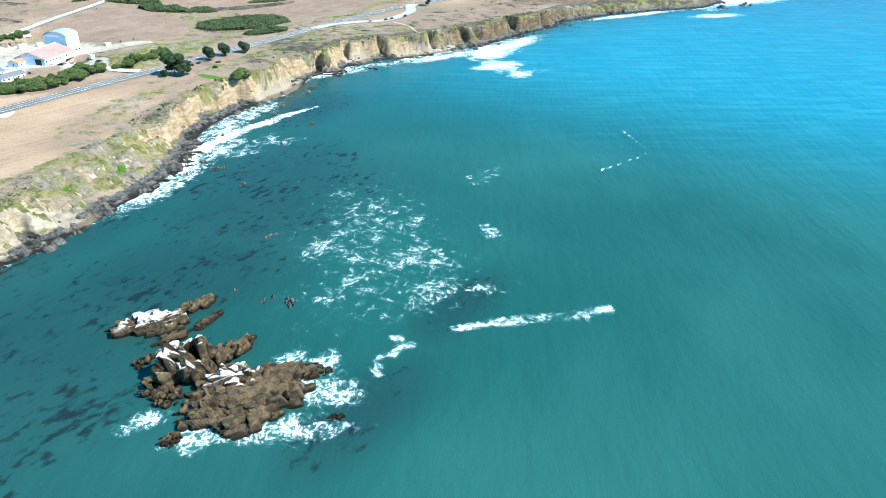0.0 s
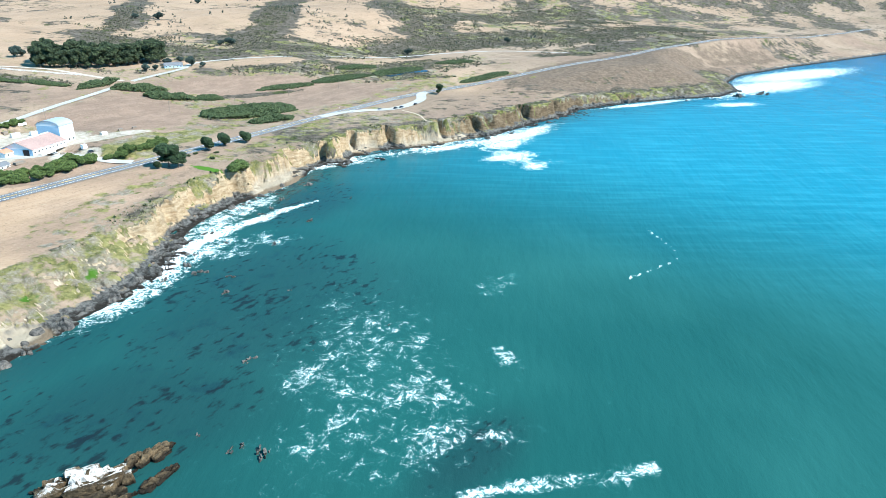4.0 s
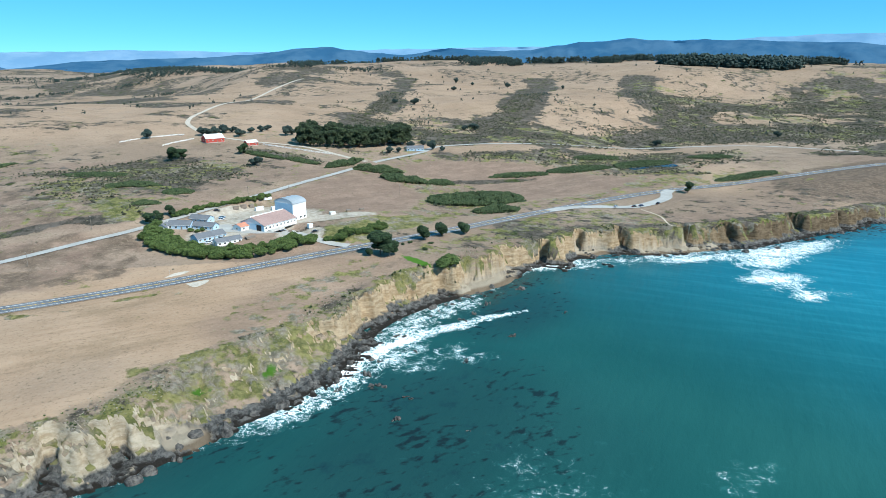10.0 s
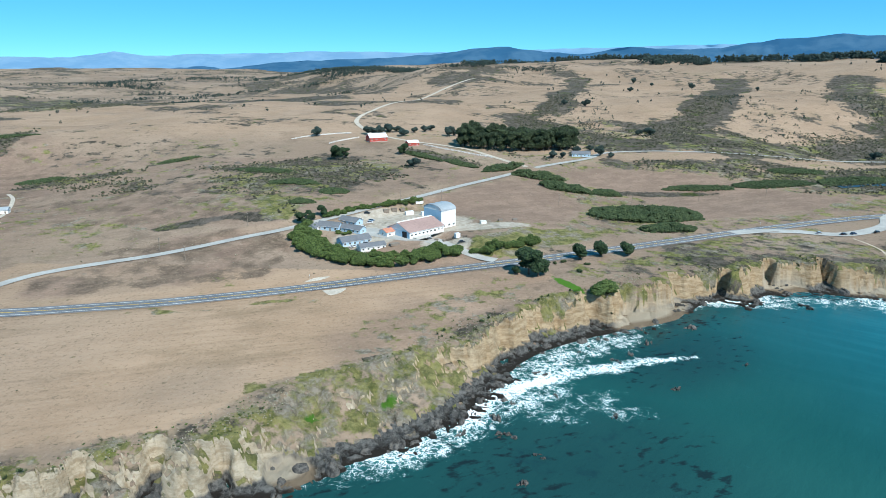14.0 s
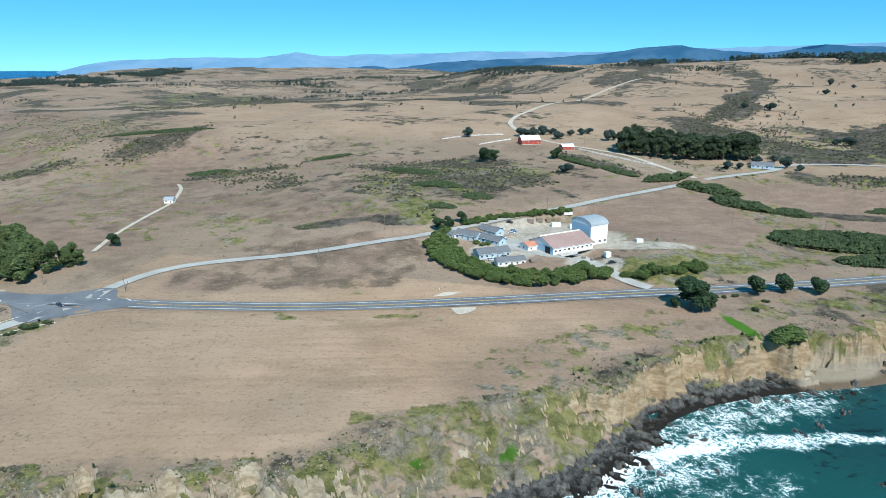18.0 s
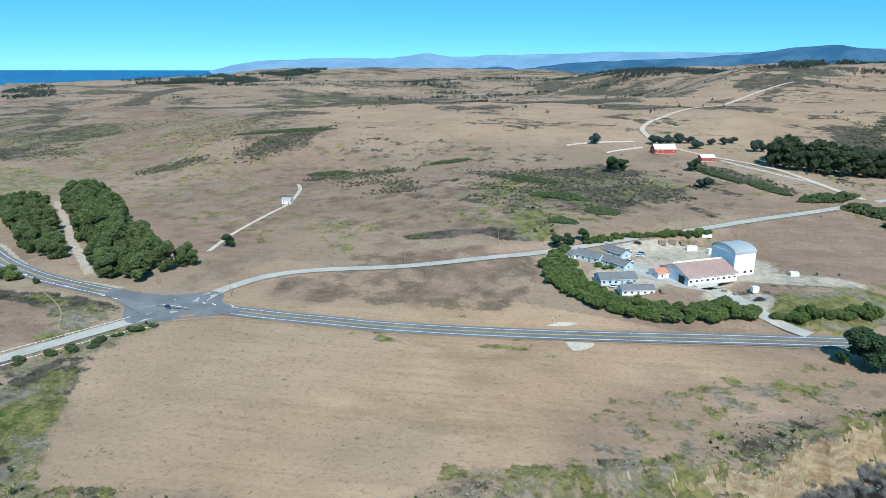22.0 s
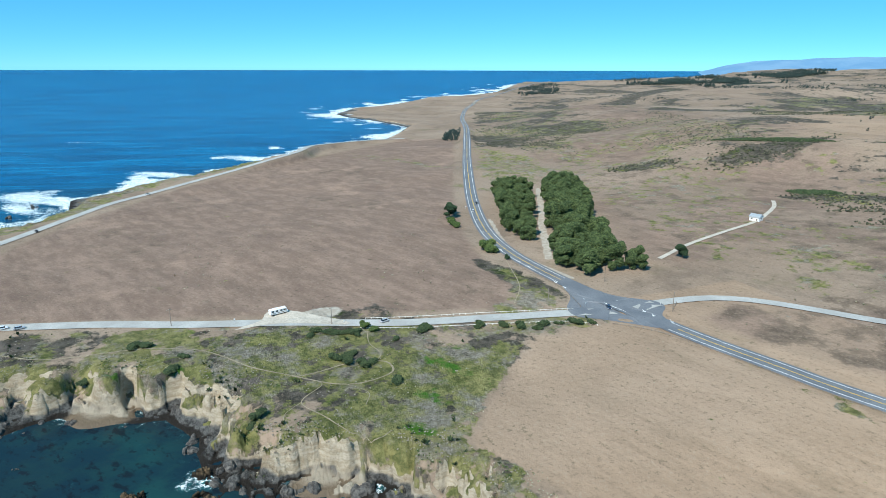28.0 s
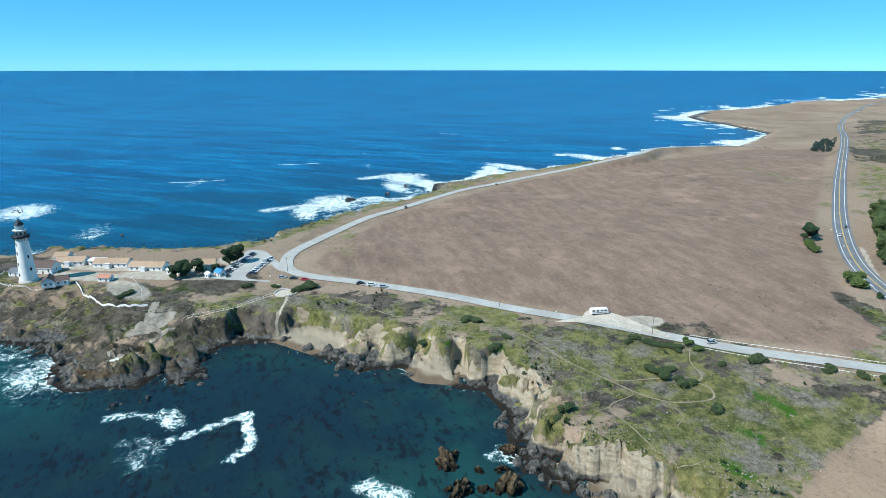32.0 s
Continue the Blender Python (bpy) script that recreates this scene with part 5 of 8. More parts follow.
WILLOW_LEAF = foliage("willow_leaf", (0.026, 0.042, 0.017), (0.070, 0.090, 0.036), (0.046, 0.066, 0.024))
# blue-grey of the air between is mixed into these distant leaf colours
HAZED_LEAF = foliage("hazed_wood_leaf", (0.022, 0.038, 0.034), (0.054, 0.076, 0.062), (0.036, 0.058, 0.046))
HEATH_LEAF = foliage("dry_heath_leaf", (0.25, 0.215, 0.172), (0.42, 0.362, 0.295), (0.29, 0.26, 0.165))
BARK = plain("bark", (0.13, 0.10, 0.075), 0.9, size=0.3)
WOOD = plain("weathered_wood", (0.23, 0.19, 0.15), 0.85, size=0.3)
WHITE_WALL = plain("white_painted_wall", (0.78, 0.77, 0.74), 0.7, size=1.5, vary=0.08)
CREAM_WALL = plain("cream_wall", (0.70, 0.67, 0.60), 0.75, size=1.2, vary=0.1)
# siding of the houses; also stands for bluish shade on white gables
PALE_BLUE = plain("pale_blue_siding_and_shade", (0.42, 0.56, 0.66), 0.7, size=1.2, vary=0.08)
TAN_ROOF = plain("tan_shingle_roof", (0.40, 0.28, 0.19), 0.9, size=0.6, vary=0.2)
PINK_ROOF = plain("rusty_pink_roof", (0.34, 0.235, 0.205), 0.8, size=1.2, vary=0.18)
TILE_ROOF = plain("terracotta_roof", (0.50, 0.23, 0.15), 0.8, size=0.6, vary=0.2)
GREY_ROOF = plain("grey_shingle_roof", (0.155, 0.16, 0.17), 0.85, size=0.6, vary=0.2)
SILVER_ROOF = plain("grey_metal_roof", (0.42, 0.44, 0.45), 0.45, 0.3, size=1.5, vary=0.12)
WHITE_ROOF = plain("white_metal_roof", (0.76, 0.77, 0.77), 0.5, size=1.5, vary=0.06)
BLUE_ROOF = plain("blue_roof", (0.06, 0.24, 0.50), 0.6, size=0.8)
RED_WALL = plain("barn_red_boards", (0.42, 0.07, 0.05), 0.8, size=0.8)
BROWN_ROOF = plain("dark_brown_roof", (0.12, 0.085, 0.075), 0.85, size=0.5)
CONCRETE = plain("pale_concrete", (0.52, 0.49, 0.44), 0.9, size=0.8)
STEEL = plain("galvanised_steel", (0.50, 0.51, 0.52), 0.4, 0.8, size=0.8)
BLACK_IRON = plain("black_iron", (0.025, 0.025, 0.028), 0.5, 0.5, size=0.5)
RUBBER = plain("black_rubber", (0.02, 0.02, 0.02), 0.85)
DARK_GLASS = Mat("dark_window_glass", 0.08, spec=0.6).color((0.02, 0.025, 0.03)).m
CAR_PAINTS = [(n, plain(f"{n}_car_paint", rgb, 0.28, 0.2, vary=0.05, spec=0.5)) for n, rgb in
              (("white", (0.80, 0.80, 0.80)), ("silver", (0.45, 0.46, 0.48)), ("dark blue", (0.03, 0.05, 0.10)), ("black", (0.02, 0.02, 0.022)), ("red", (0.55, 0.02, 0.02)), ("pale blue", (0.20, 0.32, 0.46)))]


# ---- trees and bushes ----
def tree_proto(name, label, category, height, lobes, leaf, n, size, seed, trunk=0.35, limbs=6):
    rs = np.random.RandomState(seed)
    root = empty(name, 0, 0, -400, 0, label, category)
    bm = rod(bmesh.new(), (0, 0, -0.4), (0.1, 0.05, height * 0.45), trunk, trunk * 0.6, 8)
    rod(bm, (0.1, 0.05, height * 0.44), (0.0, 0.15, height * 0.86), trunk * 0.6, trunk * 0.2, 7)
    for _ in range(limbs):
        c = lobes[rs.randint(len(lobes))]
        rod(bm, (0.05, 0.05, height * (0.25 + 0.3 * rs.rand())), (c[0] * 0.9, c[1] * 0.9, c[2]), trunk * 0.4, trunk * 0.12, 6)
    part("trunk", bm, BARK, root)
    p = crown_points(lobes, n, rs)
    v, f = tufts(p, size * (0.6 + 0.8 * rs.rand(n)), seed)
    # an uneven core closes the middle of the crown
    inner = crown_points([(a, b, c, rx * 0.62, ry * 0.62, rz * 0.62) for a, b, c, rx, ry, rz in lobes], max(30, n // 7), rs, -1)
    v2, f2 = tufts(inner, np.full(len(inner), size * 2.2), seed + 1, 0.9)
    part("crown", quick("crown", np.vstack([v, v2]), np.vstack([f, f2 + len(v)])), leaf, root)
    return root


def lobes_of(rs, n, spread, z0, z1, r0, r1, squash=0.6):
    out = []
    for _ in range(n):
        a, d = rs.rand() * 6.283, spread * math.sqrt(rs.rand())
        r = r0 + (r1 - r0) * rs.rand()
        out.append((d * math.cos(a), d * math.sin(a), z0 + (z1 - z0) * rs.rand(), r, r * (0.8 + 0.4 * rs.rand()), r * squash))
    return out


rs = np.random.RandomState(5)
CYPRESS = [tree_proto("cypress_tree", "dark green wind-shaped Monterey cypress tree", "tree", 10, lobes_of(rs, 13, 2.9, 2.2, 8.8, 1.6, 2.6, 0.7), CYPRESS_LEAF, 1900, 0.40, 20 + k, 0.4) for k in range(2)]
SHRUBTREE = [tree_proto("cypress_shrub", "rounded dark green cypress by the highway", "tree", 6, lobes_of(rs, 8, 1.6, 1.6, 4.6, 1.3, 1.9, 0.9), CYPRESS_LEAF, 900, 0.34, 30 + k, 0.2, 4) for k in range(2)]
GUM = [tree_proto("eucalyptus_tree", "tall green eucalyptus tree with a dense rounded crown", "tree", 15, lobes_of(rs, 15, 2.7, 2.4, 13.4, 1.7, 2.6, 1.1), GUM_LEAF, 2100, 0.48, 40 + k, 0.38, 5) for k in range(3)]
BUSH = [tree_proto("leafy_bush", "leafy bright green hedge bush", "bush", 3.2, lobes_of(rs, 7, 1.7, 0.9, 2.3, 1.0, 1.6, 0.75), BUSH_LEAF, 620, 0.30, 50 + k, 0.1, 3) for k in range(3)]
RANCHGUM = [tree_proto("eucalyptus_tree", "tall dark eucalyptus by the ranch house", "tree", 15, lobes_of(rs, 14, 2.9, 3.2, 13.4, 1.7, 2.7, 1.0), DARK_GUM, 1100, 0.62, 45 + k, 0.38, 5) for k in range(2)]
LOWBUSH = [tree_proto("coyote_bush", "low dark green coyote bush", "bush", 1.6, lobes_of(rs, 5, 1.5, 0.4, 0.9, 0.8, 1.3, 0.6), WILLOW_LEAF, 300, 0.24, 60 + k, 0.06, 2) for k in range(3)]
FIELDTREE = [tree_proto("oak_tree", "small rounded dark tree in dry pasture", "tree", 7, lobes_of(rs, 7, 2.4, 2.4, 5.6, 1.5, 2.3, 0.8), HAZED_LEAF, 420, 0.55, 70 + k, 0.25, 3) for k in range(2)]


def plant(protos, x, y, scale=1.0, seed=0, tall=1.0, label="", group="", sink=0.15, z=None):
    rs_ = np.random.RandomState(int(abs(x * 7 + y * 13 + seed)) % 99991)
    z = put_height(x, y) if z is None else z
    ob = copy_thing(protos[rs_.randint(len(protos))], pose(x, y, z - sink, 0, 0, rs_.rand() * 360) @ Matrix.Diagonal((scale, scale, scale * tall, 1)))
    return tagged(ob, label, group=group)


def heights(pts):
    pts = np.array(pts, float)
    return land(pts[:, 0].copy(), pts[:, 1].copy())[0]


def along(plan, gap, jitter, seed):
    line = spline(plan, gap)
    rs_ = np.random.RandomState(seed)
    return line + (rs_.rand(*line.shape) - 0.5) * jitter


def plant_all(protos, pts, s0, s1, seed, group="", tall=1.0, label=""):
    rs_ = np.random.RandomState(seed)
    for (x, y), z in zip(pts, heights(pts)):
        s = s0 + (s1 - s0) * rs_.rand()
        plant(protos, x, y, s, seed, tall * (0.85 + 0.3 * rs_.rand()), label, group, z=z)


# trees by the highway and the farm
plant([CYPRESS[0]], 27, 343, 1.45, 1, label="large dark cypress on the seaward verge of the highway")
plant([CYPRESS[1]], 32, 340, 1.25, 2, label="large dark cypress on the seaward verge of the highway")
plant(SHRUBTREE, 20, 342, 0.9, 3)
plant_all(SHRUBTREE, [(58, 371), (72, 379), (88, 383)], 1.35, 1.7, 4, "cypresses along the highway")
plant_all(LOWBUSH, [(48, 364), (43, 360), (62, 362), (55, 350)], 0.8, 1.2, 5)
plant(BUSH, 61, 318, 2.0, 6, 0.8, "dark green bush hanging over the bluff's brink")
plant(BUSH, 67, 323, 2.4, 7, 0.8, "dark green bush hanging over the bluff's brink")
plant([CYPRESS[0]], 320, 489, 1.0, 8, label="dark cypress at the end of the lay-by")
hedge_front = [p for off in (0, 4, 8, 12) for p in along([(-112, 396 + off * 0.3), (-106, 378 + off), (-93, 364 + off), (-80, 357 + off), (-65, 351 + off), (-50, 351 + off), (-37, 355 + off), (-24, 361 + off), (-13, 365 + off * 0.5)], 4.6, 2.5, 8 + off)]
plant_all(BUSH, hedge_front, 0.95, 1.6, 9, "hedge round the farm")
plant_all(BUSH, along([(-114, 412), (-108, 400), (-110, 390), (-102, 380), (-104, 394), (-98, 374), (-96, 384)], 3.4, 4, 3), 1.0, 1.6, 10, "hedge round the farm")
plant_all(BUSH, along([(-106, 430), (-100, 437), (-91, 446), (-82, 453), (-73, 459), (-63, 465), (-54, 473), (-46, 482)], 2.8, 3, 4), 0.9, 1.3, 11, "hedge behind the farm")
plant_all(BUSH, along([(-3, 373), (4, 377), (14, 383), (24, 389), (36, 399)], 2.6, 6, 5), 0.9, 1.5, 12, "bushes beside the drive")
fill = np.random.RandomState(31).rand(70, 2) * np.array([34, 56]) + np.array([-116, 358])
fill = [q for q in fill if inside(np.array([q[0]]), np.array([q[1]]), [(-118, 416), (-106, 400), (-94, 378), (-84, 366), (-88, 358), (-108, 372), (-118, 395)])[0]]
plant_all(BUSH, fill, 1.2, 1.9, 33, "hedge round the farm")
plant_all(CYPRESS, [(-114, 424), (-107, 432), (-118, 416)], 0.6, 0.8, 13)
plant_all(BUSH, [(-90, 401), (-86, 399), (-83, 401)], 0.7, 0.9, 14)
# groves at the junction
def grove(outline, gap, seed):
    """Tree places on a loose grid inside an outline."""
    rs_ = np.random.RandomState(seed)
    o = np.array(outline, float)
    x, y = np.meshgrid(np.arange(o[:, 0].min(), o[:, 0].max(), gap), np.arange(o[:, 1].min(), o[:, 1].max(), gap))
    p = np.column_stack([x.ravel(), y.ravel()]) + (rs_.rand(x.size, 2) - 0.5) * gap * 0.8
    return p[inside(p[:, 0], p[:, 1], outline)]


plant_all(GUM, grove([(-548, 374), (-530, 367), (-458, 330), (-396, 297), (-360, 279), (-374, 273), (-416, 283), (-470, 306), (-530, 330), (-548, 346)], 7.4, 15), 0.7, 1.05, 15, "eucalyptus grove", 0.95)
plant_all(GUM, grove([(-550, 394), (-526, 381), (-458, 343), (-389, 306), (-345, 283), (-318, 271), (-299, 278), (-301, 299), (-330, 314), (-362, 328), (-415, 354), (-491, 398), (-540, 424)], 7.8, 16), 0.8, 1.25, 16, "eucalyptus grove", 1.0)
plant_all(GUM, [(-298, 304), (-294, 309), (-303, 312)], 0.75, 0.85, 17)
plant([CYPRESS[1]], -302, 344, 0.85, 18, label="lone dark cypress in dry grass")
plant_all(BUSH, [(-364, 247), (-359, 249)], 1.8, 2.1, 19, label="round dark green bush beside the highway")
plant([SHRUBTREE[0]], -342, 250, 0.6, 20)
plant_all(CYPRESS, [(-466, 264), (-455, 258)], 0.95, 1.2, 21)
plant_all(BUSH, [(-442, 254), (-432, 251), (-425, 252)], 1.3, 1.7, 22)
# bushes beside the lane to the point
plant_all(LOWBUSH, [(-281, 126), (-278, 131), (-275, 140), (-271, 142), (-267, 173), (-259, 193), (-262, 196), (-256, 205), (-252, 212), (-247, 217), (-249, 222), (-248, 229), (-246, 236), (-242, 243), (-251, 129), (-248, 132), (-253, 134), (-262, 157), (-244, 138)],
          1.0, 1.7, 23, "bushes beside the lane")
plant_all(BUSH, [(-278, 147), (-273, 150)], 0.7, 0.9, 24)
plant_all(LOWBUSH, [(-277, 122), (-276, 134), (-275, 137), (-275, 143), (-254, 128), (-255, 135), (-266, 171), (-216, 92), (-219, 95), (-245, 142), (-228, 147), (-290, 51), (-292, 55), (-263, 66), (-276, 35), (-274, 72), (-322, -40), (-329, -38), (-325, -35), (-324, -72), (-326, -54), (-307, -127), (-302, -129)], 1.3, 2.1, 34, "dark bushes in the heath", 0.75)
# ranch trees
plant_all(CYPRESS, [(-138, 614), (-133, 624), (-79, 647)], 1.0, 1.4, 25)
plant_all(FIELDTREE, [(-108, 761), (-118, 752), (-126, 744), (-100, 766), (-112, 770), (-80, 768), (-69, 776), (-62, 788), (-38, 752), (-34, 757), (-132, 748), (-90, 742), (-184, 719), (-62, 593)], 0.9, 1.6, 26)
grove_c = [(-26 + 116 * u + 10 * v, 694 - 50 * u + 50 * u * u + 30 * v) for u in np.linspace(0, 1, 20) for v in (0, 0.5, 1.0)]
plant_all(RANCHGUM, np.array(grove_c) + (np.random.RandomState(8).rand(60, 2) - 0.5) * 7, 1.0, 1.5, 27, "dark eucalyptus stand by the ranch house")
plant_all(FIELDTREE, [(70, 650), (80, 655), (96, 676), (112, 690), (118, 668), (124, 695), (128, 660)], 0.8, 1.3, 28)
plant_all(FIELDTREE, [(200, 806), (188, 808), (262, 1216), (300, 1365), (150, 985), (120, 1000), (320, 1300), (440, 760), (620, 760), (380, 1250), (470, 1180)], 1.0, 1.7, 29)
# lighthouse station trees
plant_all(CYPRESS, [(-336, -112), (-332, -117), (-343, -108), (-340, -117)], 0.72, 0.9, 30)
plant_all(CYPRESS, [(-362, -99), (-366, -96)], 0.85, 1.0, 31, label="tall dark cypress beside the car park")
plant_all(SHRUBTREE, [(-349, -101), (-356, -112)], 0.7, 0.9, 32)

# spread of thicket, heath and far woods that nobody could count
def spread(name, label, leaf, pts, size0, size1, rise, seed, category="scrub", z=None, flat=0.75, form=sprays):
    rs_ = np.random.RandomState(seed)
    pts = np.asarray(pts)
    z = heights(pts) if z is None else z
    p = np.column_stack([pts, z + rise * rs_.rand(len(pts))])
    v, f = form(p, size0 + (size1 - size0) * rs_.rand(len(pts)), seed, flat)
    ob = part(name, quick(name, v, f), leaf)
    return tagged(ob, label, category, kind="stuff")


def in_blob(a, b, rx, ry, turn, n, rs_):
    d, t = np.sqrt(rs_.rand(n)), rs_.rand(n) * 6.283
    d = d * (0.82 + 0.3 * grain(a + 9 * np.cos(t), b + 9 * np.sin(t), 4.0, 2))
    u, v = d * rx * np.cos(t), d * ry * np.sin(t)
    c, s = math.cos(radians(turn)), math.sin(radians(turn))
    return np.column_stack([a + u * c - v * s, b + u * s + v * c]), d


def thicket(a, b, rx, ry, turn, high, seed, label="dense grey-green willow thicket in dry grass"):
    """One dome of shrubs over an oval."""
    rs_ = np.random.RandomState(seed)
    n = int(min(4600, max(700, rx * ry * 4.2)))
    pts, d = in_blob(a, b, rx, ry, turn, n, rs_)
    dome = high * np.sqrt(np.clip(1 - d**2, 0, 1)) * (0.55 + 0.75 * grain(pts[:, 0], pts[:, 1], 4.5, 3))
    p = np.column_stack([pts, heights(pts) + dome - 0.2])
    skirt = p.copy()
    skirt[:, 2] -= dome * rs_.rand(n) * 0.8
    v, f = tufts(np.vstack([p, skirt[::2]]), (0.55 + 0.5 * rs_.rand(n + len(skirt[::2]))) * (1.0 + high * 0.08), seed)
    return tagged(part("willow_thicket", quick("willow_thicket", v, f), WILLOW_LEAF), label, "thicket", "willow thickets")


for k, row in enumerate([(122, 488, 46, 20, 10, 6.0), (130, 450, 21, 9, 8, 4.5), (50, 574, 24, 9, -8, 5.0), (70, 549, 24, 9, -8, 5.0), (105, 549, 13, 6, 5, 3.6), (20, 596, 26, 7, 40, 4.0),
                         (190, 580, 34, 7, 8, 2.5), (260, 596, 42, 9, 12, 2.8), (340, 612, 40, 12, 10, 3), (300, 640, 30, 9, 8, 3), (-150, 512, 22, 9, 0, 2.4), (-112, 488, 12, 7, 20, 2.2), (-128, 455, 9, 5, 20, 2.2),
                         (-190, 560, 30, 9, -8, 2.0), (-60, 640, 30, 6, -40, 2.6), (-20, 610, 24, 6, -45, 2.4), (-396, 560, 22, 7, 20, 1.8), (-290, 610, 20, 5, 40, 1.6), (440, 640, 30, 12, 0, 3), (-520, 640, 60, 8, 25, 1.8), (420, 545, 40, 8, 8, 2.4)]):
    thicket(*row, 200 + k)

rs = np.random.RandomState(77)
cand = np.column_stack([rs.rand(150000) * 900 - 430, rs.rand(150000) * 680 - 260])
cand = cand[(np.hypot(cand[:, 0], cand[:, 1] - 60) < 480) & ((blobs(cand[:, 0], cand[:, 1], POINT_HEATH) > 0.2) | inside(cand[:, 0], cand[:, 1], HEATHLAND))]
brow = spline(BLUFF_E[14:] + BLUFF_M + BLUFF_W + BLUFF_N[:7], 2.0)
cand = np.vstack([cand, brow[rs.randint(len(brow), size=62000)] + rs.normal(size=(62000, 2)) * 10])
cds, cdt = coast(cand[:, 0], cand[:, 1])
patch = fbm(cand[:, 0], cand[:, 1], 15, 2, 3)
brink = (cdt > -5) & (cdt < 15 + 14 * (patch - 0.5)) & (rs.rand(len(cand)) < 0.45 * ramp(patch, 0.40, 0.62))
heath = (cdt > 1) & (rs.rand(len(cand)) < 0.5 * np.clip(np.maximum(blobs(cand[:, 0], cand[:, 1], POINT_HEATH), 0.9 * inside(cand[:, 0], cand[:, 1], HEATHLAND)) - 0.25, 0, 1) * ramp(fbm(cand[:, 0], cand[:, 1], 12, 4, 3), 0.4, 0.62))
clear = np.ones(len(cand), bool)
for half, fine, rz, run in ROADS[:2]:
    clear &= near_line(cand[:, 0], cand[:, 1], fine, 12)[0] > half + 2
pick = (brink | heath) & clear & ~((cand[:, 0] > -400) & (cand[:, 0] < -300) & (cand[:, 1] < -60))
near_heath = cand[pick]
hue = fbm(near_heath[:, 0], near_heath[:, 1], 18, 5, 2)
part_a = np.clip(0.5 + (hue - 0.5) * 1.8 + (rs.rand(len(near_heath)) - 0.5) * 0.55, 0, 0.999)
spread("sage_scrub", "grey-green coastal scrub along the bluff", SAGE_LEAF, near_heath[part_a < 0.42], 0.18, 0.48, 0.05, 301, flat=0.35)
spread("dark_scrub", "dark green shrubs along the bluff", WILLOW_LEAF, near_heath[(hue > 0.60) & (rs.rand(len(near_heath)) < 0.10)], 0.5, 1.2, 0.5, 306, flat=0.7)
spread("dry_heath", "dry brown heath plants along the bluff", HEATH_LEAF, near_heath[part_a > 0.58], 0.18, 0.48, 0.05, 302, flat=0.35)
spread("ice_plant", "fresh green low plants along the bluff", BUSH_LEAF, near_heath[(part_a >= 0.42) & (part_a <= 0.58)], 0.25, 0.6, 0.05, 303, flat=0.3)
# tussocks on the pasture and shrubs in the valley
cand = np.column_stack([rs.rand(170000) * 1900 - 900, rs.rand(170000) * 1050 + 60])
cds, cdt = coast(cand[:, 0], cand[:, 1])
keep = (cdt > 8) & (rs.rand(len(cand)) < 0.07 * ramp(fbm(cand[:, 0], cand[:, 1], 60, 1, 3), 0.46, 0.66)) & (cdt > 22)
for half, fine, rz, run in ROADS:
    keep &= near_line(cand[:, 0], cand[:, 1], fine, 12)[0] > half + 1.5
keep &= np.hypot(cand[:, 0] + 40, cand[:, 1] - 415) > 65
keep &= (cand[:, 1] > 330) | (cand[:, 0] < -215) | (cand[:, 0] > 30) | (rs.rand(len(cand)) < 0.25)
spread("pasture_tussocks", "scattered dry and green tussocks in pasture", SAGE_LEAF, cand[keep], 0.25, 0.7, 0.1, 304, flat=0.55)
vs = np.maximum(blobs(cand[:, 0], cand[:, 1], VALLEY_SCRUB), 0.8 * np.max([area(cand[:, 0], cand[:, 1], p, 6) for p in SCRUBLAND], 0) * ramp(fbm(cand[:, 0], cand[:, 1], 22, 3, 3), 0.40, 0.60))
for line, wide in GULLIES[:5]:
    vs = np.maximum(vs, 0.7 * (1 - ramp(near_line(cand[:, 0], cand[:, 1], spline(line, 25), 90)[0], wide * 0.4, wide)))
vs = vs * (1 - np.max([area(cand[:, 0], cand[:, 1], p, 3) for p in PLOUGHED], 0))
keep = (rs.rand(len(cand)) < 0.9 * ramp(vs, 0.25, 0.6)) & (cand[:, 1] > 430)
for half, fine, rz, run in ROADS:
    keep &= near_line(cand[:, 0], cand[:, 1], fine, 12)[0] > half + 2
spread("valley_scrub", "olive and grey scrub in the shallow valley", BRUSH_LEAF, cand[keep], 0.6, 1.6, 0.8, 305, form=tufts)


def woods(name, label, pts, h0, h1, seed, leaf=HAZED_LEAF, tufts_each=14):
    rs_ = np.random.RandomState(seed)
    pts = np.asarray(pts)
    z = heights(pts)
    h = h0 + (h1 - h0) * rs_.rand(len(pts))
    p = np.repeat(np.column_stack([pts, z]), tufts_each, 0)
    hh = np.repeat(h, tufts_each)
    u = rs_.rand(len(p))
    a, d = rs_.rand(len(p)) * 6.283, hh * 0.5 * np.sqrt(rs_.rand(len(p))) * (1.15 - 0.75 * u)
    p = p + np.column_stack([d * np.cos(a), d * np.sin(a), hh * (0.12 + 0.86 * u)])
    v, f = tufts(p, hh * (0.12 + 0.09 * rs_.rand(len(p))), seed, 0.9)
    return tagged(part(name, quick(name, v, f), leaf), label, "trees", kind="stuff")


def polar(head, dist):
    return np.column_stack([-np.sin(np.radians(head)) * dist, 50 + np.cos(np.radians(head)) * dist])


rs = np.random.RandomState(91)
u = rs.rand


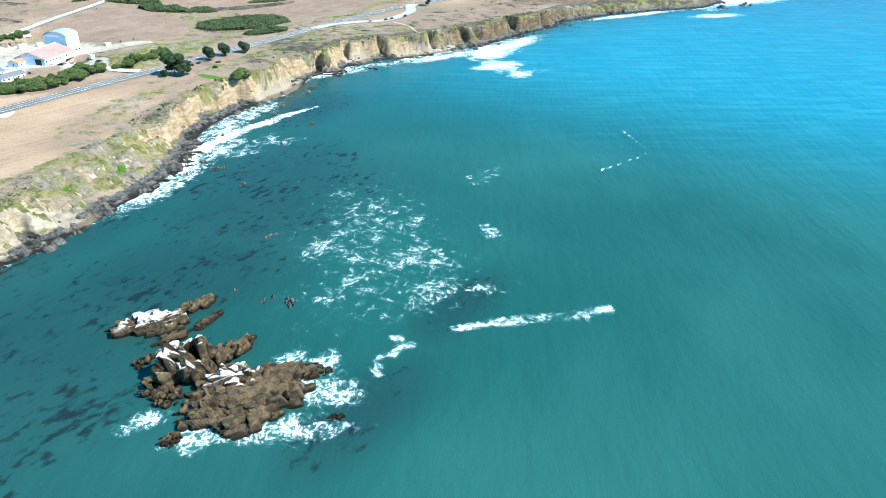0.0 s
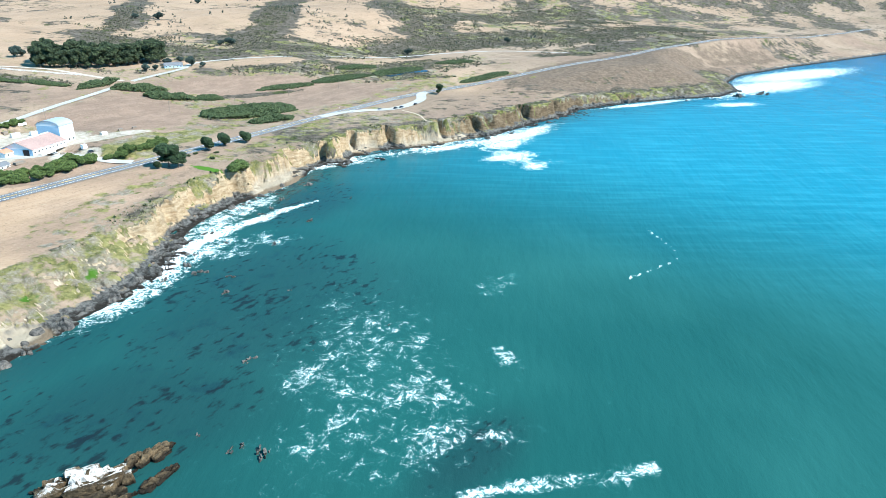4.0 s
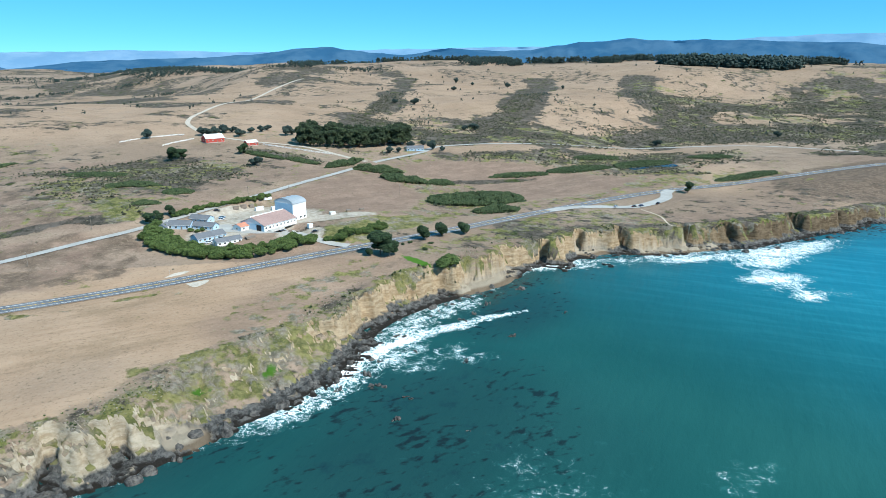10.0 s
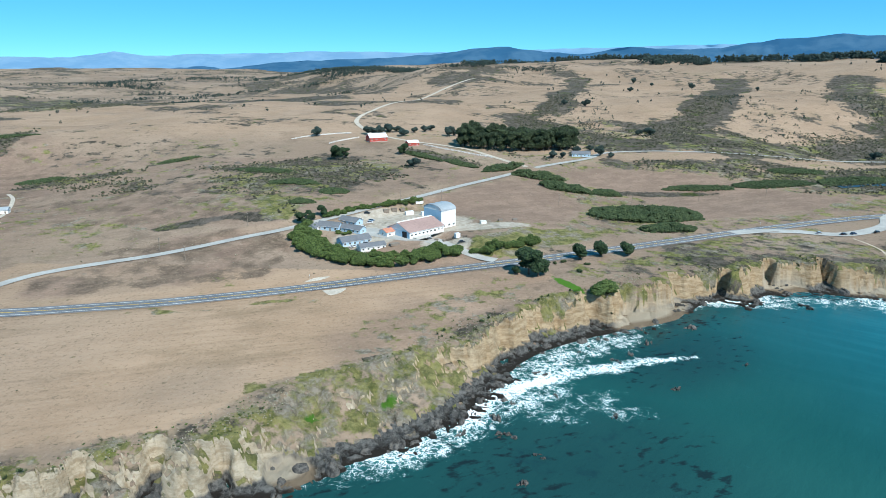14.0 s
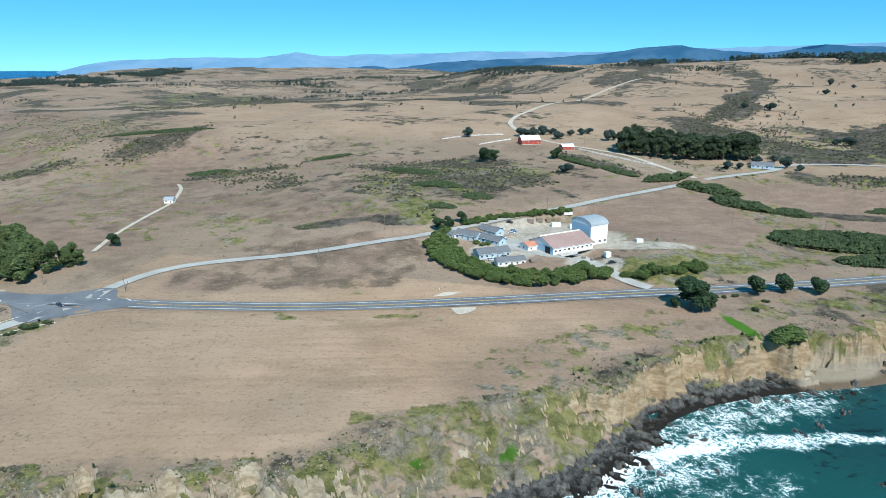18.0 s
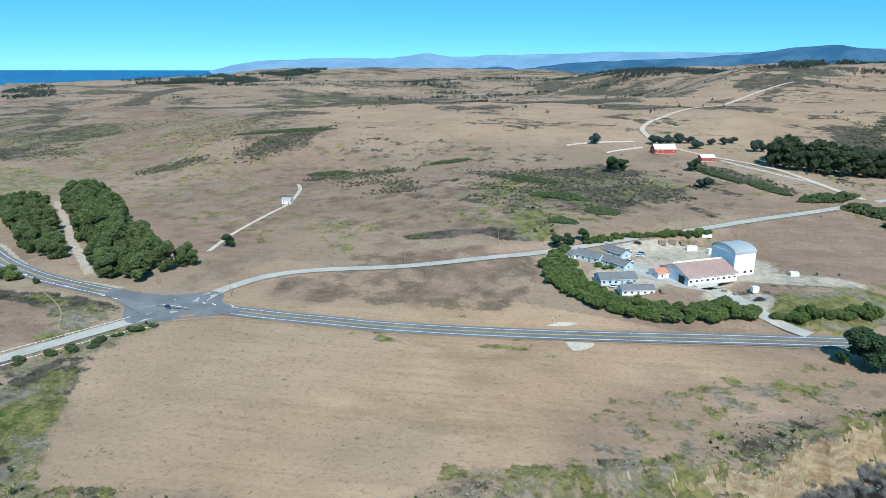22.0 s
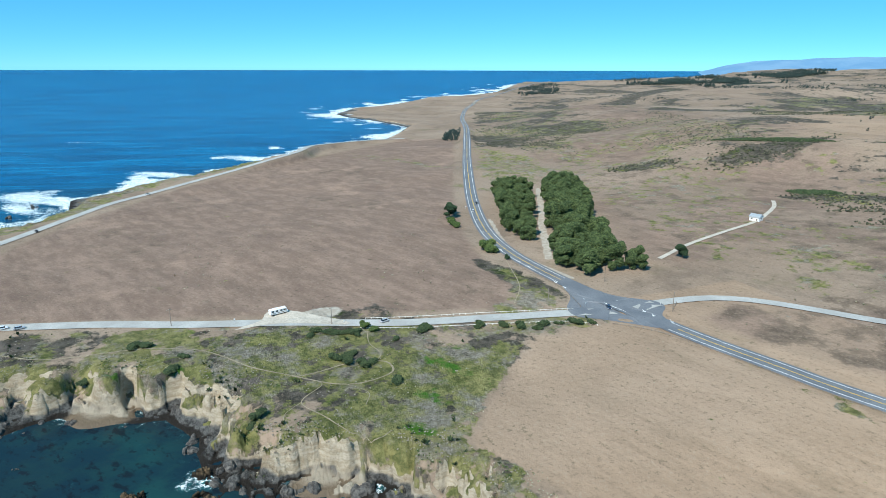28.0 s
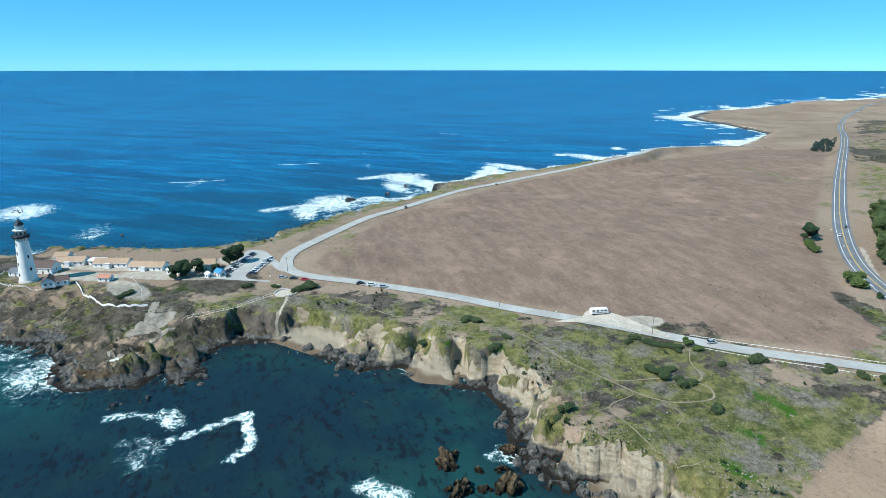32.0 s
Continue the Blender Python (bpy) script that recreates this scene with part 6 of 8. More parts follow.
def clumps(h0, h1, d0, d1, n, each, wide, deep):
    """Tree places in n belts of each trees, longer across the view than deep."""
    c, d = h0 + (h1 - h0) * u(n), d0 + (d1 - d0) * u(n)
    hd = np.repeat(c, each) + rs.normal(size=n * each) * wide
    return polar(hd, np.repeat(d, each) + rs.normal(size=n * each) * deep)


woods("ridge_wood", "dark pine wood along the far ridge", clumps(-14, -52, 1650, 1850, 44, 26, 0.5, 18), 8, 17, 310)
woods("ridge_wood", "dark dense pine wood on the ridge", polar(-30.5 - 10.5 * u(620), 1560 + 90 * u(620)), 13, 25, 311)
woods("ridge_wood", "dark pine wood along the far ridge", clumps(0, -16, 1800, 2000, 22, 24, 0.6, 20), 8, 15, 312)
woods("plateau_wood", "scattered dark trees on the far plateau", clumps(58, -12, 1700, 4300, 120, 12, 0.5, 14), 3, 7, 313, tufts_each=9)
woods("plateau_wood", "dark wood belts on the far plateau", clumps(46, -14, 1500, 2600, 30, 40, 1.0, 12), 4, 8, 323, tufts_each=9)


def wood_in(outline, n):
    """Tree places inside a plan outline, in clumps."""
    o = np.array(outline, float)
    p = o.min(0) + rs.rand(n * 6, 2) * (o.max(0) - o.min(0))
    p = p[inside(p[:, 0], p[:, 1], outline)]
    return p[np.argsort(-fbm(p[:, 0], p[:, 1], 160, 3, 3) - 0.12 * rs.rand(len(p)))][:n]


woods("plateau_wood", "dense dark wood on the far coastal plain", wood_in([(-2950, 2174), (-2677, 2079), (-2514, 2330), (-2100, 2150), (-2300, 2700), (-2552, 2803), (-2594, 3310), (-2875, 3700), (-2950, 3000)], 2200), 9, 16, 314, tufts_each=9)
woods("plateau_wood", "dark trees and scrub in a far valley", wood_in([(-1256, 2036), (-1356, 2542), (-1160, 2815), (-800, 2800), (-685, 2073), (-838, 2043), (-941, 1923), (-1134, 1907)], 700), 4, 10, 315, tufts_each=9)
woods("plateau_wood", "dark wood belt on the far plateau", wood_in([(-900, 2700), (-450, 1990), (-300, 2040), (-20, 1600), (40, 1750), (-250, 2500), (-700, 3000)], 1500), 6, 13, 324, tufts_each=9)
woods("coast_wood", "dark dense wood beside the far shore", wood_in([(-2318, 1372), (-2217, 1243), (-2600, 1430), (-2870, 1649), (-2896, 1809), (-2659, 1682), (-2480, 1560), (-2300, 1480)], 420), 6, 13, 316, tufts_each=9)
rs = np.random.RandomState(92)
u = rs.rand
woods("pasture_trees", "scattered dark bushes on the hill pastures", polar(36 - 86 * u(230), 900 + 800 * u(230)), 2.5, 5.5, 318)
woods("gully_scrub", "dark scrub in the hill gullies", np.vstack([np.column_stack([a + (u(90) - 0.5) * wx, b + (u(90) - 0.5) * 340]) for a, b, wx in ((150, 980, 60), (380, 980, 70), (560, 1010, 90))]), 1.5, 3.5, 319)
woods("road_trees", "dark trees beside the far highway", polar(66.2 + 1.3 * u(60), 1080 + 160 * u(60)), 5, 9, 320)

spread("hill_tussocks", "dark tussocks dotted over the dry hill", BRUSH_LEAF, wood_in([(-938, 655), (-722, 773), (-505, 634), (-511, 558), (-577, 454), (-717, 519)], 1300), 0.6, 1.5, 0.1, 326, flat=0.5, form=tufts)
spread("hill_tussocks", "dark tussocks dotted over the dry hill", BRUSH_LEAF, wood_in([(-1732, 842), (-1694, 1024), (-938, 900), (-722, 773), (-741, 484), (-853, 454)], 2600), 0.8, 1.9, 0.2, 327, flat=0.5, form=tufts)

# far ranges
def ridge(name, label, rows, dist, low, rough, mat, seed):
    rows = np.array(rows, float)
    head = np.arange(rows[0, 0], rows[-1, 0] + 0.01, 0.25)
    up = np.interp(head, rows[:, 0], rows[:, 1]) / 1136 * dist + 126
    up = up + (fbm(head * 40, head * 0, 90, seed, 6) - 0.5) * rough * 1.8
    n = 16
    verts, faces = [], []
    for i, h in enumerate(head):
        for k in range(n):
            s = k / (n - 1)
            d = dist - 700 * (1 - s) * 0.7 + (fbm(np.array([h * 30.0]), np.array([k * 9.0]), 60, seed + 2, 4)[0] - 0.5) * 200 * (s < 1)
            x, y = -math.sin(radians(h)) * d, 50 + math.cos(radians(h)) * d
            verts.append((x, y, low + (up[i] - low) * (s**0.8)))
    m = len(head)
    faces = [(i * n + k, (i + 1) * n + k, (i + 1) * n + k + 1, i * n + k + 1) for i in range(m - 1) for k in range(n - 1)]
    ob = part(name, quick(name, np.array(verts), np.array(faces), True), mat)
    return tagged(ob, label, "hills", kind="structure")


# distant air is put into the hills' colour, plus a faint blue glow
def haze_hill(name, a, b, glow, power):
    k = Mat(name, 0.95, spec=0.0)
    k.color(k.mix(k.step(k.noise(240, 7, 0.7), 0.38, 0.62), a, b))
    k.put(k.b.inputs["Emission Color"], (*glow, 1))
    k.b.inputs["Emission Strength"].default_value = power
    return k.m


ridge("backdrop_far_range", "mountain range with pale blue haze painted in", [(-75, 40), (-60, 46), (-50, 50), (-43, 48), (-38, 46), (-33, 38), (-27, 36), (-20, 34), (-12, 32), (0, 24), (8, 24), (14, 25), (19, 22), (23, 20), (28, 19), (30, 24), (33, 14), (37, 16), (41, 12), (44, 9), (46, 3), (47.5, -5), (49, -14), (51, -20)],
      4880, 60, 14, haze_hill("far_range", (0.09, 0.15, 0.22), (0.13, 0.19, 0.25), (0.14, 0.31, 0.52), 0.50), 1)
ridge("backdrop_near_range", "forested coastal range with blue air haze painted in", [(-75, 26), (-60, 32), (-48, 28), (-40, 38), (-36, 41), (-33, 44), (-30, 41), (-27, 45), (-23, 40), (-19, 27), (-15, 28), (-12, 31), (-8, 21), (-5, 25), (-2, 34), (1, 31), (4, 22), (7, 16), (12, 14), (16, 9), (20, 3), (26, -2), (30, -6)],
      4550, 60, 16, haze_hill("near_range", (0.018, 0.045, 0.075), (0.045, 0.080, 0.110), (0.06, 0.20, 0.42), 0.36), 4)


# ---- rocks in the sea ----
def rock_mat(name, guano):
    k = Mat(name, 0.9, spec=0.15)
    c = k.mix(k.step(k.noise(3.0, 6, 0.65), 0.35, 0.65), (0.072, 0.054, 0.034), (0.205, 0.145, 0.080))
    c = k.mix(k.step(k.noise(0.8, 5, 0.7), 0.5, 0.75), c, (0.045, 0.036, 0.026))
    z = k.axis(2)
    if guano:
        top = k.math("ADD", z, k.math("MULTIPLY", k.noise(2.2, 7, 0.75), 7.0))
        facing = k.axis(2, k.t.nodes.new("ShaderNodeNewGeometry").outputs["Normal"])
        lime = k.math("MULTIPLY", k.step(top, guano, guano + 1.2), k.step(k.math("ADD", facing, k.math("MULTIPLY", k.noise(1.2, 6, 0.75), 0.8)), 0.62, 0.90))
        c = k.mix(lime, c, k.mix(k.step(k.noise(0.6, 5, 0.7), 0.32, 0.52), (0.42, 0.36, 0.28), (0.80, 0.77, 0.72)))
    c = k.mix(k.step(k.math("ADD", z, k.math("MULTIPLY", k.noise(2, 4), 1.6)), 3.0, 1.5), c, (0.026, 0.021, 0.015))
    k.color(c)
    k.bump(k.math("ADD", k.math("MULTIPLY", k.noise(2.4, 8, 0.72, stretch=(2.2, 1, 0.7, 0.4)), 2.2), k.noise(0.4, 5, 0.7)), 0.9, 0.9)
    return k.m


k = Mat("wet_boulder", 0.6, spec=0.3)
k.color(k.mix(k.step(k.noise(1.4, 6, 0.7), 0.38, 0.62), (0.036, 0.034, 0.032), (0.135, 0.122, 0.105)))
k.bump(k.noise(0.5, 6, 0.7), 0.3, 0.8)
WET_ROCK = k.m
SEA_ROCK, GUANO_ROCK, GUANO_LOW = rock_mat("brown_sea_rock", 0), rock_mat("guano_capped_rock", 10.6), rock_mat("guano_low_rock", 6.6)
def rock_mesh(rx, ry, high, seed):
    """A jointed rock of tilted, split slabs with its foot under water."""
    step = 0.07 * max(rx, ry)
    nx, ny = int(2.9 * rx / step), int(2.9 * ry / step)
    x, y = [q.ravel() for q in np.meshgrid((np.arange(nx) - nx / 2) * step, (np.arange(ny) - ny / 2) * step, indexing="ij")]
    ox, oy = 61.0 * seed, 37.0 * seed
    size = max(0.40 * max(rx, ry), 1.2)
    bend = (fbm(x + ox, y + oy, size * 1.4, seed, 3) - 0.5) * size * 1.1
    d = np.hypot((x + bend) / rx, (y + bend * 0.6) / ry)
    value, ax, ay, edge = blocks(x * 0.62 + bend * 0.5 + ox, y + bend * 0.5 + oy, size, seed)
    v2, bx, by, edge2 = blocks(x * 0.7 + oy + bend, y + ox - bend, size * 0.36, seed + 3)
    dome = np.clip(1.08 - d**2.2 + (value - 0.5) * 0.35, -1.2, 1.2)
    body = np.sign(dome) * np.abs(dome) ** 0.5 * high
    lean_ = 0.34 * high / max(rx, ry) * 3
    z = body + (value - 0.5) * high * 0.34 + (0.12 * ax + 0.34 * ay) * min(lean_, 1.2) + (v2 - 0.5) * high * 0.10 + 0.10 * by
    z = z - (1 - ramp(edge, 0.01 * size, 0.10 * size)) * high * 0.30 - (1 - ramp(edge2, 0.01 * size, 0.05 * size)) * high * 0.04
    crease = np.abs(fbm(x * 0.6 + oy, y * 1.3 + ox, size * 0.55, seed + 1, 4) - 0.5) * 2
    z = z + (fbm(x + oy, y + ox, 1.4, seed + 1, 4) - 0.5) * 0.12 * high + (crease - 0.25) * high * 0.30
    z = np.where(d > 1.3, -1.5 * high, np.maximum(z, -0.5 * high - 0.6))
    idx = np.arange(nx * ny).reshape(nx, ny)
    quads = np.stack([idx[:-1, :-1], idx[1:, :-1], idx[1:, 1:], idx[:-1, 1:]], -1).reshape(-1, 4)
    quads = quads[(z[quads] > -0.5 * high - 0.4).any(1)]
    used = np.unique(quads)
    back_to = np.zeros(nx * ny, int)
    back_to[used] = np.arange(len(used))
    return quick("rock", np.column_stack([x, y, z])[used], back_to[quads], False)


BALL = bmesh.new()
bmesh.ops.create_icosphere(BALL, subdivisions=2, radius=1.0)
BALL_V = np.array([v.co[:] for v in BALL.verts])
BALL_F = np.array([[v.index for v in f.verts] for f in BALL.faces])
BALL.free()
BALL_V = np.sign(BALL_V) * np.abs(BALL_V) ** 0.42


def slabs(rx, ry, high, seed, n, peak):
    """Chipped angular blocks, dipping one way, piled over an oval foot."""
    rs_ = np.random.RandomState(seed + 500)
    verts, faces = [], []
    for k in range(n):
        d, t = math.sqrt(rs_.rand()) * 0.98, rs_.rand() * 6.283
        x, y = rx * d * math.cos(t), ry * d * math.sin(t)
        top = high * max(0.06, 1.06 - d**2.4) ** peak * (0.72 + 0.4 * rs_.rand())
        size = max(rx, ry) * (0.13 + 0.17 * rs_.rand() ** 1.5) * (1.15 - 0.4 * d)
        v = BALL_V * (1 + (rs_.rand(len(BALL_V), 1) - 0.5) * 0.16)
        for _ in range(8):      # flat chips off the corners
            way = rs_.normal(size=3)
            way /= np.linalg.norm(way)
            v = v - np.maximum(v @ way - (0.50 + 0.28 * rs_.rand()), 0)[:, None] * way
        thick = max(top * 0.62 + 0.5, size * 0.35)
        v = v * np.array([size * (1.0 + 0.7 * rs_.rand()), size * (0.55 + 0.4 * rs_.rand()), thick])
        m = np.array((pose(0, 0, 0, 0, 0, 20 * (rs_.rand() - 0.5) + 8) @ pose(0, 0, 0, 14 + 16 * (rs_.rand() - 0.5), -10 + 14 * (rs_.rand() - 0.5), 0)).to_3x3())
        v = v @ m.T
        verts.append(v + np.array([x, y, top - v[:, 2].max()]))
        faces.append(BALL_F + len(BALL_V) * k)
    return np.vstack(verts), np.vstack(faces)


def sea_rock(x, y, rx, ry, high, turn, seed, mat=SEA_ROCK, label="brown barnacled sea rock awash in surf", small=False, group="", peak=0.48):
    """One rock of split slabs with its foot under water."""
    v, f = slabs(rx, ry, high, seed, int(8 if small else 16 + 3.2 * max(rx, ry)), peak)
    ob = part("sea_rock", quick("sea_rock", v, f), mat, m=pose(x, y, -0.3, 0, 0, turn))
    return tagged(ob, label, "rock", group)


WHITE_LABEL = "brown sea stack whitened by seabird droppings"
sea_rock(-48, 86, 12, 5.5, 5.6, -20, 1, GUANO_LOW, WHITE_LABEL)
sea_rock(-33, 89, 8, 3.0, 3.4, 15, 2)
sea_rock(-56, 90, 5, 3, 2.4, -30, 12)
sea_rock(-43, 75, 6, 2.6, 2.6, 5, 3)
sea_rock(-31, 79, 6, 2.0, 2.2, 25, 4)
sea_rock(-54, 68, 4, 2.4, 2.6, 20, 5)
sea_rock(-43, 55, 9.0, 7.5, 12.5, -15, 6, peak=0.3, mat=GUANO_ROCK, label=WHITE_LABEL)
sea_rock(-31, 57, 8, 3.4, 5.5, 18, 7)
sea_rock(-25, 60, 4.5, 2.4, 2.8, 30, 8)
sea_rock(-53, 53, 5.5, 4.5, 4.2, -20, 9)
sea_rock(-52, 47, 4.2, 3.6, 4.0, 10, 10)
sea_rock(-34, 43, 9, 7, 6.8, -25, 21, GUANO_LOW, "brown sea rock with a white streaked top")
sea_rock(-40, 37, 10, 7, 5.5, -30, 22, label="broad brown shelf of sea rock")
sea_rock(-30, 33, 13, 9, 5.4, -35, 23, label="broad brown shelf of sea rock")
sea_rock(-36, 27, 10, 6, 3.8, -20, 24, label="broad brown shelf of sea rock")
sea_rock(-46, 34, 8, 5, 3.6, -40, 25)
sea_rock(-22, 39, 9, 5, 3.8, -25, 26)
sea_rock(-14, 36, 7, 3.6, 2.6, -20, 27)
sea_rock(-55, 31, 3.6, 2.6, 2.4, 0, 28)
sea_rock(-15, 14, 2.6, 1.6, 1.4, -20, 29)
BAY_ROCKS = [(8, 124, 2.4), (-10, 80, 2.6), (-4, 74, 3.0), (-18, 92, 1.6), (30, 118, 1.2), (40, 170, 1.2), (16, 183, 2.2), (5, 240, 3.6), (8, 220, 3.6), (11, 209, 3.2), (27, 258, 3.0), (-4, 210, 2.4), (52, 225, 2.8), (47, 280, 2.2), (80, 309, 2.6), (106, 312, 3.2)]
SHORE_ROCKS = [(80, 293, 2.8), (69, 279, 2.6), (61, 272, 2.4), (22, 198, 2.2), (81, 248, 2.2), (117, 272, 2.2), (0, 222, 3.0), (32, 239, 2.0), (10, 252, 3.0), (-6, 222, 2.2), (14, 232, 2.0), (3, 233, 2.4), (176, 345, 4.0), (130, 352, 3.5), (62, 120, 1.4),
                               (-240, 12, 1.6), (-234, 19, 1.4), (-217, -76, 2.8), (-223, -66, 3.0), (-238, -60, 3.0), (-178, 96, 3), (-171, 104, 3.5), (-610, -100, 6), (-690, -60, 6), (-520, -380, 7), (-455, -235, 3), (660, 372, 6), (700, 368, 7), (-650, -70, 5)]
for k, (x, y, s) in enumerate(BAY_ROCKS + SHORE_ROCKS):
    sea_rock(x, y, s * 1.25, s * 0.75, s * 0.66, 37 * k, 40 + k % 9, WET_ROCK, small=True, peak=0.8, label="dark wet rock breaking the surface", group="rocks in the bay")
for k, (x, y, s) in enumerate([(-200, 56, 5.2), (-197, 67, 2.2), (-198, 75, 3.0), (-186, 62, 5.0), (-190, 77, 5.6), (-209, 76, 3.4), (-187, 70, 2.6), (-204, 58, 2.4)]):
    sea_rock(x, y, s * 1.1, s * 0.75, s * 0.85, 41 * k + 20, 70 + k, peak=0.95, label="jagged brown rock standing off the cove", group="rocks in the cove")
# boulders along the foot of the bluffs
rs = np.random.RandomState(12)
foot = spline(SHORE_E[5:] + SHORE_M + SHORE_W[:-5], 3.4)
foot_meshes = [rock_mesh(1.25, 0.9, 0.75, 60 + k) for k in range(6)]
for k in range(300):
    x, y = foot[rs.randint(len(foot))] + rs.normal(size=2) * (2.6 if k % 3 else 5.5)
    s = 0.6 + 2.0 * rs.rand() ** 2.2
    z = max(put_height(x, y), -0.4)
    if z > 4:
        continue
    ob = part("shore_boulder", foot_meshes[k % 6], WET_ROCK, m=pose(x, y, z, 0, 0, rs.rand() * 360) @ Matrix.Diagonal((s, s, s, 1)))
    tagged(ob, "dark wet boulder at the foot of the bluff", "boulder", "boulders along the shore")


# ---- buildings ----
def window(parent, x, y, z, wide, high, turn, trim=None, name="window"):
    """A framed pane on a wall; turn: the way it faces, degrees from +x."""
    m = pose(x, y, z, 0, 0, turn)
    w_ = part(name, slab(0.02, 0, 0, 0.10, wide + 0.24, high + 0.24), trim or WHITE_WALL, parent, m=m)
    part("pane", slab(0.075, 0, 0, 0.03, wide, high), DARK_GLASS, w_)
    if high > 1.0 and wide < 4:
        part("glazing_bar", slab(0.09, 0, 0, 0.03, 0.06, high), trim or WHITE_WALL, w_)
    part("sill", slab(0.07, 0, -high / 2 - 0.14, 0.2, wide + 0.3, 0.07), trim or WHITE_WALL, w_)
    return w_


def gabled(name, label, x, y, turn, long, wide, wall_h, rise, wall, roof, category="house", z=None, overhang=0.45, wins=(4, 1.0, 1.1), ends=1, door=True, over_gable=None):
    """A long house with its ridge along local x."""
    z = put_height(x, y) if z is None else z
    root = empty(name, x, y, z - 0.15, turn, label, category)
    a, b = long / 2, wide / 2
    bm = bmesh.new()
    ring = [(-b, 0), (b, 0), (b, wall_h), (0, wall_h + rise), (-b, wall_h)]
    p = [bm.verts.new((-a, u, v)) for u, v in ring]
    q = [bm.verts.new((a, u, v)) for u, v in ring]
    bm.faces.new(p[::-1]), bm.faces.new(q)
    for k in range(5):
        bm.faces.new((p[k], p[(k + 1) % 5], q[(k + 1) % 5], q[k]))
    bmesh.ops.recalc_face_normals(bm, faces=bm.faces)
    part("wall_shell", bm, wall, root)
    part("footing", slab(0, 0, 0.1, long + 0.12, wide + 0.12, 0.5), CONCRETE, root)
    slope = math.atan2(rise, b)
    run_ = b / math.cos(slope) + overhang
    for side in (1, -1):
        bm = slab(0, 0, 0, long + 2 * overhang, run_, 0.16, bevel=0.03)
        m = pose(0, side * (b + overhang * math.cos(slope)) / 2 , wall_h + rise - (run_ / 2) * math.sin(slope) + 0.12, -side * math.degrees(slope), 0, 0)
        slope_ob = part("roof_slope", bm, roof, root, m=m)
        part("gutter", slab(0, side * (run_ / 2 + 0.03), -0.02, long + 2 * overhang, 0.12, 0.12), WHITE_WALL, slope_ob)
    part("ridge_cap", slab(0, 0, wall_h + rise + 0.20, long + 2 * overhang, 0.35, 0.1), roof, root)
    n, ww, wh = wins
    for side in (1, -1):
        for k in range(n):
            px = -a + (k + 0.5) * long / n
            if door and side == -1 and k == n // 2:
                d = part("door", slab(0.04, 0, 1.0, 0.08, 1.0, 2.0), WOOD, root, m=pose(px, -b, 0.1, 0, 0, -90))
                part("handle", slab(0.12, 0.35, 1.0, 0.06, 0.05, 0.12), STEEL, d)
            else:
                window(root, px, side * b, wall_h * 0.58, ww, wh, 90 * side)
    for side in (1, -1):
        for k in range(ends):
            window(root, side * a, (k - (ends - 1) / 2) * 2.4, wall_h * 0.58, 1.0, 1.2, 0 if side > 0 else 180)
    return root


# farm compound
AX = 47.0
hangar = empty("hangar", -27.0, 427, 22.9, AX, "tall white hangar with a grey curved metal roof and gable in painted blue shade", "barn")
bm = bmesh.new()
prof = [(-8.5, 0), (8.5, 0), (8.5, 11.5)] + [(8.5 * math.cos(t), 11.5 + 3.4 * math.sin(t)) for t in np.linspace(0.25, math.pi - 0.25, 9)] + [(-8.5, 11.5)]
p = [bm.verts.new((-6.5, u, v)) for u, v in prof]
q = [bm.verts.new((6.5, u, v)) for u, v in prof]
bm.faces.new(p[::-1]), bm.faces.new(q)
for k in range(len(prof)):
    bm.faces.new((p[k], p[(k + 1) % len(prof)], q[(k + 1) % len(prof)], q[k]))
bmesh.ops.recalc_face_normals(bm, faces=bm.faces)
part("wall_shell", bm, WHITE_WALL, hangar)
arc = [(8.75 * math.cos(t), 11.6 + 3.5 * math.sin(t)) for t in np.linspace(0.0, math.pi, 13)]
bm = bmesh.new()
outer = [[bm.verts.new((s, u, v + d)) for u, v in arc] for s in (-6.8, 6.8) for d in (0.0, 0.15)]
for a_, b_ in ((0, 2), (3, 1)):
    for k in range(12):
        bm.faces.new((outer[a_][k], outer[a_][k + 1], outer[b_][k + 1], outer[b_][k]))
for a_, b_ in ((1, 0), (2, 3)):
    for k in range(12):
        bm.faces.new((outer[a_][k], outer[a_][k + 1], outer[b_][k + 1], outer[b_][k]))
bmesh.ops.recalc_face_normals(bm, faces=bm.faces)
part("curved_roof", bm, SILVER_ROOF, hangar, "grey metal roof")
for k in range(12):
    part("wall_rib", slab(0, 0, 5.7, 0.12, 0.12, 11.4), WHITE_WALL, hangar, m=pose(-6 + k * 12 / 11, -8.55, 0))
# the white gable's bluish shade, put on as a coloured slab
part("gable_cladding", slab(0, 0, 6.0, 0.10, 16.6, 11.6), PALE_BLUE, hangar, "white gable wall with bluish shade painted on", m=pose(-6.56, 0, 0))
for s in (-4.2, 0.6, 4.6):
    window(hangar, s, -8.55, 1.8, 1.6, 1.2, -90)

shed = gabled("packing_shed", "long white farm shed with a rusty pink roof", -41.0, 407.0, AX, 29, 22, 4.2, 4.2, WHITE_WALL, PINK_ROOF, "shed", z=22.9, wins=(9, 1.4, 1.0), ends=0, door=False)
# likewise the shed end wall's shade, as a blue slab
part("gable_cladding", slab(-14.56, 0, 2.3, 0.08, 21.6, 4.2), PALE_BLUE, shed, "white end wall with bluish shade painted on")
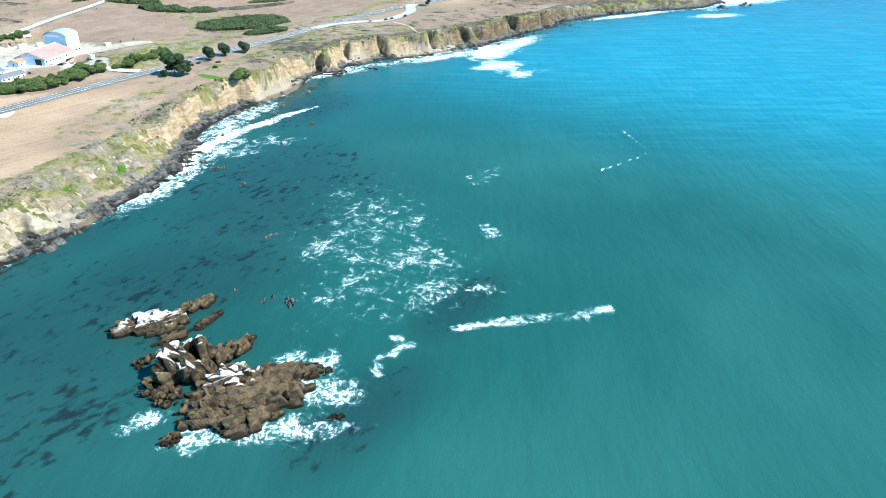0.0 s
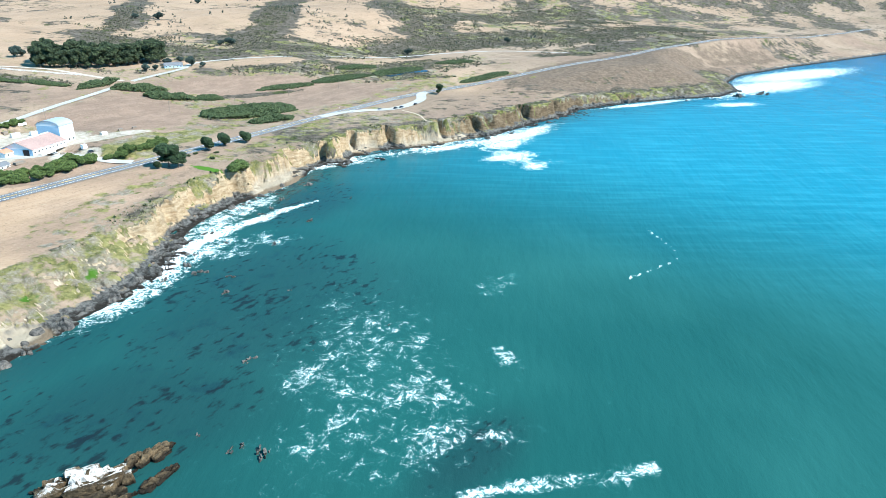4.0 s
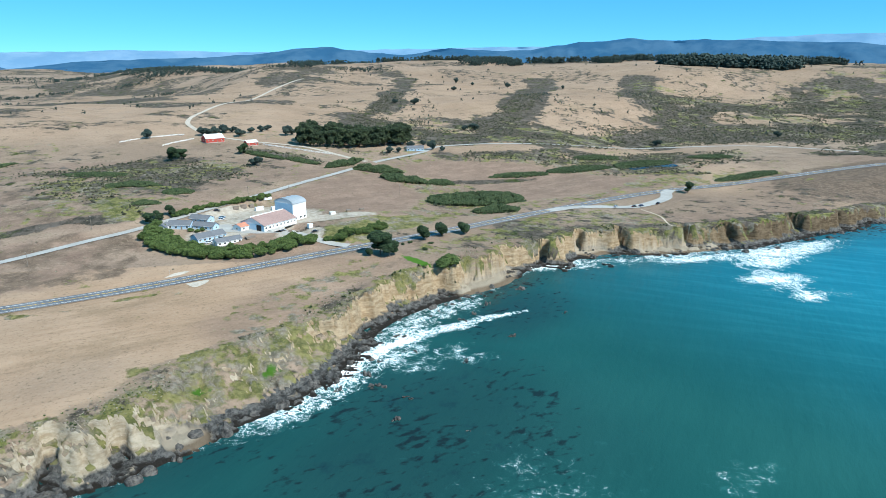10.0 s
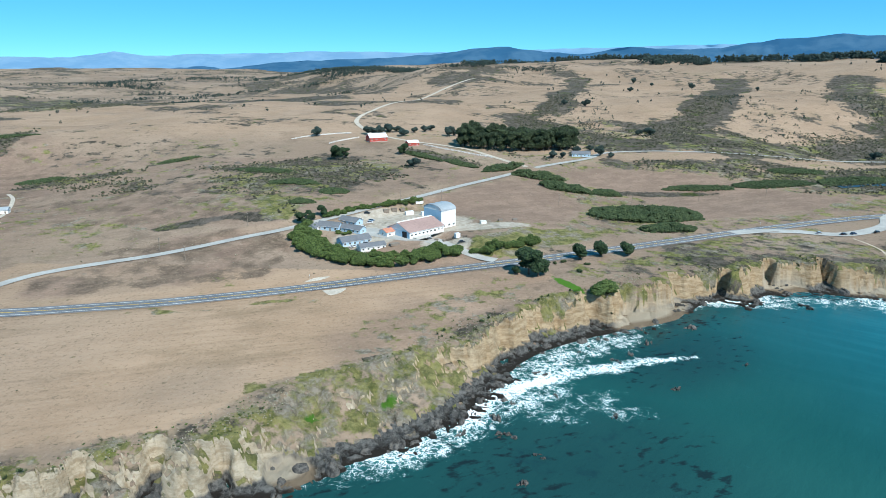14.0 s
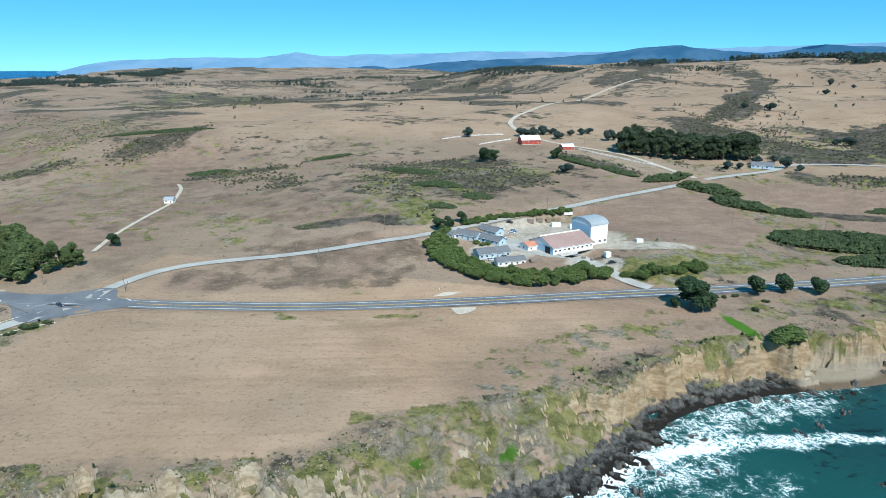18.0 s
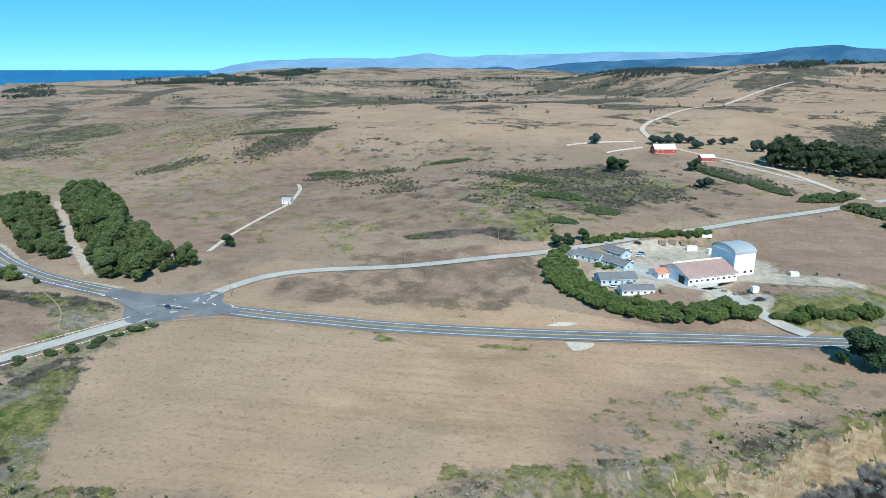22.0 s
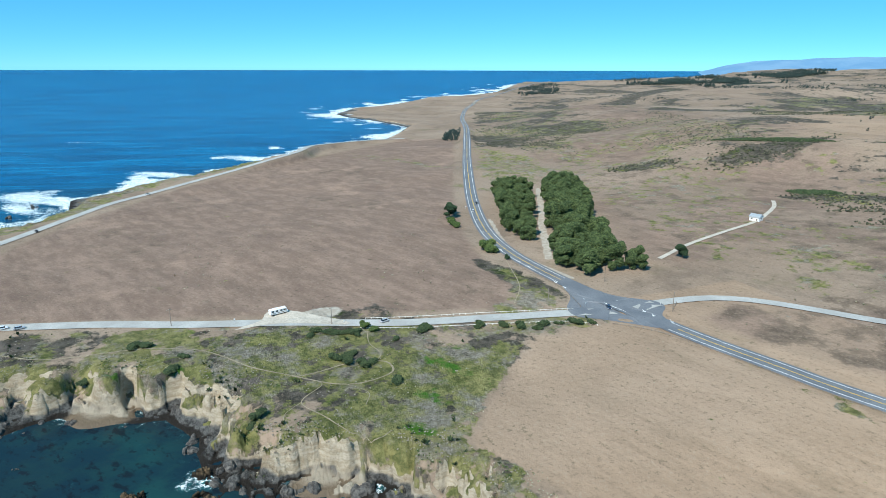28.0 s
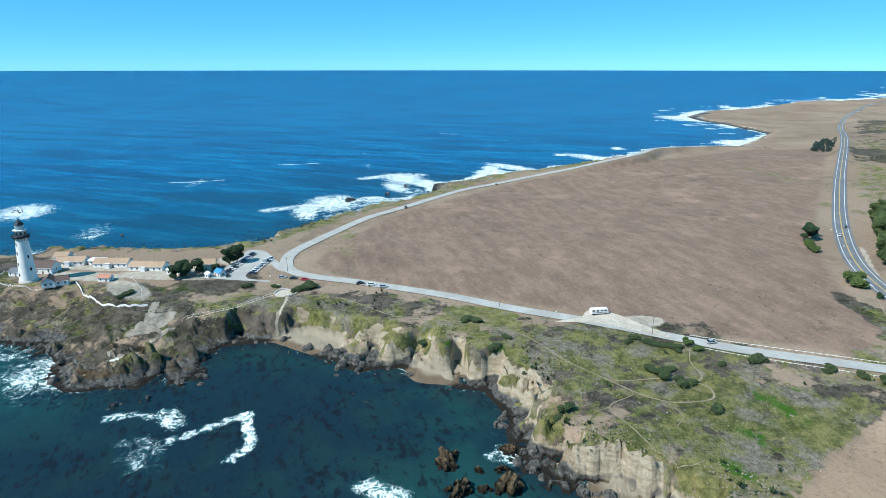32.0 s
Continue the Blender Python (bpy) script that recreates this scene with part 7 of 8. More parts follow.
# a black slab gives the dark inside the open doorway
part("sliding_door", slab(-14.66, -6.2, 2.1, 0.12, 4.2, 4.0), BLACK_IRON, shed, "black slab for the shade inside an open doorway")
part("parapet", slab(0, 1.2, 8.55, 29.5, 0.35, 1.0), WHITE_WALL, shed, "white parapet along the ridge")
for s in (-11, -6, -1, 4, 9, 13):
    part("loading_door", slab(s, -11.06, 1.2, 1.6, 0.10, 2.2), WHITE_WALL, shed)
part("loading_dock", slab(-6, -13.0, 0.5, 12, 3.2, 1.1), CONCRETE, shed, "pale concrete loading dock")
gabled("annex", "small white annex with a terracotta roof", -57.5, 399.5, AX, 9, 8, 3.2, 1.6, WHITE_WALL, TILE_ROOF, "shed", z=22.6, wins=(2, 1.0, 1.0))
gabled("farm_house", "long pale blue farm house with a grey roof", -77, 386.0, 36, 19, 9.5, 3.0, 2.2, PALE_BLUE, GREY_ROOF, z=20.6, wins=(6, 1.2, 1.2))
gabled("farm_house", "low white farm building with a grey roof", -64.5, 376.0, 31, 16, 7, 2.8, 1.5, WHITE_WALL, GREY_ROOF, z=19.9, wins=(5, 1.1, 0.9))
gabled("farm_house", "pale blue cottage with a grey roof and porch", -86.5, 424, -30, 15, 7.5, 3.0, 2.0, PALE_BLUE, GREY_ROOF, z=23.6, wins=(4, 1.0, 1.2))
gabled("farm_house", "pale blue house with a dark grey roof", -97, 409, -14, 15, 8, 3.0, 2.3, PALE_BLUE, GREY_ROOF, z=23.4, wins=(4, 1.2, 1.2))
gabled("farm_house", "long low house with a dark grey roof", -82, 406, -26, 17, 7, 2.9, 1.9, PALE_BLUE, GREY_ROOF, z=22.8, wins=(5, 1.2, 1.1))
gabled("farm_house", "white gabled porch house", -107, 406, 76, 7, 5.5, 2.8, 1.7, WHITE_WALL, GREY_ROOF, z=23.4, wins=(2, 1.0, 1.2))


def crate(name, label, x, y, sx, sy, sz, turn, mat, category):
    root = empty(name, x, y, put_height(x, y) - 0.05, turn, label, category)
    part("body", slab(0, 0, sz / 2, sx, sy, sz, bevel=0.05), mat, root)
    part("lid", slab(0, 0, sz + 0.05, sx + 0.1, sy + 0.1, 0.12), mat, root)
    for s in (1, -1):
        part("skid", slab(0, s * sy * 0.35, 0.06, sx, 0.2, 0.12), BLACK_IRON, root)
    return root


for x, y, sx, sy, sz, t, mat, lab in [(-67, 454, 4, 2.4, 2.2, 20, WOOD, "stack of brown wooden crates"), (-62, 459, 4, 2.4, 2.4, 10, WOOD, "stack of brown wooden crates"), (-57, 463, 3.4, 2.4, 2.0, 40, WOOD, "stack of brown wooden crates"), (-51, 457, 6, 2.4, 2.6, 30, WHITE_ROOF, "white storage container in the farm yard"),
                                      (-40, 456, 4.5, 2.4, 2.6, 30, WHITE_ROOF, "white storage container in the farm yard"), (-14, 398, 3, 2.6, 2.8, 30, WHITE_ROOF, "white storage container beside the yard"), (2, 433, 4, 3, 1.8, 20, CREAM_WALL, "pale tank box beside the track"), (-51, 379, 6, 3, 1.2, 31, WOOD, "stack of timber planks"),
                                      (-46, 478, 6, 2.5, 1.6, 30, WHITE_ROOF, "white storage container in the farm yard"), (-27, 397, 2.4, 1.6, 1.3, 10, WOOD, "heap of farm pallets"), (-22, 395, 2.0, 1.6, 1.1, 50, WOOD, "heap of farm pallets"), (14, 441, 3, 2, 1.4, 10, WOOD, "heap of farm pallets"), (24, 446, 3, 2, 1.2, 10, WOOD, "heap of farm pallets")]:
    crate("storage_container" if "container" in lab else "crate_stack", lab, x, y, sx, sy, sz, t, mat, "container" if "container" in lab else "crates")

# ranch beyond the valley
barn = gabled("barn", "red ranch barn with a pale metal roof", -115, 708, 30, 20, 13, 4.5, 4.0, RED_WALL, WHITE_ROOF, "barn", wins=(4, 1.2, 1.2))
gabled("barn", "small red shed with a white roof", -74, 688, 30, 12, 9, 3.5, 2.2, RED_WALL, WHITE_ROOF, "shed", wins=(3, 1.0, 1.0))
gabled("ranch_house", "low ranch house with a grey roof among trees", 99, 664, -5, 18, 9, 3.0, 2.4, PALE_BLUE, GREY_ROOF, wins=(5, 1.2, 1.2))
hut = gabled("pump_hut", "small derelict white hut with bare rafters", -350, 450, 20, 7, 6, 3.2, 1.6, WHITE_WALL, SILVER_ROOF, "hut", wins=(2, 0.9, 1.0))
for x, y in ((-337, 452), (-323, 449)):
    ruin = empty("ruined_foundation", x, y, put_height(x, y), 10, "low roofless foundation walls in grass", "ruin")
    for sx, sy, dx, dy in ((9, 0.3, 0, 2.4), (9, 0.3, 0, -2.4), (0.3, 5, 4.4, 0), (0.3, 5, -4.4, 0)):
        part("low_wall", slab(dx, dy, 0.4, sx, sy, 0.9), WOOD, ruin)
for a_, b_, lab in (((-207, 702), (-151, 747), "long white board fence"), ((-162, 685), (-137, 723), "long white board fence"), ((-62, 690), (10, 641), "white board fence beside the ranch track")):
    fence = empty("board_fence", *a_, 0, 0, lab, "fence")
    n = int(math.dist(a_, b_) / 4)
    pts = [(a_[0] + (b_[0] - a_[0]) * k / n, a_[1] + (b_[1] - a_[1]) * k / n) for k in range(n + 1)]
    zs = heights(pts)
    post = slab(0, 0, 0.7, 0.18, 0.18, 1.6)
    me = bpy.data.meshes.new("post")
    post.to_mesh(me), post.free()
    for (x, y), z in zip(pts, zs):
        part("post", me, WHITE_WALL, fence, m=pose(x - a_[0], y - a_[1], z))
    for h_ in (0.5, 0.95, 1.4):
        bm = bmesh.new()
        for k in range(n):
            rod(bm, (pts[k][0] - a_[0], pts[k][1] - a_[1], zs[k] + h_), (pts[k + 1][0] - a_[0], pts[k + 1][1] - a_[1], zs[k + 1] + h_), 0.13, n=4)
        part("board", bm, WHITE_WALL, fence)


# ---- lighthouse station ----
LX, LY, LZ = -317.0, -195.0, 11.0
light = empty("lighthouse", LX, LY, LZ, 0, "tall white brick lighthouse tower with black lantern gallery", "lighthouse")
part("plinth", lathe([(5.0, 0), (5.0, 0.8), (4.7, 1.0), (4.6, 1.6)], 40), CONCRETE, light)
part("tower", lathe([(4.5, 1.4), (4.45, 2.0), (4.2, 6), (3.85, 12), (3.5, 18), (3.2, 23), (3.05, 25.2), (3.3, 25.6)], 48), WHITE_WALL, light)
gal = part("gallery", lathe([(3.1, 25.2), (4.3, 25.9), (4.4, 26.1), (4.4, 26.4), (3.0, 26.45)], 32), BLACK_IRON, light)
for k in range(16):
    t = 2 * math.pi * k / 16
    part("bracket", rod(bmesh.new(), (3.2 * math.cos(t), 3.2 * math.sin(t), 23.9), (4.25 * math.cos(t), 4.25 * math.sin(t), 25.9), 0.13, n=5), BLACK_IRON, gal)
    part("baluster", rod(bmesh.new(), (4.3 * math.cos(t), 4.3 * math.sin(t), 26.4), (4.3 * math.cos(t), 4.3 * math.sin(t), 27.5), 0.05, n=5), BLACK_IRON, gal)
bm = bmesh.new()
for z in (27.0, 27.5):
    for k in range(16):
        t, u = 2 * math.pi * k / 16, 2 * math.pi * (k + 1) / 16
        rod(bm, (4.3 * math.cos(t), 4.3 * math.sin(t), z), (4.3 * math.cos(u), 4.3 * math.sin(u), z), 0.05, n=4)
part("railing", bm, BLACK_IRON, gal)
watch = part("watch_room", lathe([(2.75, 26.4), (2.7, 29.2), (3.4, 29.5), (3.4, 29.75), (2.2, 29.8)], 32), WHITE_WALL, light)
for k in range(8):
    t = 2 * math.pi * k / 8
    window(watch, 2.72 * math.cos(t), 2.72 * math.sin(t), 28.0, 0.7, 1.3, math.degrees(t), BLACK_IRON)
lantern = part("lantern_glass", lathe([(2.05, 29.8), (2.05, 32.6)], 16), Mat("lantern_glass", 0.05, spec=0.6).color((0.30, 0.38, 0.42)).m, light, "pale glazed lantern room")
for k in range(16):
    t = 2 * math.pi * k / 16
    part("mullion", rod(bmesh.new(), (2.08 * math.cos(t), 2.08 * math.sin(t), 29.8), (2.08 * math.cos(t), 2.08 * math.sin(t), 32.6), 0.06, n=4), WHITE_WALL, lantern)
for z in (30.7, 31.7):
    part("glazing_ring", lathe([(2.1, z), (2.1, z + 0.08)], 16), WHITE_WALL, lantern)
part("dome_roof", lathe([(2.5, 32.6), (2.45, 32.8), (1.8, 33.6), (0.9, 34.3), (0.35, 34.6), (0.3, 35.0)], 24), BLACK_IRON, light, "dark iron dome")
part("ball_finial", lathe([(0.05, 34.9), (0.4, 35.2), (0.42, 35.5), (0.1, 35.8), (0.05, 36.6)], 12), BLACK_IRON, light)
for z, t in ((5, -20), (11, -20), (17, -20), (22, -20), (8, 70), (15, 70)):
    r = np.interp(z, [2, 12, 25], [4.45, 3.85, 3.05])
    window(light, r * math.cos(radians(t)), r * math.sin(radians(t)), z, 0.7, 1.4, t, BLACK_IRON)

gabled("oil_house", "white keeper's building with dark roof beside the tower", -334, -199, 95, 14, 9, 4.0, 3.0, WHITE_WALL, BROWN_ROOF, z=11, wins=(4, 0.9, 1.4))
gabled("oil_house", "low white store with grey roof beside the tower", -327, -209, 90, 9, 7, 3.0, 1.2, WHITE_WALL, GREY_ROOF, z=11, wins=(3, 0.8, 1.0))
fog = gabled("fog_house", "small white gabled house with dark brown roof", -313, -179, 30, 8, 6.5, 3.2, 2.4, WHITE_WALL, BROWN_ROOF, z=11, wins=(2, 0.8, 1.3), ends=2)
part("chimney", slab(1.5, 0.6, 6.0, 0.7, 0.7, 1.8), BROWN_ROOF, fog)
gabled("fog_house", "small white gabled house with dark brown roof", -316, -173.5, -60, 6.5, 5, 3.0, 2.0, WHITE_WALL, BROWN_ROOF, z=11, wins=(2, 0.8, 1.2))
for x, y, t, long, lab, roof in ((-350, -193.5, 104, 16, "white hostel bungalow with tan roof", TAN_ROOF), (-350.5, -167, 99, 20, "white hostel bungalow with tan roof", TAN_ROOF), (-347.5, -142, 95, 20, "white hostel bungalow with tan roof", TAN_ROOF),
                                 (-358, -206, 104, 8, "white hostel bungalow with tan roof", TAN_ROOF), (-353, -179, 100, 8, "white flat shed between bungalows", WHITE_ROOF), (-343, -122, 95, 9, "white garage with white roof", WHITE_ROOF)):
    house = gabled("bungalow", lab, x, y, t, long, 8.5 if roof is TAN_ROOF else 6.5, 2.9, 2.0 if roof is TAN_ROOF else 0.6, WHITE_WALL, roof, z=11.2, wins=(max(2, int(long / 3)), 0.9, 1.1))
    if roof is TAN_ROOF and long > 10:
        part("chimney", slab(2.0, 0.8, 5.2, 0.6, 0.6, 1.4), CONCRETE, house)
        porch = part("porch", slab(-1.0, -5.0, 1.4, 2.6, 1.8, 2.8), WHITE_WALL, house)
        part("porch_roof", slab(-1.0, -5.0, 2.95, 3.0, 2.2, 0.2), WHITE_WALL, porch)
gabled("cottage", "cream cottage with tan roof behind cypresses", -352, -108, 110, 10, 7.5, 4.4, 2.2, CREAM_WALL, TAN_ROOF, z=11.2, wins=(3, 0.9, 1.2))
gabled("hut", "small white hut with a red roof", -325, -154, 95, 6.5, 5, 2.6, 0.9, WHITE_WALL, TILE_ROOF, "hut", z=11, wins=(2, 0.8, 0.9))
gabled("kiosk", "white visitor kiosk with a bright blue roof", -341.5, -94.5, 60, 5, 4, 2.8, 1.6, WHITE_WALL, BLUE_ROOF, "kiosk", z=11.2, wins=(2, 0.8, 1.0))
gabled("kiosk", "small white ticket shed beside the kiosk", -338, -99.5, 60, 3.4, 3, 2.5, 1.0, WHITE_WALL, WHITE_ROOF, "kiosk", z=11.2, wins=(1, 0.8, 1.0), door=False)


def post_fence(name, label, plan, gap, high, mat, thick=0.12, rails=(0.5, 1.0), rail_r=0.06, base=None):
    line = spline(plan, gap)
    zs = heights(line) if base is None else np.full(len(line), base)
    x0, y0 = line[0]
    root = empty(name, x0, y0, 0, 0, label, "fence")
    bm = slab(0, 0, high / 2 - 0.1, thick, thick, high + 0.2)
    me = bpy.data.meshes.new("post")
    bm.to_mesh(me), bm.free()
    for (x, y), z in zip(line[:300], zs):
        part("post", me, mat, root, m=pose(x - x0, y - y0, z))
    for h_ in rails:
        bm = bmesh.new()
        for k in range(len(line) - 1):
            rod(bm, (line[k][0] - x0, line[k][1] - y0, zs[k] + h_), (line[k + 1][0] - x0, line[k + 1][1] - y0, zs[k + 1] + h_), rail_r, n=4)
        part("rail", bm, mat, root)
    return root


post_fence("picket_fence", "white picket fence along the bluff below the tower", [(-320, -169), (-305, -152), (-295, -138), (-291, -126), (-290, -115), (-292, -108)], 1.6, 1.1, WHITE_WALL, 0.16, (0.25, 0.55, 0.85, 1.05), 0.12)
post_fence("picket_fence", "white picket fence beside the tower", [(-330, -222), (-318, -216), (-310, -205), (-307, -192), (-309, -180)], 1.6, 1.1, WHITE_WALL, 0.14, (0.4, 0.9), 0.07)
post_fence("path_fence", "pale low post fence beside the gravel court", [(-330, -142), (-322, -133), (-312, -124), (-303, -118)], 2.0, 0.9, CREAM_WALL, 0.16, (0.7,))
post_fence("path_fence", "pale handrail down to the overlook", [(-276, -84), (-266, -86), (-256, -89), (-249, -92)], 2.0, 1.1, WOOD, 0.14, (0.5, 1.0))
post_fence("path_fence", "pale low fence along the bluff path", [(-316, -52), (-304, -58), (-291, -67), (-279, -82)], 2.2, 0.9, CREAM_WALL, 0.14, (0.8,))
# overlook and round plaza
plaza = empty("plaza", -318, -46, put_height(-318, -46), 0, "round pale gravel plaza with curved stone benches", "plaza", kind="structure")
part("paving", lathe([(6.0, -0.3), (6.0, 0.10)], 32), GRAVEL, plaza)
for t0 in (20, 200):
    bm = bmesh.new()
    for k in range(8):
        t = radians(t0 + k * 14)
        box(bm, 5.6 * math.cos(t), 5.6 * math.sin(t), 0.35, 0.6, 1.5, 0.55, math.degrees(t))
    part("stone_bench", bm, CONCRETE, plaza)
over = empty("overlook_deck", -247.5, -95, put_height(-247.5, -95) + 0.25, 10, "pale timber overlook deck on the headland", "deck")
for k in range(14):
    part("plank", slab(-3.2 + 0.5 * k, 0, 0, 0.46, 5.2, 0.14), CREAM_WALL, over)


# ---- cars ----
def car_proto(paint_name, paint, van=False):
    root = empty("car", 0, 0, -400, 0, f"{paint_name} parked {'van' if van else 'car'} on the road verge", "car")
    h_ = 1.15 if van else 0.78
    bm = slab(0, 0, 0.62, 4.5, 1.8, 0.62, bevel=0.16)
    part("body", bm, paint, root)
    bm = bmesh.new()
    ring = [(-2.0 if van else -1.75, 0.90), (1.25, 0.90), (0.75 if not van else 1.0, 0.90 + h_ * 0.78), (-1.2 if not van else -1.9, 0.90 + h_ * 0.78)]
    p = [bm.verts.new((u, -0.82 if v < 1 else -0.66, v)) for u, v in ring]
    q = [bm.verts.new((u, 0.82 if v < 1 else 0.66, v)) for u, v in ring]
    bm.faces.new(p), bm.faces.new(q[::-1])
    for k in range(4):
        bm.faces.new((q[k], q[(k + 1) % 4], p[(k + 1) % 4], p[k]))
    bmesh.ops.recalc_face_normals(bm, faces=bm.faces)
    cabin = part("cabin_glass", bm, DARK_GLASS, root)
    x0, x1 = ring[3][0], ring[2][0]
    part("roof_panel", slab((x0 + x1) / 2, 0, ring[2][1] + 0.03, x1 - x0 + 0.1, 1.36, 0.08, bevel=0.02), paint, root)
    for x in (-1.4, 1.4):
        for y in (-0.85, 0.85):
            wheel = part("wheel", rod(bmesh.new(), (x, y - 0.1, 0.33), (x, y + 0.1, 0.33), 0.33, n=14), RUBBER, root)
            part("hub_cap", rod(bmesh.new(), (x, y * 1.0 - 0.115, 0.33), (x, y + 0.115, 0.33), 0.19, n=10), STEEL, wheel)
    for y in (-0.62, 0.62):
        part("headlight", slab(2.24, y, 0.68, 0.08, 0.34, 0.16), WHITE_WALL, root)
        part("tail_light", slab(-2.24, y, 0.72, 0.08, 0.30, 0.16), CAR_PAINTS[4][1], root)
    part("bumper", slab(2.22, 0, 0.40, 0.16, 1.7, 0.2, bevel=0.04), BLACK_IRON, root)
    return root


CARS = [car_proto(*c) for c in CAR_PAINTS] + [car_proto(*CAR_PAINTS[0], van=True)]


def road_z(x, y):
    best = None
    for (half, fine_, rz, run_) in ROADS:
        d, s = near_line(np.array([float(x)]), np.array([float(y)]), fine_, 40)
        if d[0] < half + 1 and (best is None or d[0] < best[0]):
            best = (d[0], float(np.interp(s[0], run_, rz)) + 0.05)
    return best[1] if best else put_height(x, y)


def park(kind, x, y, turn, label="", group="parked cars", z=None):
    return tagged(copy_thing(CARS[kind], pose(x, y, road_z(x, y) if z is None else z, 0, 0, turn)), label, group=group)


for k, (x, y) in enumerate([(-346, -92.5), (-349, -92.6), (-352.5, -92.7), (-356, -92.9), (-359.5, -93), (-363, -93.2), (-366.5, -93.3), (-370, -93.5), (-373.5, -93.7), (-377, -93.8), (-380.5, -94), (-384, -94.2)]):
    park((2, 3, 0, 3, 1, 0, 3, 2, 5, 1, 3, 2)[k], x, y, 96, group="cars in the lighthouse car park")
for k, (x, y) in enumerate([(-346, -77.5), (-349.3, -77.6), (-352.6, -77.8), (-356, -78), (-359.4, -78.2), (-362.8, -78.4), (-366.2, -78.6), (-369.6, -78.8), (-373, -79), (-376.4, -79.2)]):
    park((2, 0, 0, 0, 1, 0, 0, 3, 0, 0)[k], x, y, -84, group="cars in the lighthouse car park")
for kind, x, y, t in [(3, -340, -89, 20), (1, -341.5, -57.5, 100), (3, -340.5, -50.5, 100), (4, -339.3, -43.5, 102), (3, -336.6, -11, 106), (0, -335.4, -4.5, 106), (1, -333.0, 2.5, 106), (1, -280.6, 157, 110), (0, -690, 37, 40), (3, -548, -30, 25), (2, -256, 261, -20),
                      (0, -468, 283, 155), (3, -495, 298, -25)]:
    park(kind, x, y, t)
for kind, x, y, t in [(3, -79, 443.5, 20), (0, -82, 432.5, 10), (5, -74.5, 434, 30), (0, -74.5, 428.5, 10), (0, -77, 415.5, -30), (0, -76, 379.0, 40), (1, -69, 383.0, 36), (2, -28, 409.5, 47), (1, -32, 400, 20), (3, -11, 391, 10)]:
    park(kind, x, y, t, group="cars in the farm yard")
for kind, x, y, t in [(1, 230, 448, 35), (3, 245, 445.5, 20), (2, 252, 447, 20), (3, 270, 452, 30)]:
    park(kind, x, y, t, group="cars in the lay-by")

rv = empty("motorhome", -308.5, 112.5, put_height(-308.5, 112.5), 107, "white motorhome with dark windows parked on gravel", "motorhome")
part("body", slab(0.3, 0, 1.85, 8.2, 2.45, 2.5, bevel=0.22), WHITE_WALL, rv)
part("windscreen", slab(4.42, 0, 2.2, 0.08, 2.1, 1.0), DARK_GLASS, rv)
part("bonnet", slab(4.6, 0, 1.2, 0.9, 2.2, 1.0, bevel=0.15), WHITE_WALL, rv)
for side in (1, -1):
    for x in (-2.6, -0.6, 1.6, 3.2):
        part("side_window", slab(x, side * 1.24, 2.2, 1.1, 0.06, 0.7), DARK_GLASS, rv)
    part("stripe", slab(0.3, side * 1.24, 1.3, 7.4, 0.04, 0.16), BLACK_IRON, rv)
    for x in (-2.4, 3.2):
        part("wheel", rod(bmesh.new(), (x, side * 1.05, 0.42), (x, side * 1.25, 0.42), 0.42, n=14), RUBBER, rv)
part("roof_unit", slab(-0.5, 0, 3.25, 1.1, 0.9, 0.35, bevel=0.05), WHITE_WALL, rv)


# ---- poles, rails, signs ----
def utility_pole(x, y, turn, high=9.0, arm=True, lean=0.0, label="weathered wooden utility pole with crossarm"):
    root = empty("utility_pole", x, y, put_height(x, y) - 0.2, turn, label, "pole", "utility poles")
    part("pole", rod(bmesh.new(), (0, 0, 0), (lean, 0, high), 0.17, 0.11, 8), WOOD, root)
    if arm:
        bar = part("crossarm", slab(lean, 0, high - 0.7, 0.12, 2.4, 0.14), WOOD, root)
        for k in (-1.0, -0.4, 0.4, 1.0):
            part("insulator", rod(bmesh.new(), (lean, k, high - 0.62), (lean, k, high - 0.4), 0.06, n=6), CONCRETE, bar)
    return root


for x, y, t in [(-242, 287, 40), (-287, 280, 40), (-287, 134, 20), (-312, 66, 20), (-353, -59, 20), (-599, 369, 20), (-560, 371, 20), (-190, 366, 40), (-150, 405, 40), (-60, 478, 40), (120, 520, 10), (180, 545, 10), (240, 560, 10), (60, 500, 10), (-168, 352, 40), (-120, 690, 30), (-60, 720, 30), (-342, -110, 0), (-30, 490, 0), (-345, -20, 20)]:
    utility_pole(x, y, t)
utility_pole(-270, 236, 0, 9, False, label="tall slender lamp pole at the junction")
utility_pole(-240, 285, 0, 6, False, 2.4, label="leaning wooden pole stay at the junction")
for plan, lab in (([(-238, 251), (-226, 262), (-207, 270), (-182, 277), (-150, 286), (-117, 298), (-84, 311)], "steel guard rail on wooden posts along the highway"), ([(-60, 321), (-35, 331), (15, 352), (45, 366), (90, 391), (128, 413), (174, 439), (205, 452)], "steel guard rail on wooden posts along the highway"),
                  ([(-263, 250), (-290, 254), (-315, 251), (-345, 250)], "low guard rail beside the highway bend")):
    post_fence("guard_rail", lab, plan, 3.0, 0.75, WOOD, 0.2, (0.6,), 0.10)
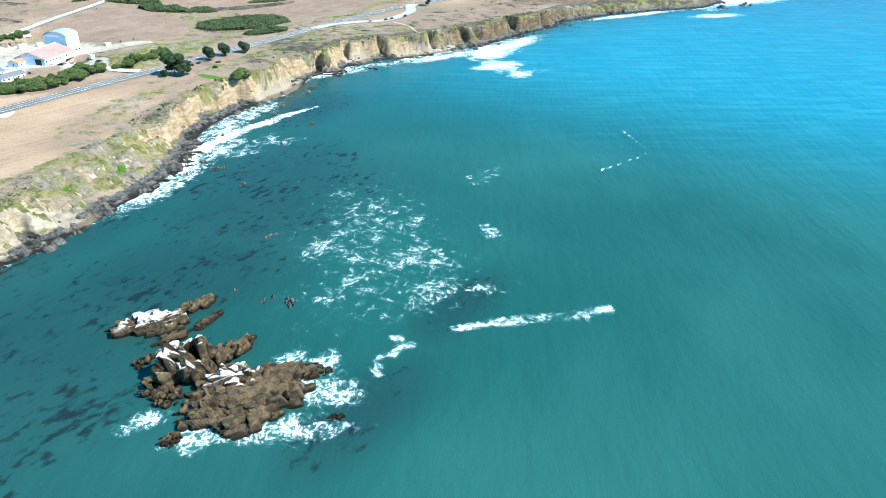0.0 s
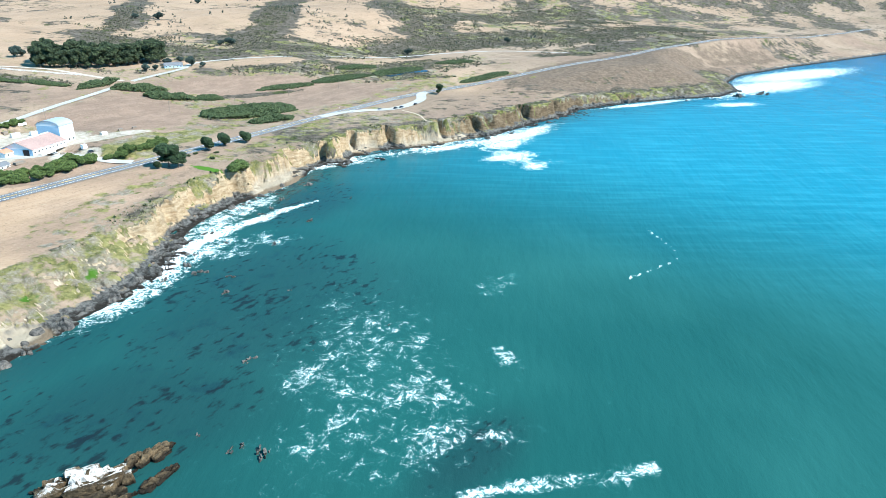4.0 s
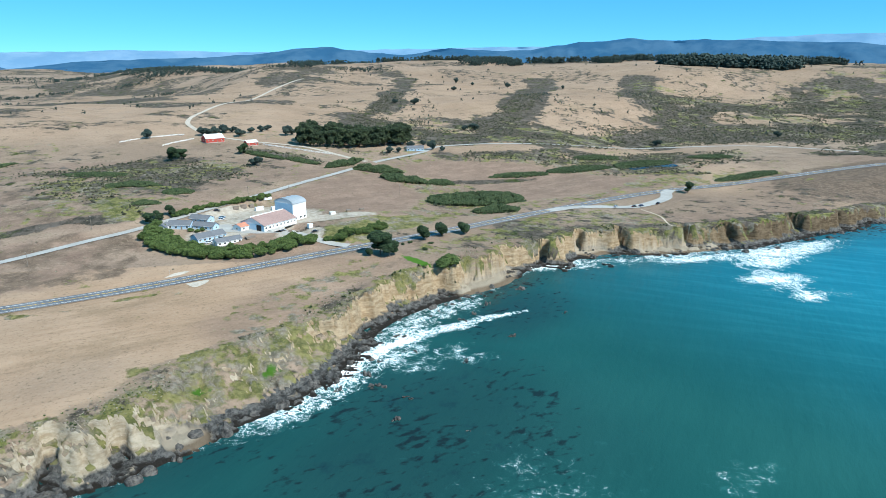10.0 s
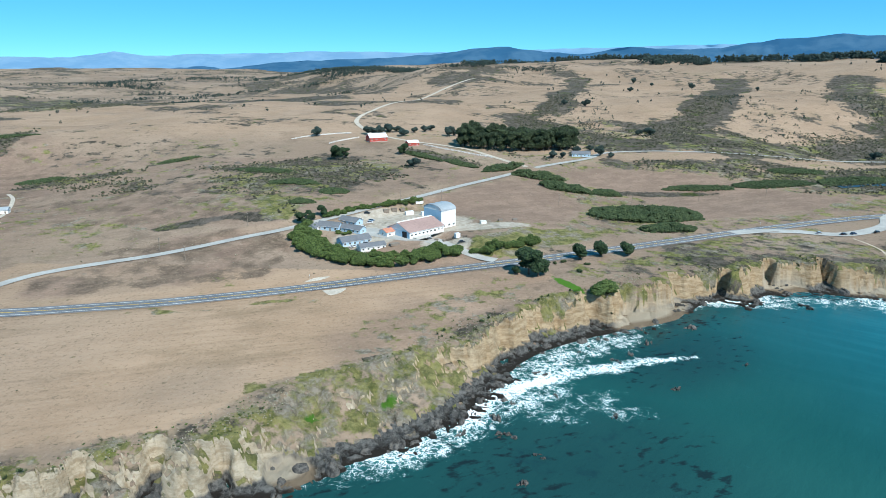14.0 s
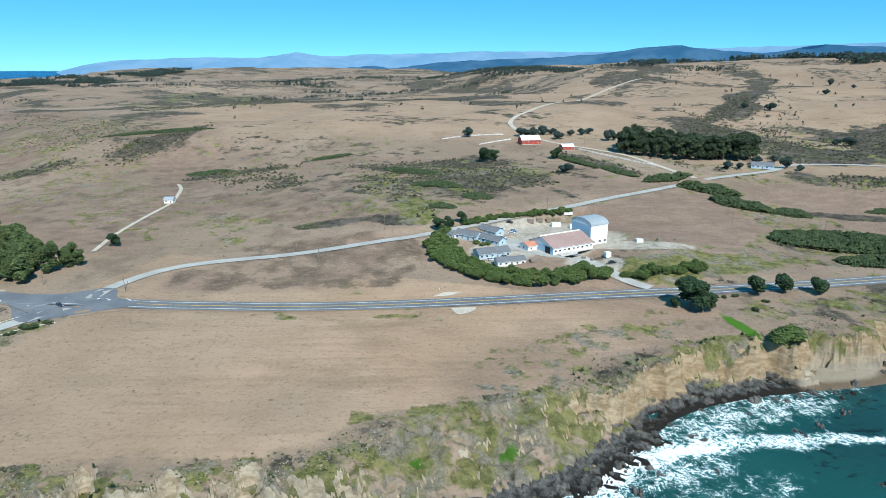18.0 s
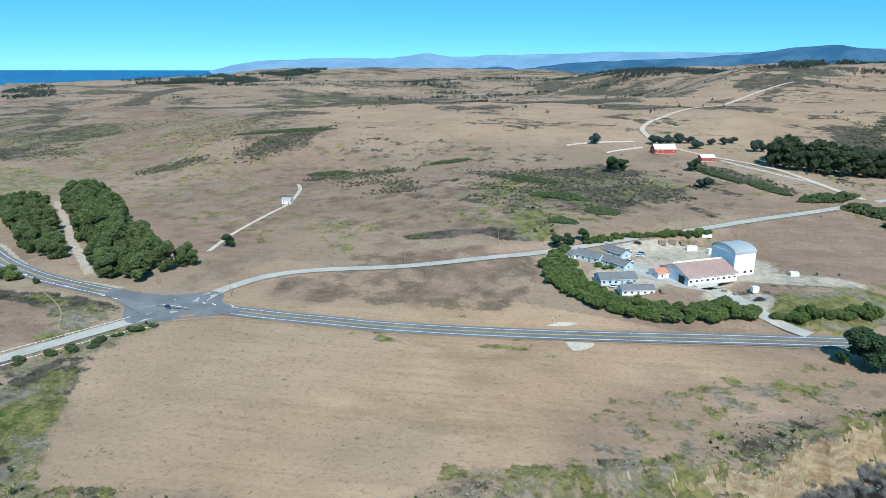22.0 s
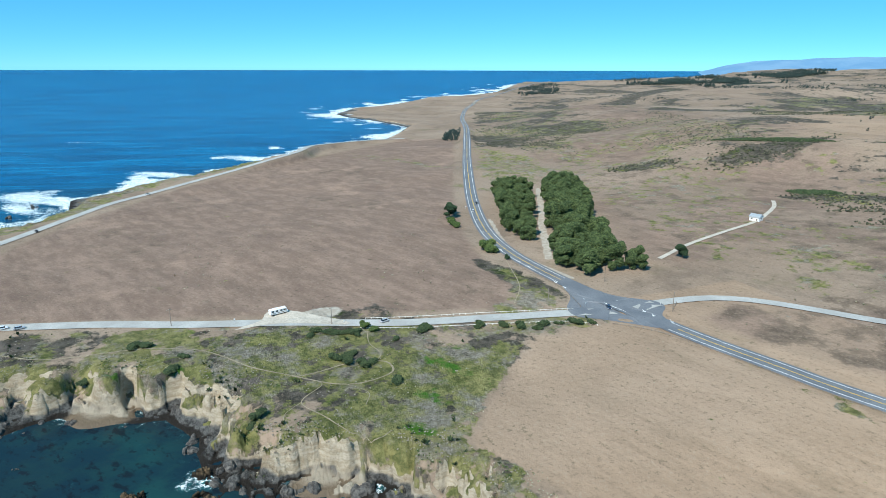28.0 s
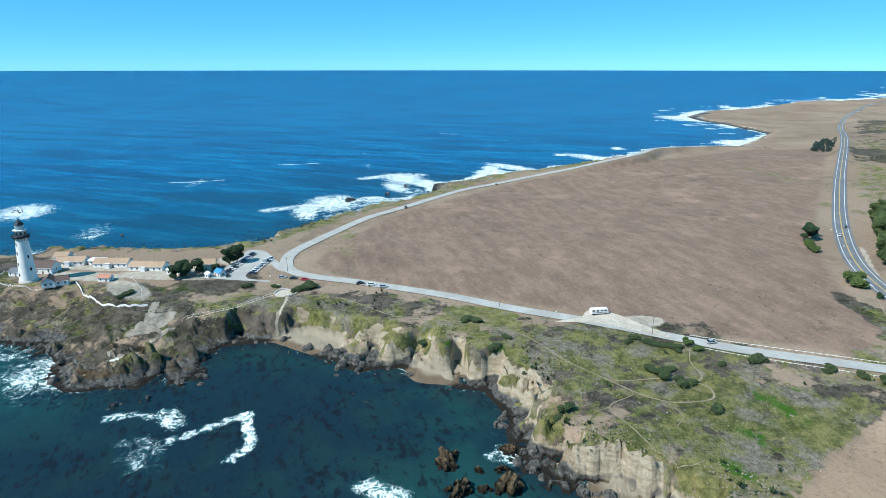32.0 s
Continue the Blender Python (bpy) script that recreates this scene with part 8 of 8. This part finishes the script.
for plan, lab in (([(-240, 244), (-248, 235), (-256, 212), (-263, 188), (-270, 165), (-278, 145)], "white-topped low barrier along the lane"), ([(-262, 245), (-268, 222), (-274, 200), (-281, 173), (-288, 150)], "white low barrier along the lane")):
    post_fence("lane_barrier", lab, plan, 2.6, 0.65, CREAM_WALL, 0.22, (0.5,), 0.10)
for x, y, t in [(-262, 252, 30), (-330, 252, 10), (-246, 283, 60), (-284, 139, 20), (-305, 93, 20), (-348, -60, 0), (-338, -63, 0), (-90, 330, 0), (-480, 282, 0), (200, 470, 0)]:
    root = empty("road_sign", x, y, put_height(x, y), t, "small road sign on a thin steel post", "sign", "road signs")
    part("post", rod(bmesh.new(), (0, 0, -0.2), (0, 0, 2.4), 0.05, n=6), STEEL, root)
    part("panel", slab(0.05, 0, 2.1, 0.05, 0.7, 0.7, bevel=0.02), WHITE_WALL, root)

# ---- junction paving and marks ----
def pad(name, label, plan, rise, mat, z=None):
    """A flat-lying paved patch with a rounded outline."""
    line = spline(list(plan) + [plan[0]], 2.0)[:-1]
    mid = line.mean(0)
    pts = np.vstack([mid + (line - mid) * s for s in (1.0, 0.66, 0.33)] + [mid[None]])
    zs = np.array([road_z(x, y) for x, y in pts]) + rise if z is None else np.full(len(pts), z)
    n = len(line)
    tri = []
    for r in range(2):
        for k in range(n):
            a_, b_, c_, d_ = r * n + k, r * n + (k + 1) % n, (r + 1) * n + (k + 1) % n, (r + 1) * n + k
            tri += [(a_, b_, c_), (a_, c_, d_)]
    tri += [(2 * n + k, 2 * n + (k + 1) % n, 3 * n) for k in range(n)]
    me = quick(name, np.column_stack([pts, zs]), np.array(tri))
    return tagged(part(name, me, mat), label, "road", kind="structure")


pad("junction_paving", "wide grey asphalt junction apron", [(-296, 257), (-276, 252), (-264, 243), (-254, 241), (-246, 249), (-232, 262), (-222, 273), (-238, 278), (-246, 286), (-255, 285), (-266, 275), (-284, 267), (-300, 264)], 0.09, ASPHALT)
pad("apron_gravel", "white gravel field entrance", [(-79, 313), (-68, 317), (-69, 311), (-73, 307), (-76, 309)], 0.10, GRAVEL)
pad("verge_gravel", "white gravel heap on the verge", [(-92, 325), (-84, 329), (-80, 334), (-88, 331)], 0.12, GRAVEL)
pad("turnout_gravel", "pale gravel turnout beside the lane", [(-297, 92), (-303, 104), (-312, 108), (-311, 118), (-300, 130), (-289, 140), (-284, 140), (-296, 114)], 0.10, GRAVEL)
pad("car_park_paving", "pale asphalt car park by the lighthouse", [(-334, -62), (-336, -98), (-348, -99), (-372, -99), (-392, -101), (-392, -90), (-372, -73), (-356, -60)], 0.12, OLD_ASPHALT, 11.75)
pad("yard_paving", "worn asphalt farm yard", [(-8, 372), (-18, 384), (-34, 386), (-46, 386), (-56, 390), (-70, 398), (-78, 412), (-66, 414), (-58, 404), (-44, 392), (-28, 396), (-10, 384)], 0.12, OLD_ASPHALT)
pad("pond_water", "small still blue farm pond", [(318, 590), (340, 594), (372, 598), (374, 606), (345, 603), (318, 598)], 0.5, DARK_GLASS)
h, fine, z, run = ROADS[0]
for x, y, t in [(-297, 255.5, 2), (-288, 255.8, -2), (-271, 257, -14), (-245, 272.5, -18), (-240, 274, -18), (-231, 277, -18), (-325, 255, 2), (-362, 255, 4), (-405, 263, 165), (-440, 274, 160)]:
    arrow = part("lane_arrow", slab(0, 0, 0, 3.0, 0.3, 0.02), ROAD_PAINT, highway, m=pose(x, y, road_z(x, y) + 0.12, 0, 0, t))
    for s in (1, -1):
        part("arrow_head", slab(1.5, s * 0.35, 0.01, 1.2, 0.3, 0.02, turn=-s * 35), ROAD_PAINT, arrow)

# the patterns from which the plants and cars were copied are taken away
for proto in CYPRESS + SHRUBTREE + GUM + RANCHGUM + BUSH + LOWBUSH + FIELDTREE + CARS:
    for o in (*proto.children_recursive, proto):
        bpy.data.objects.remove(o)
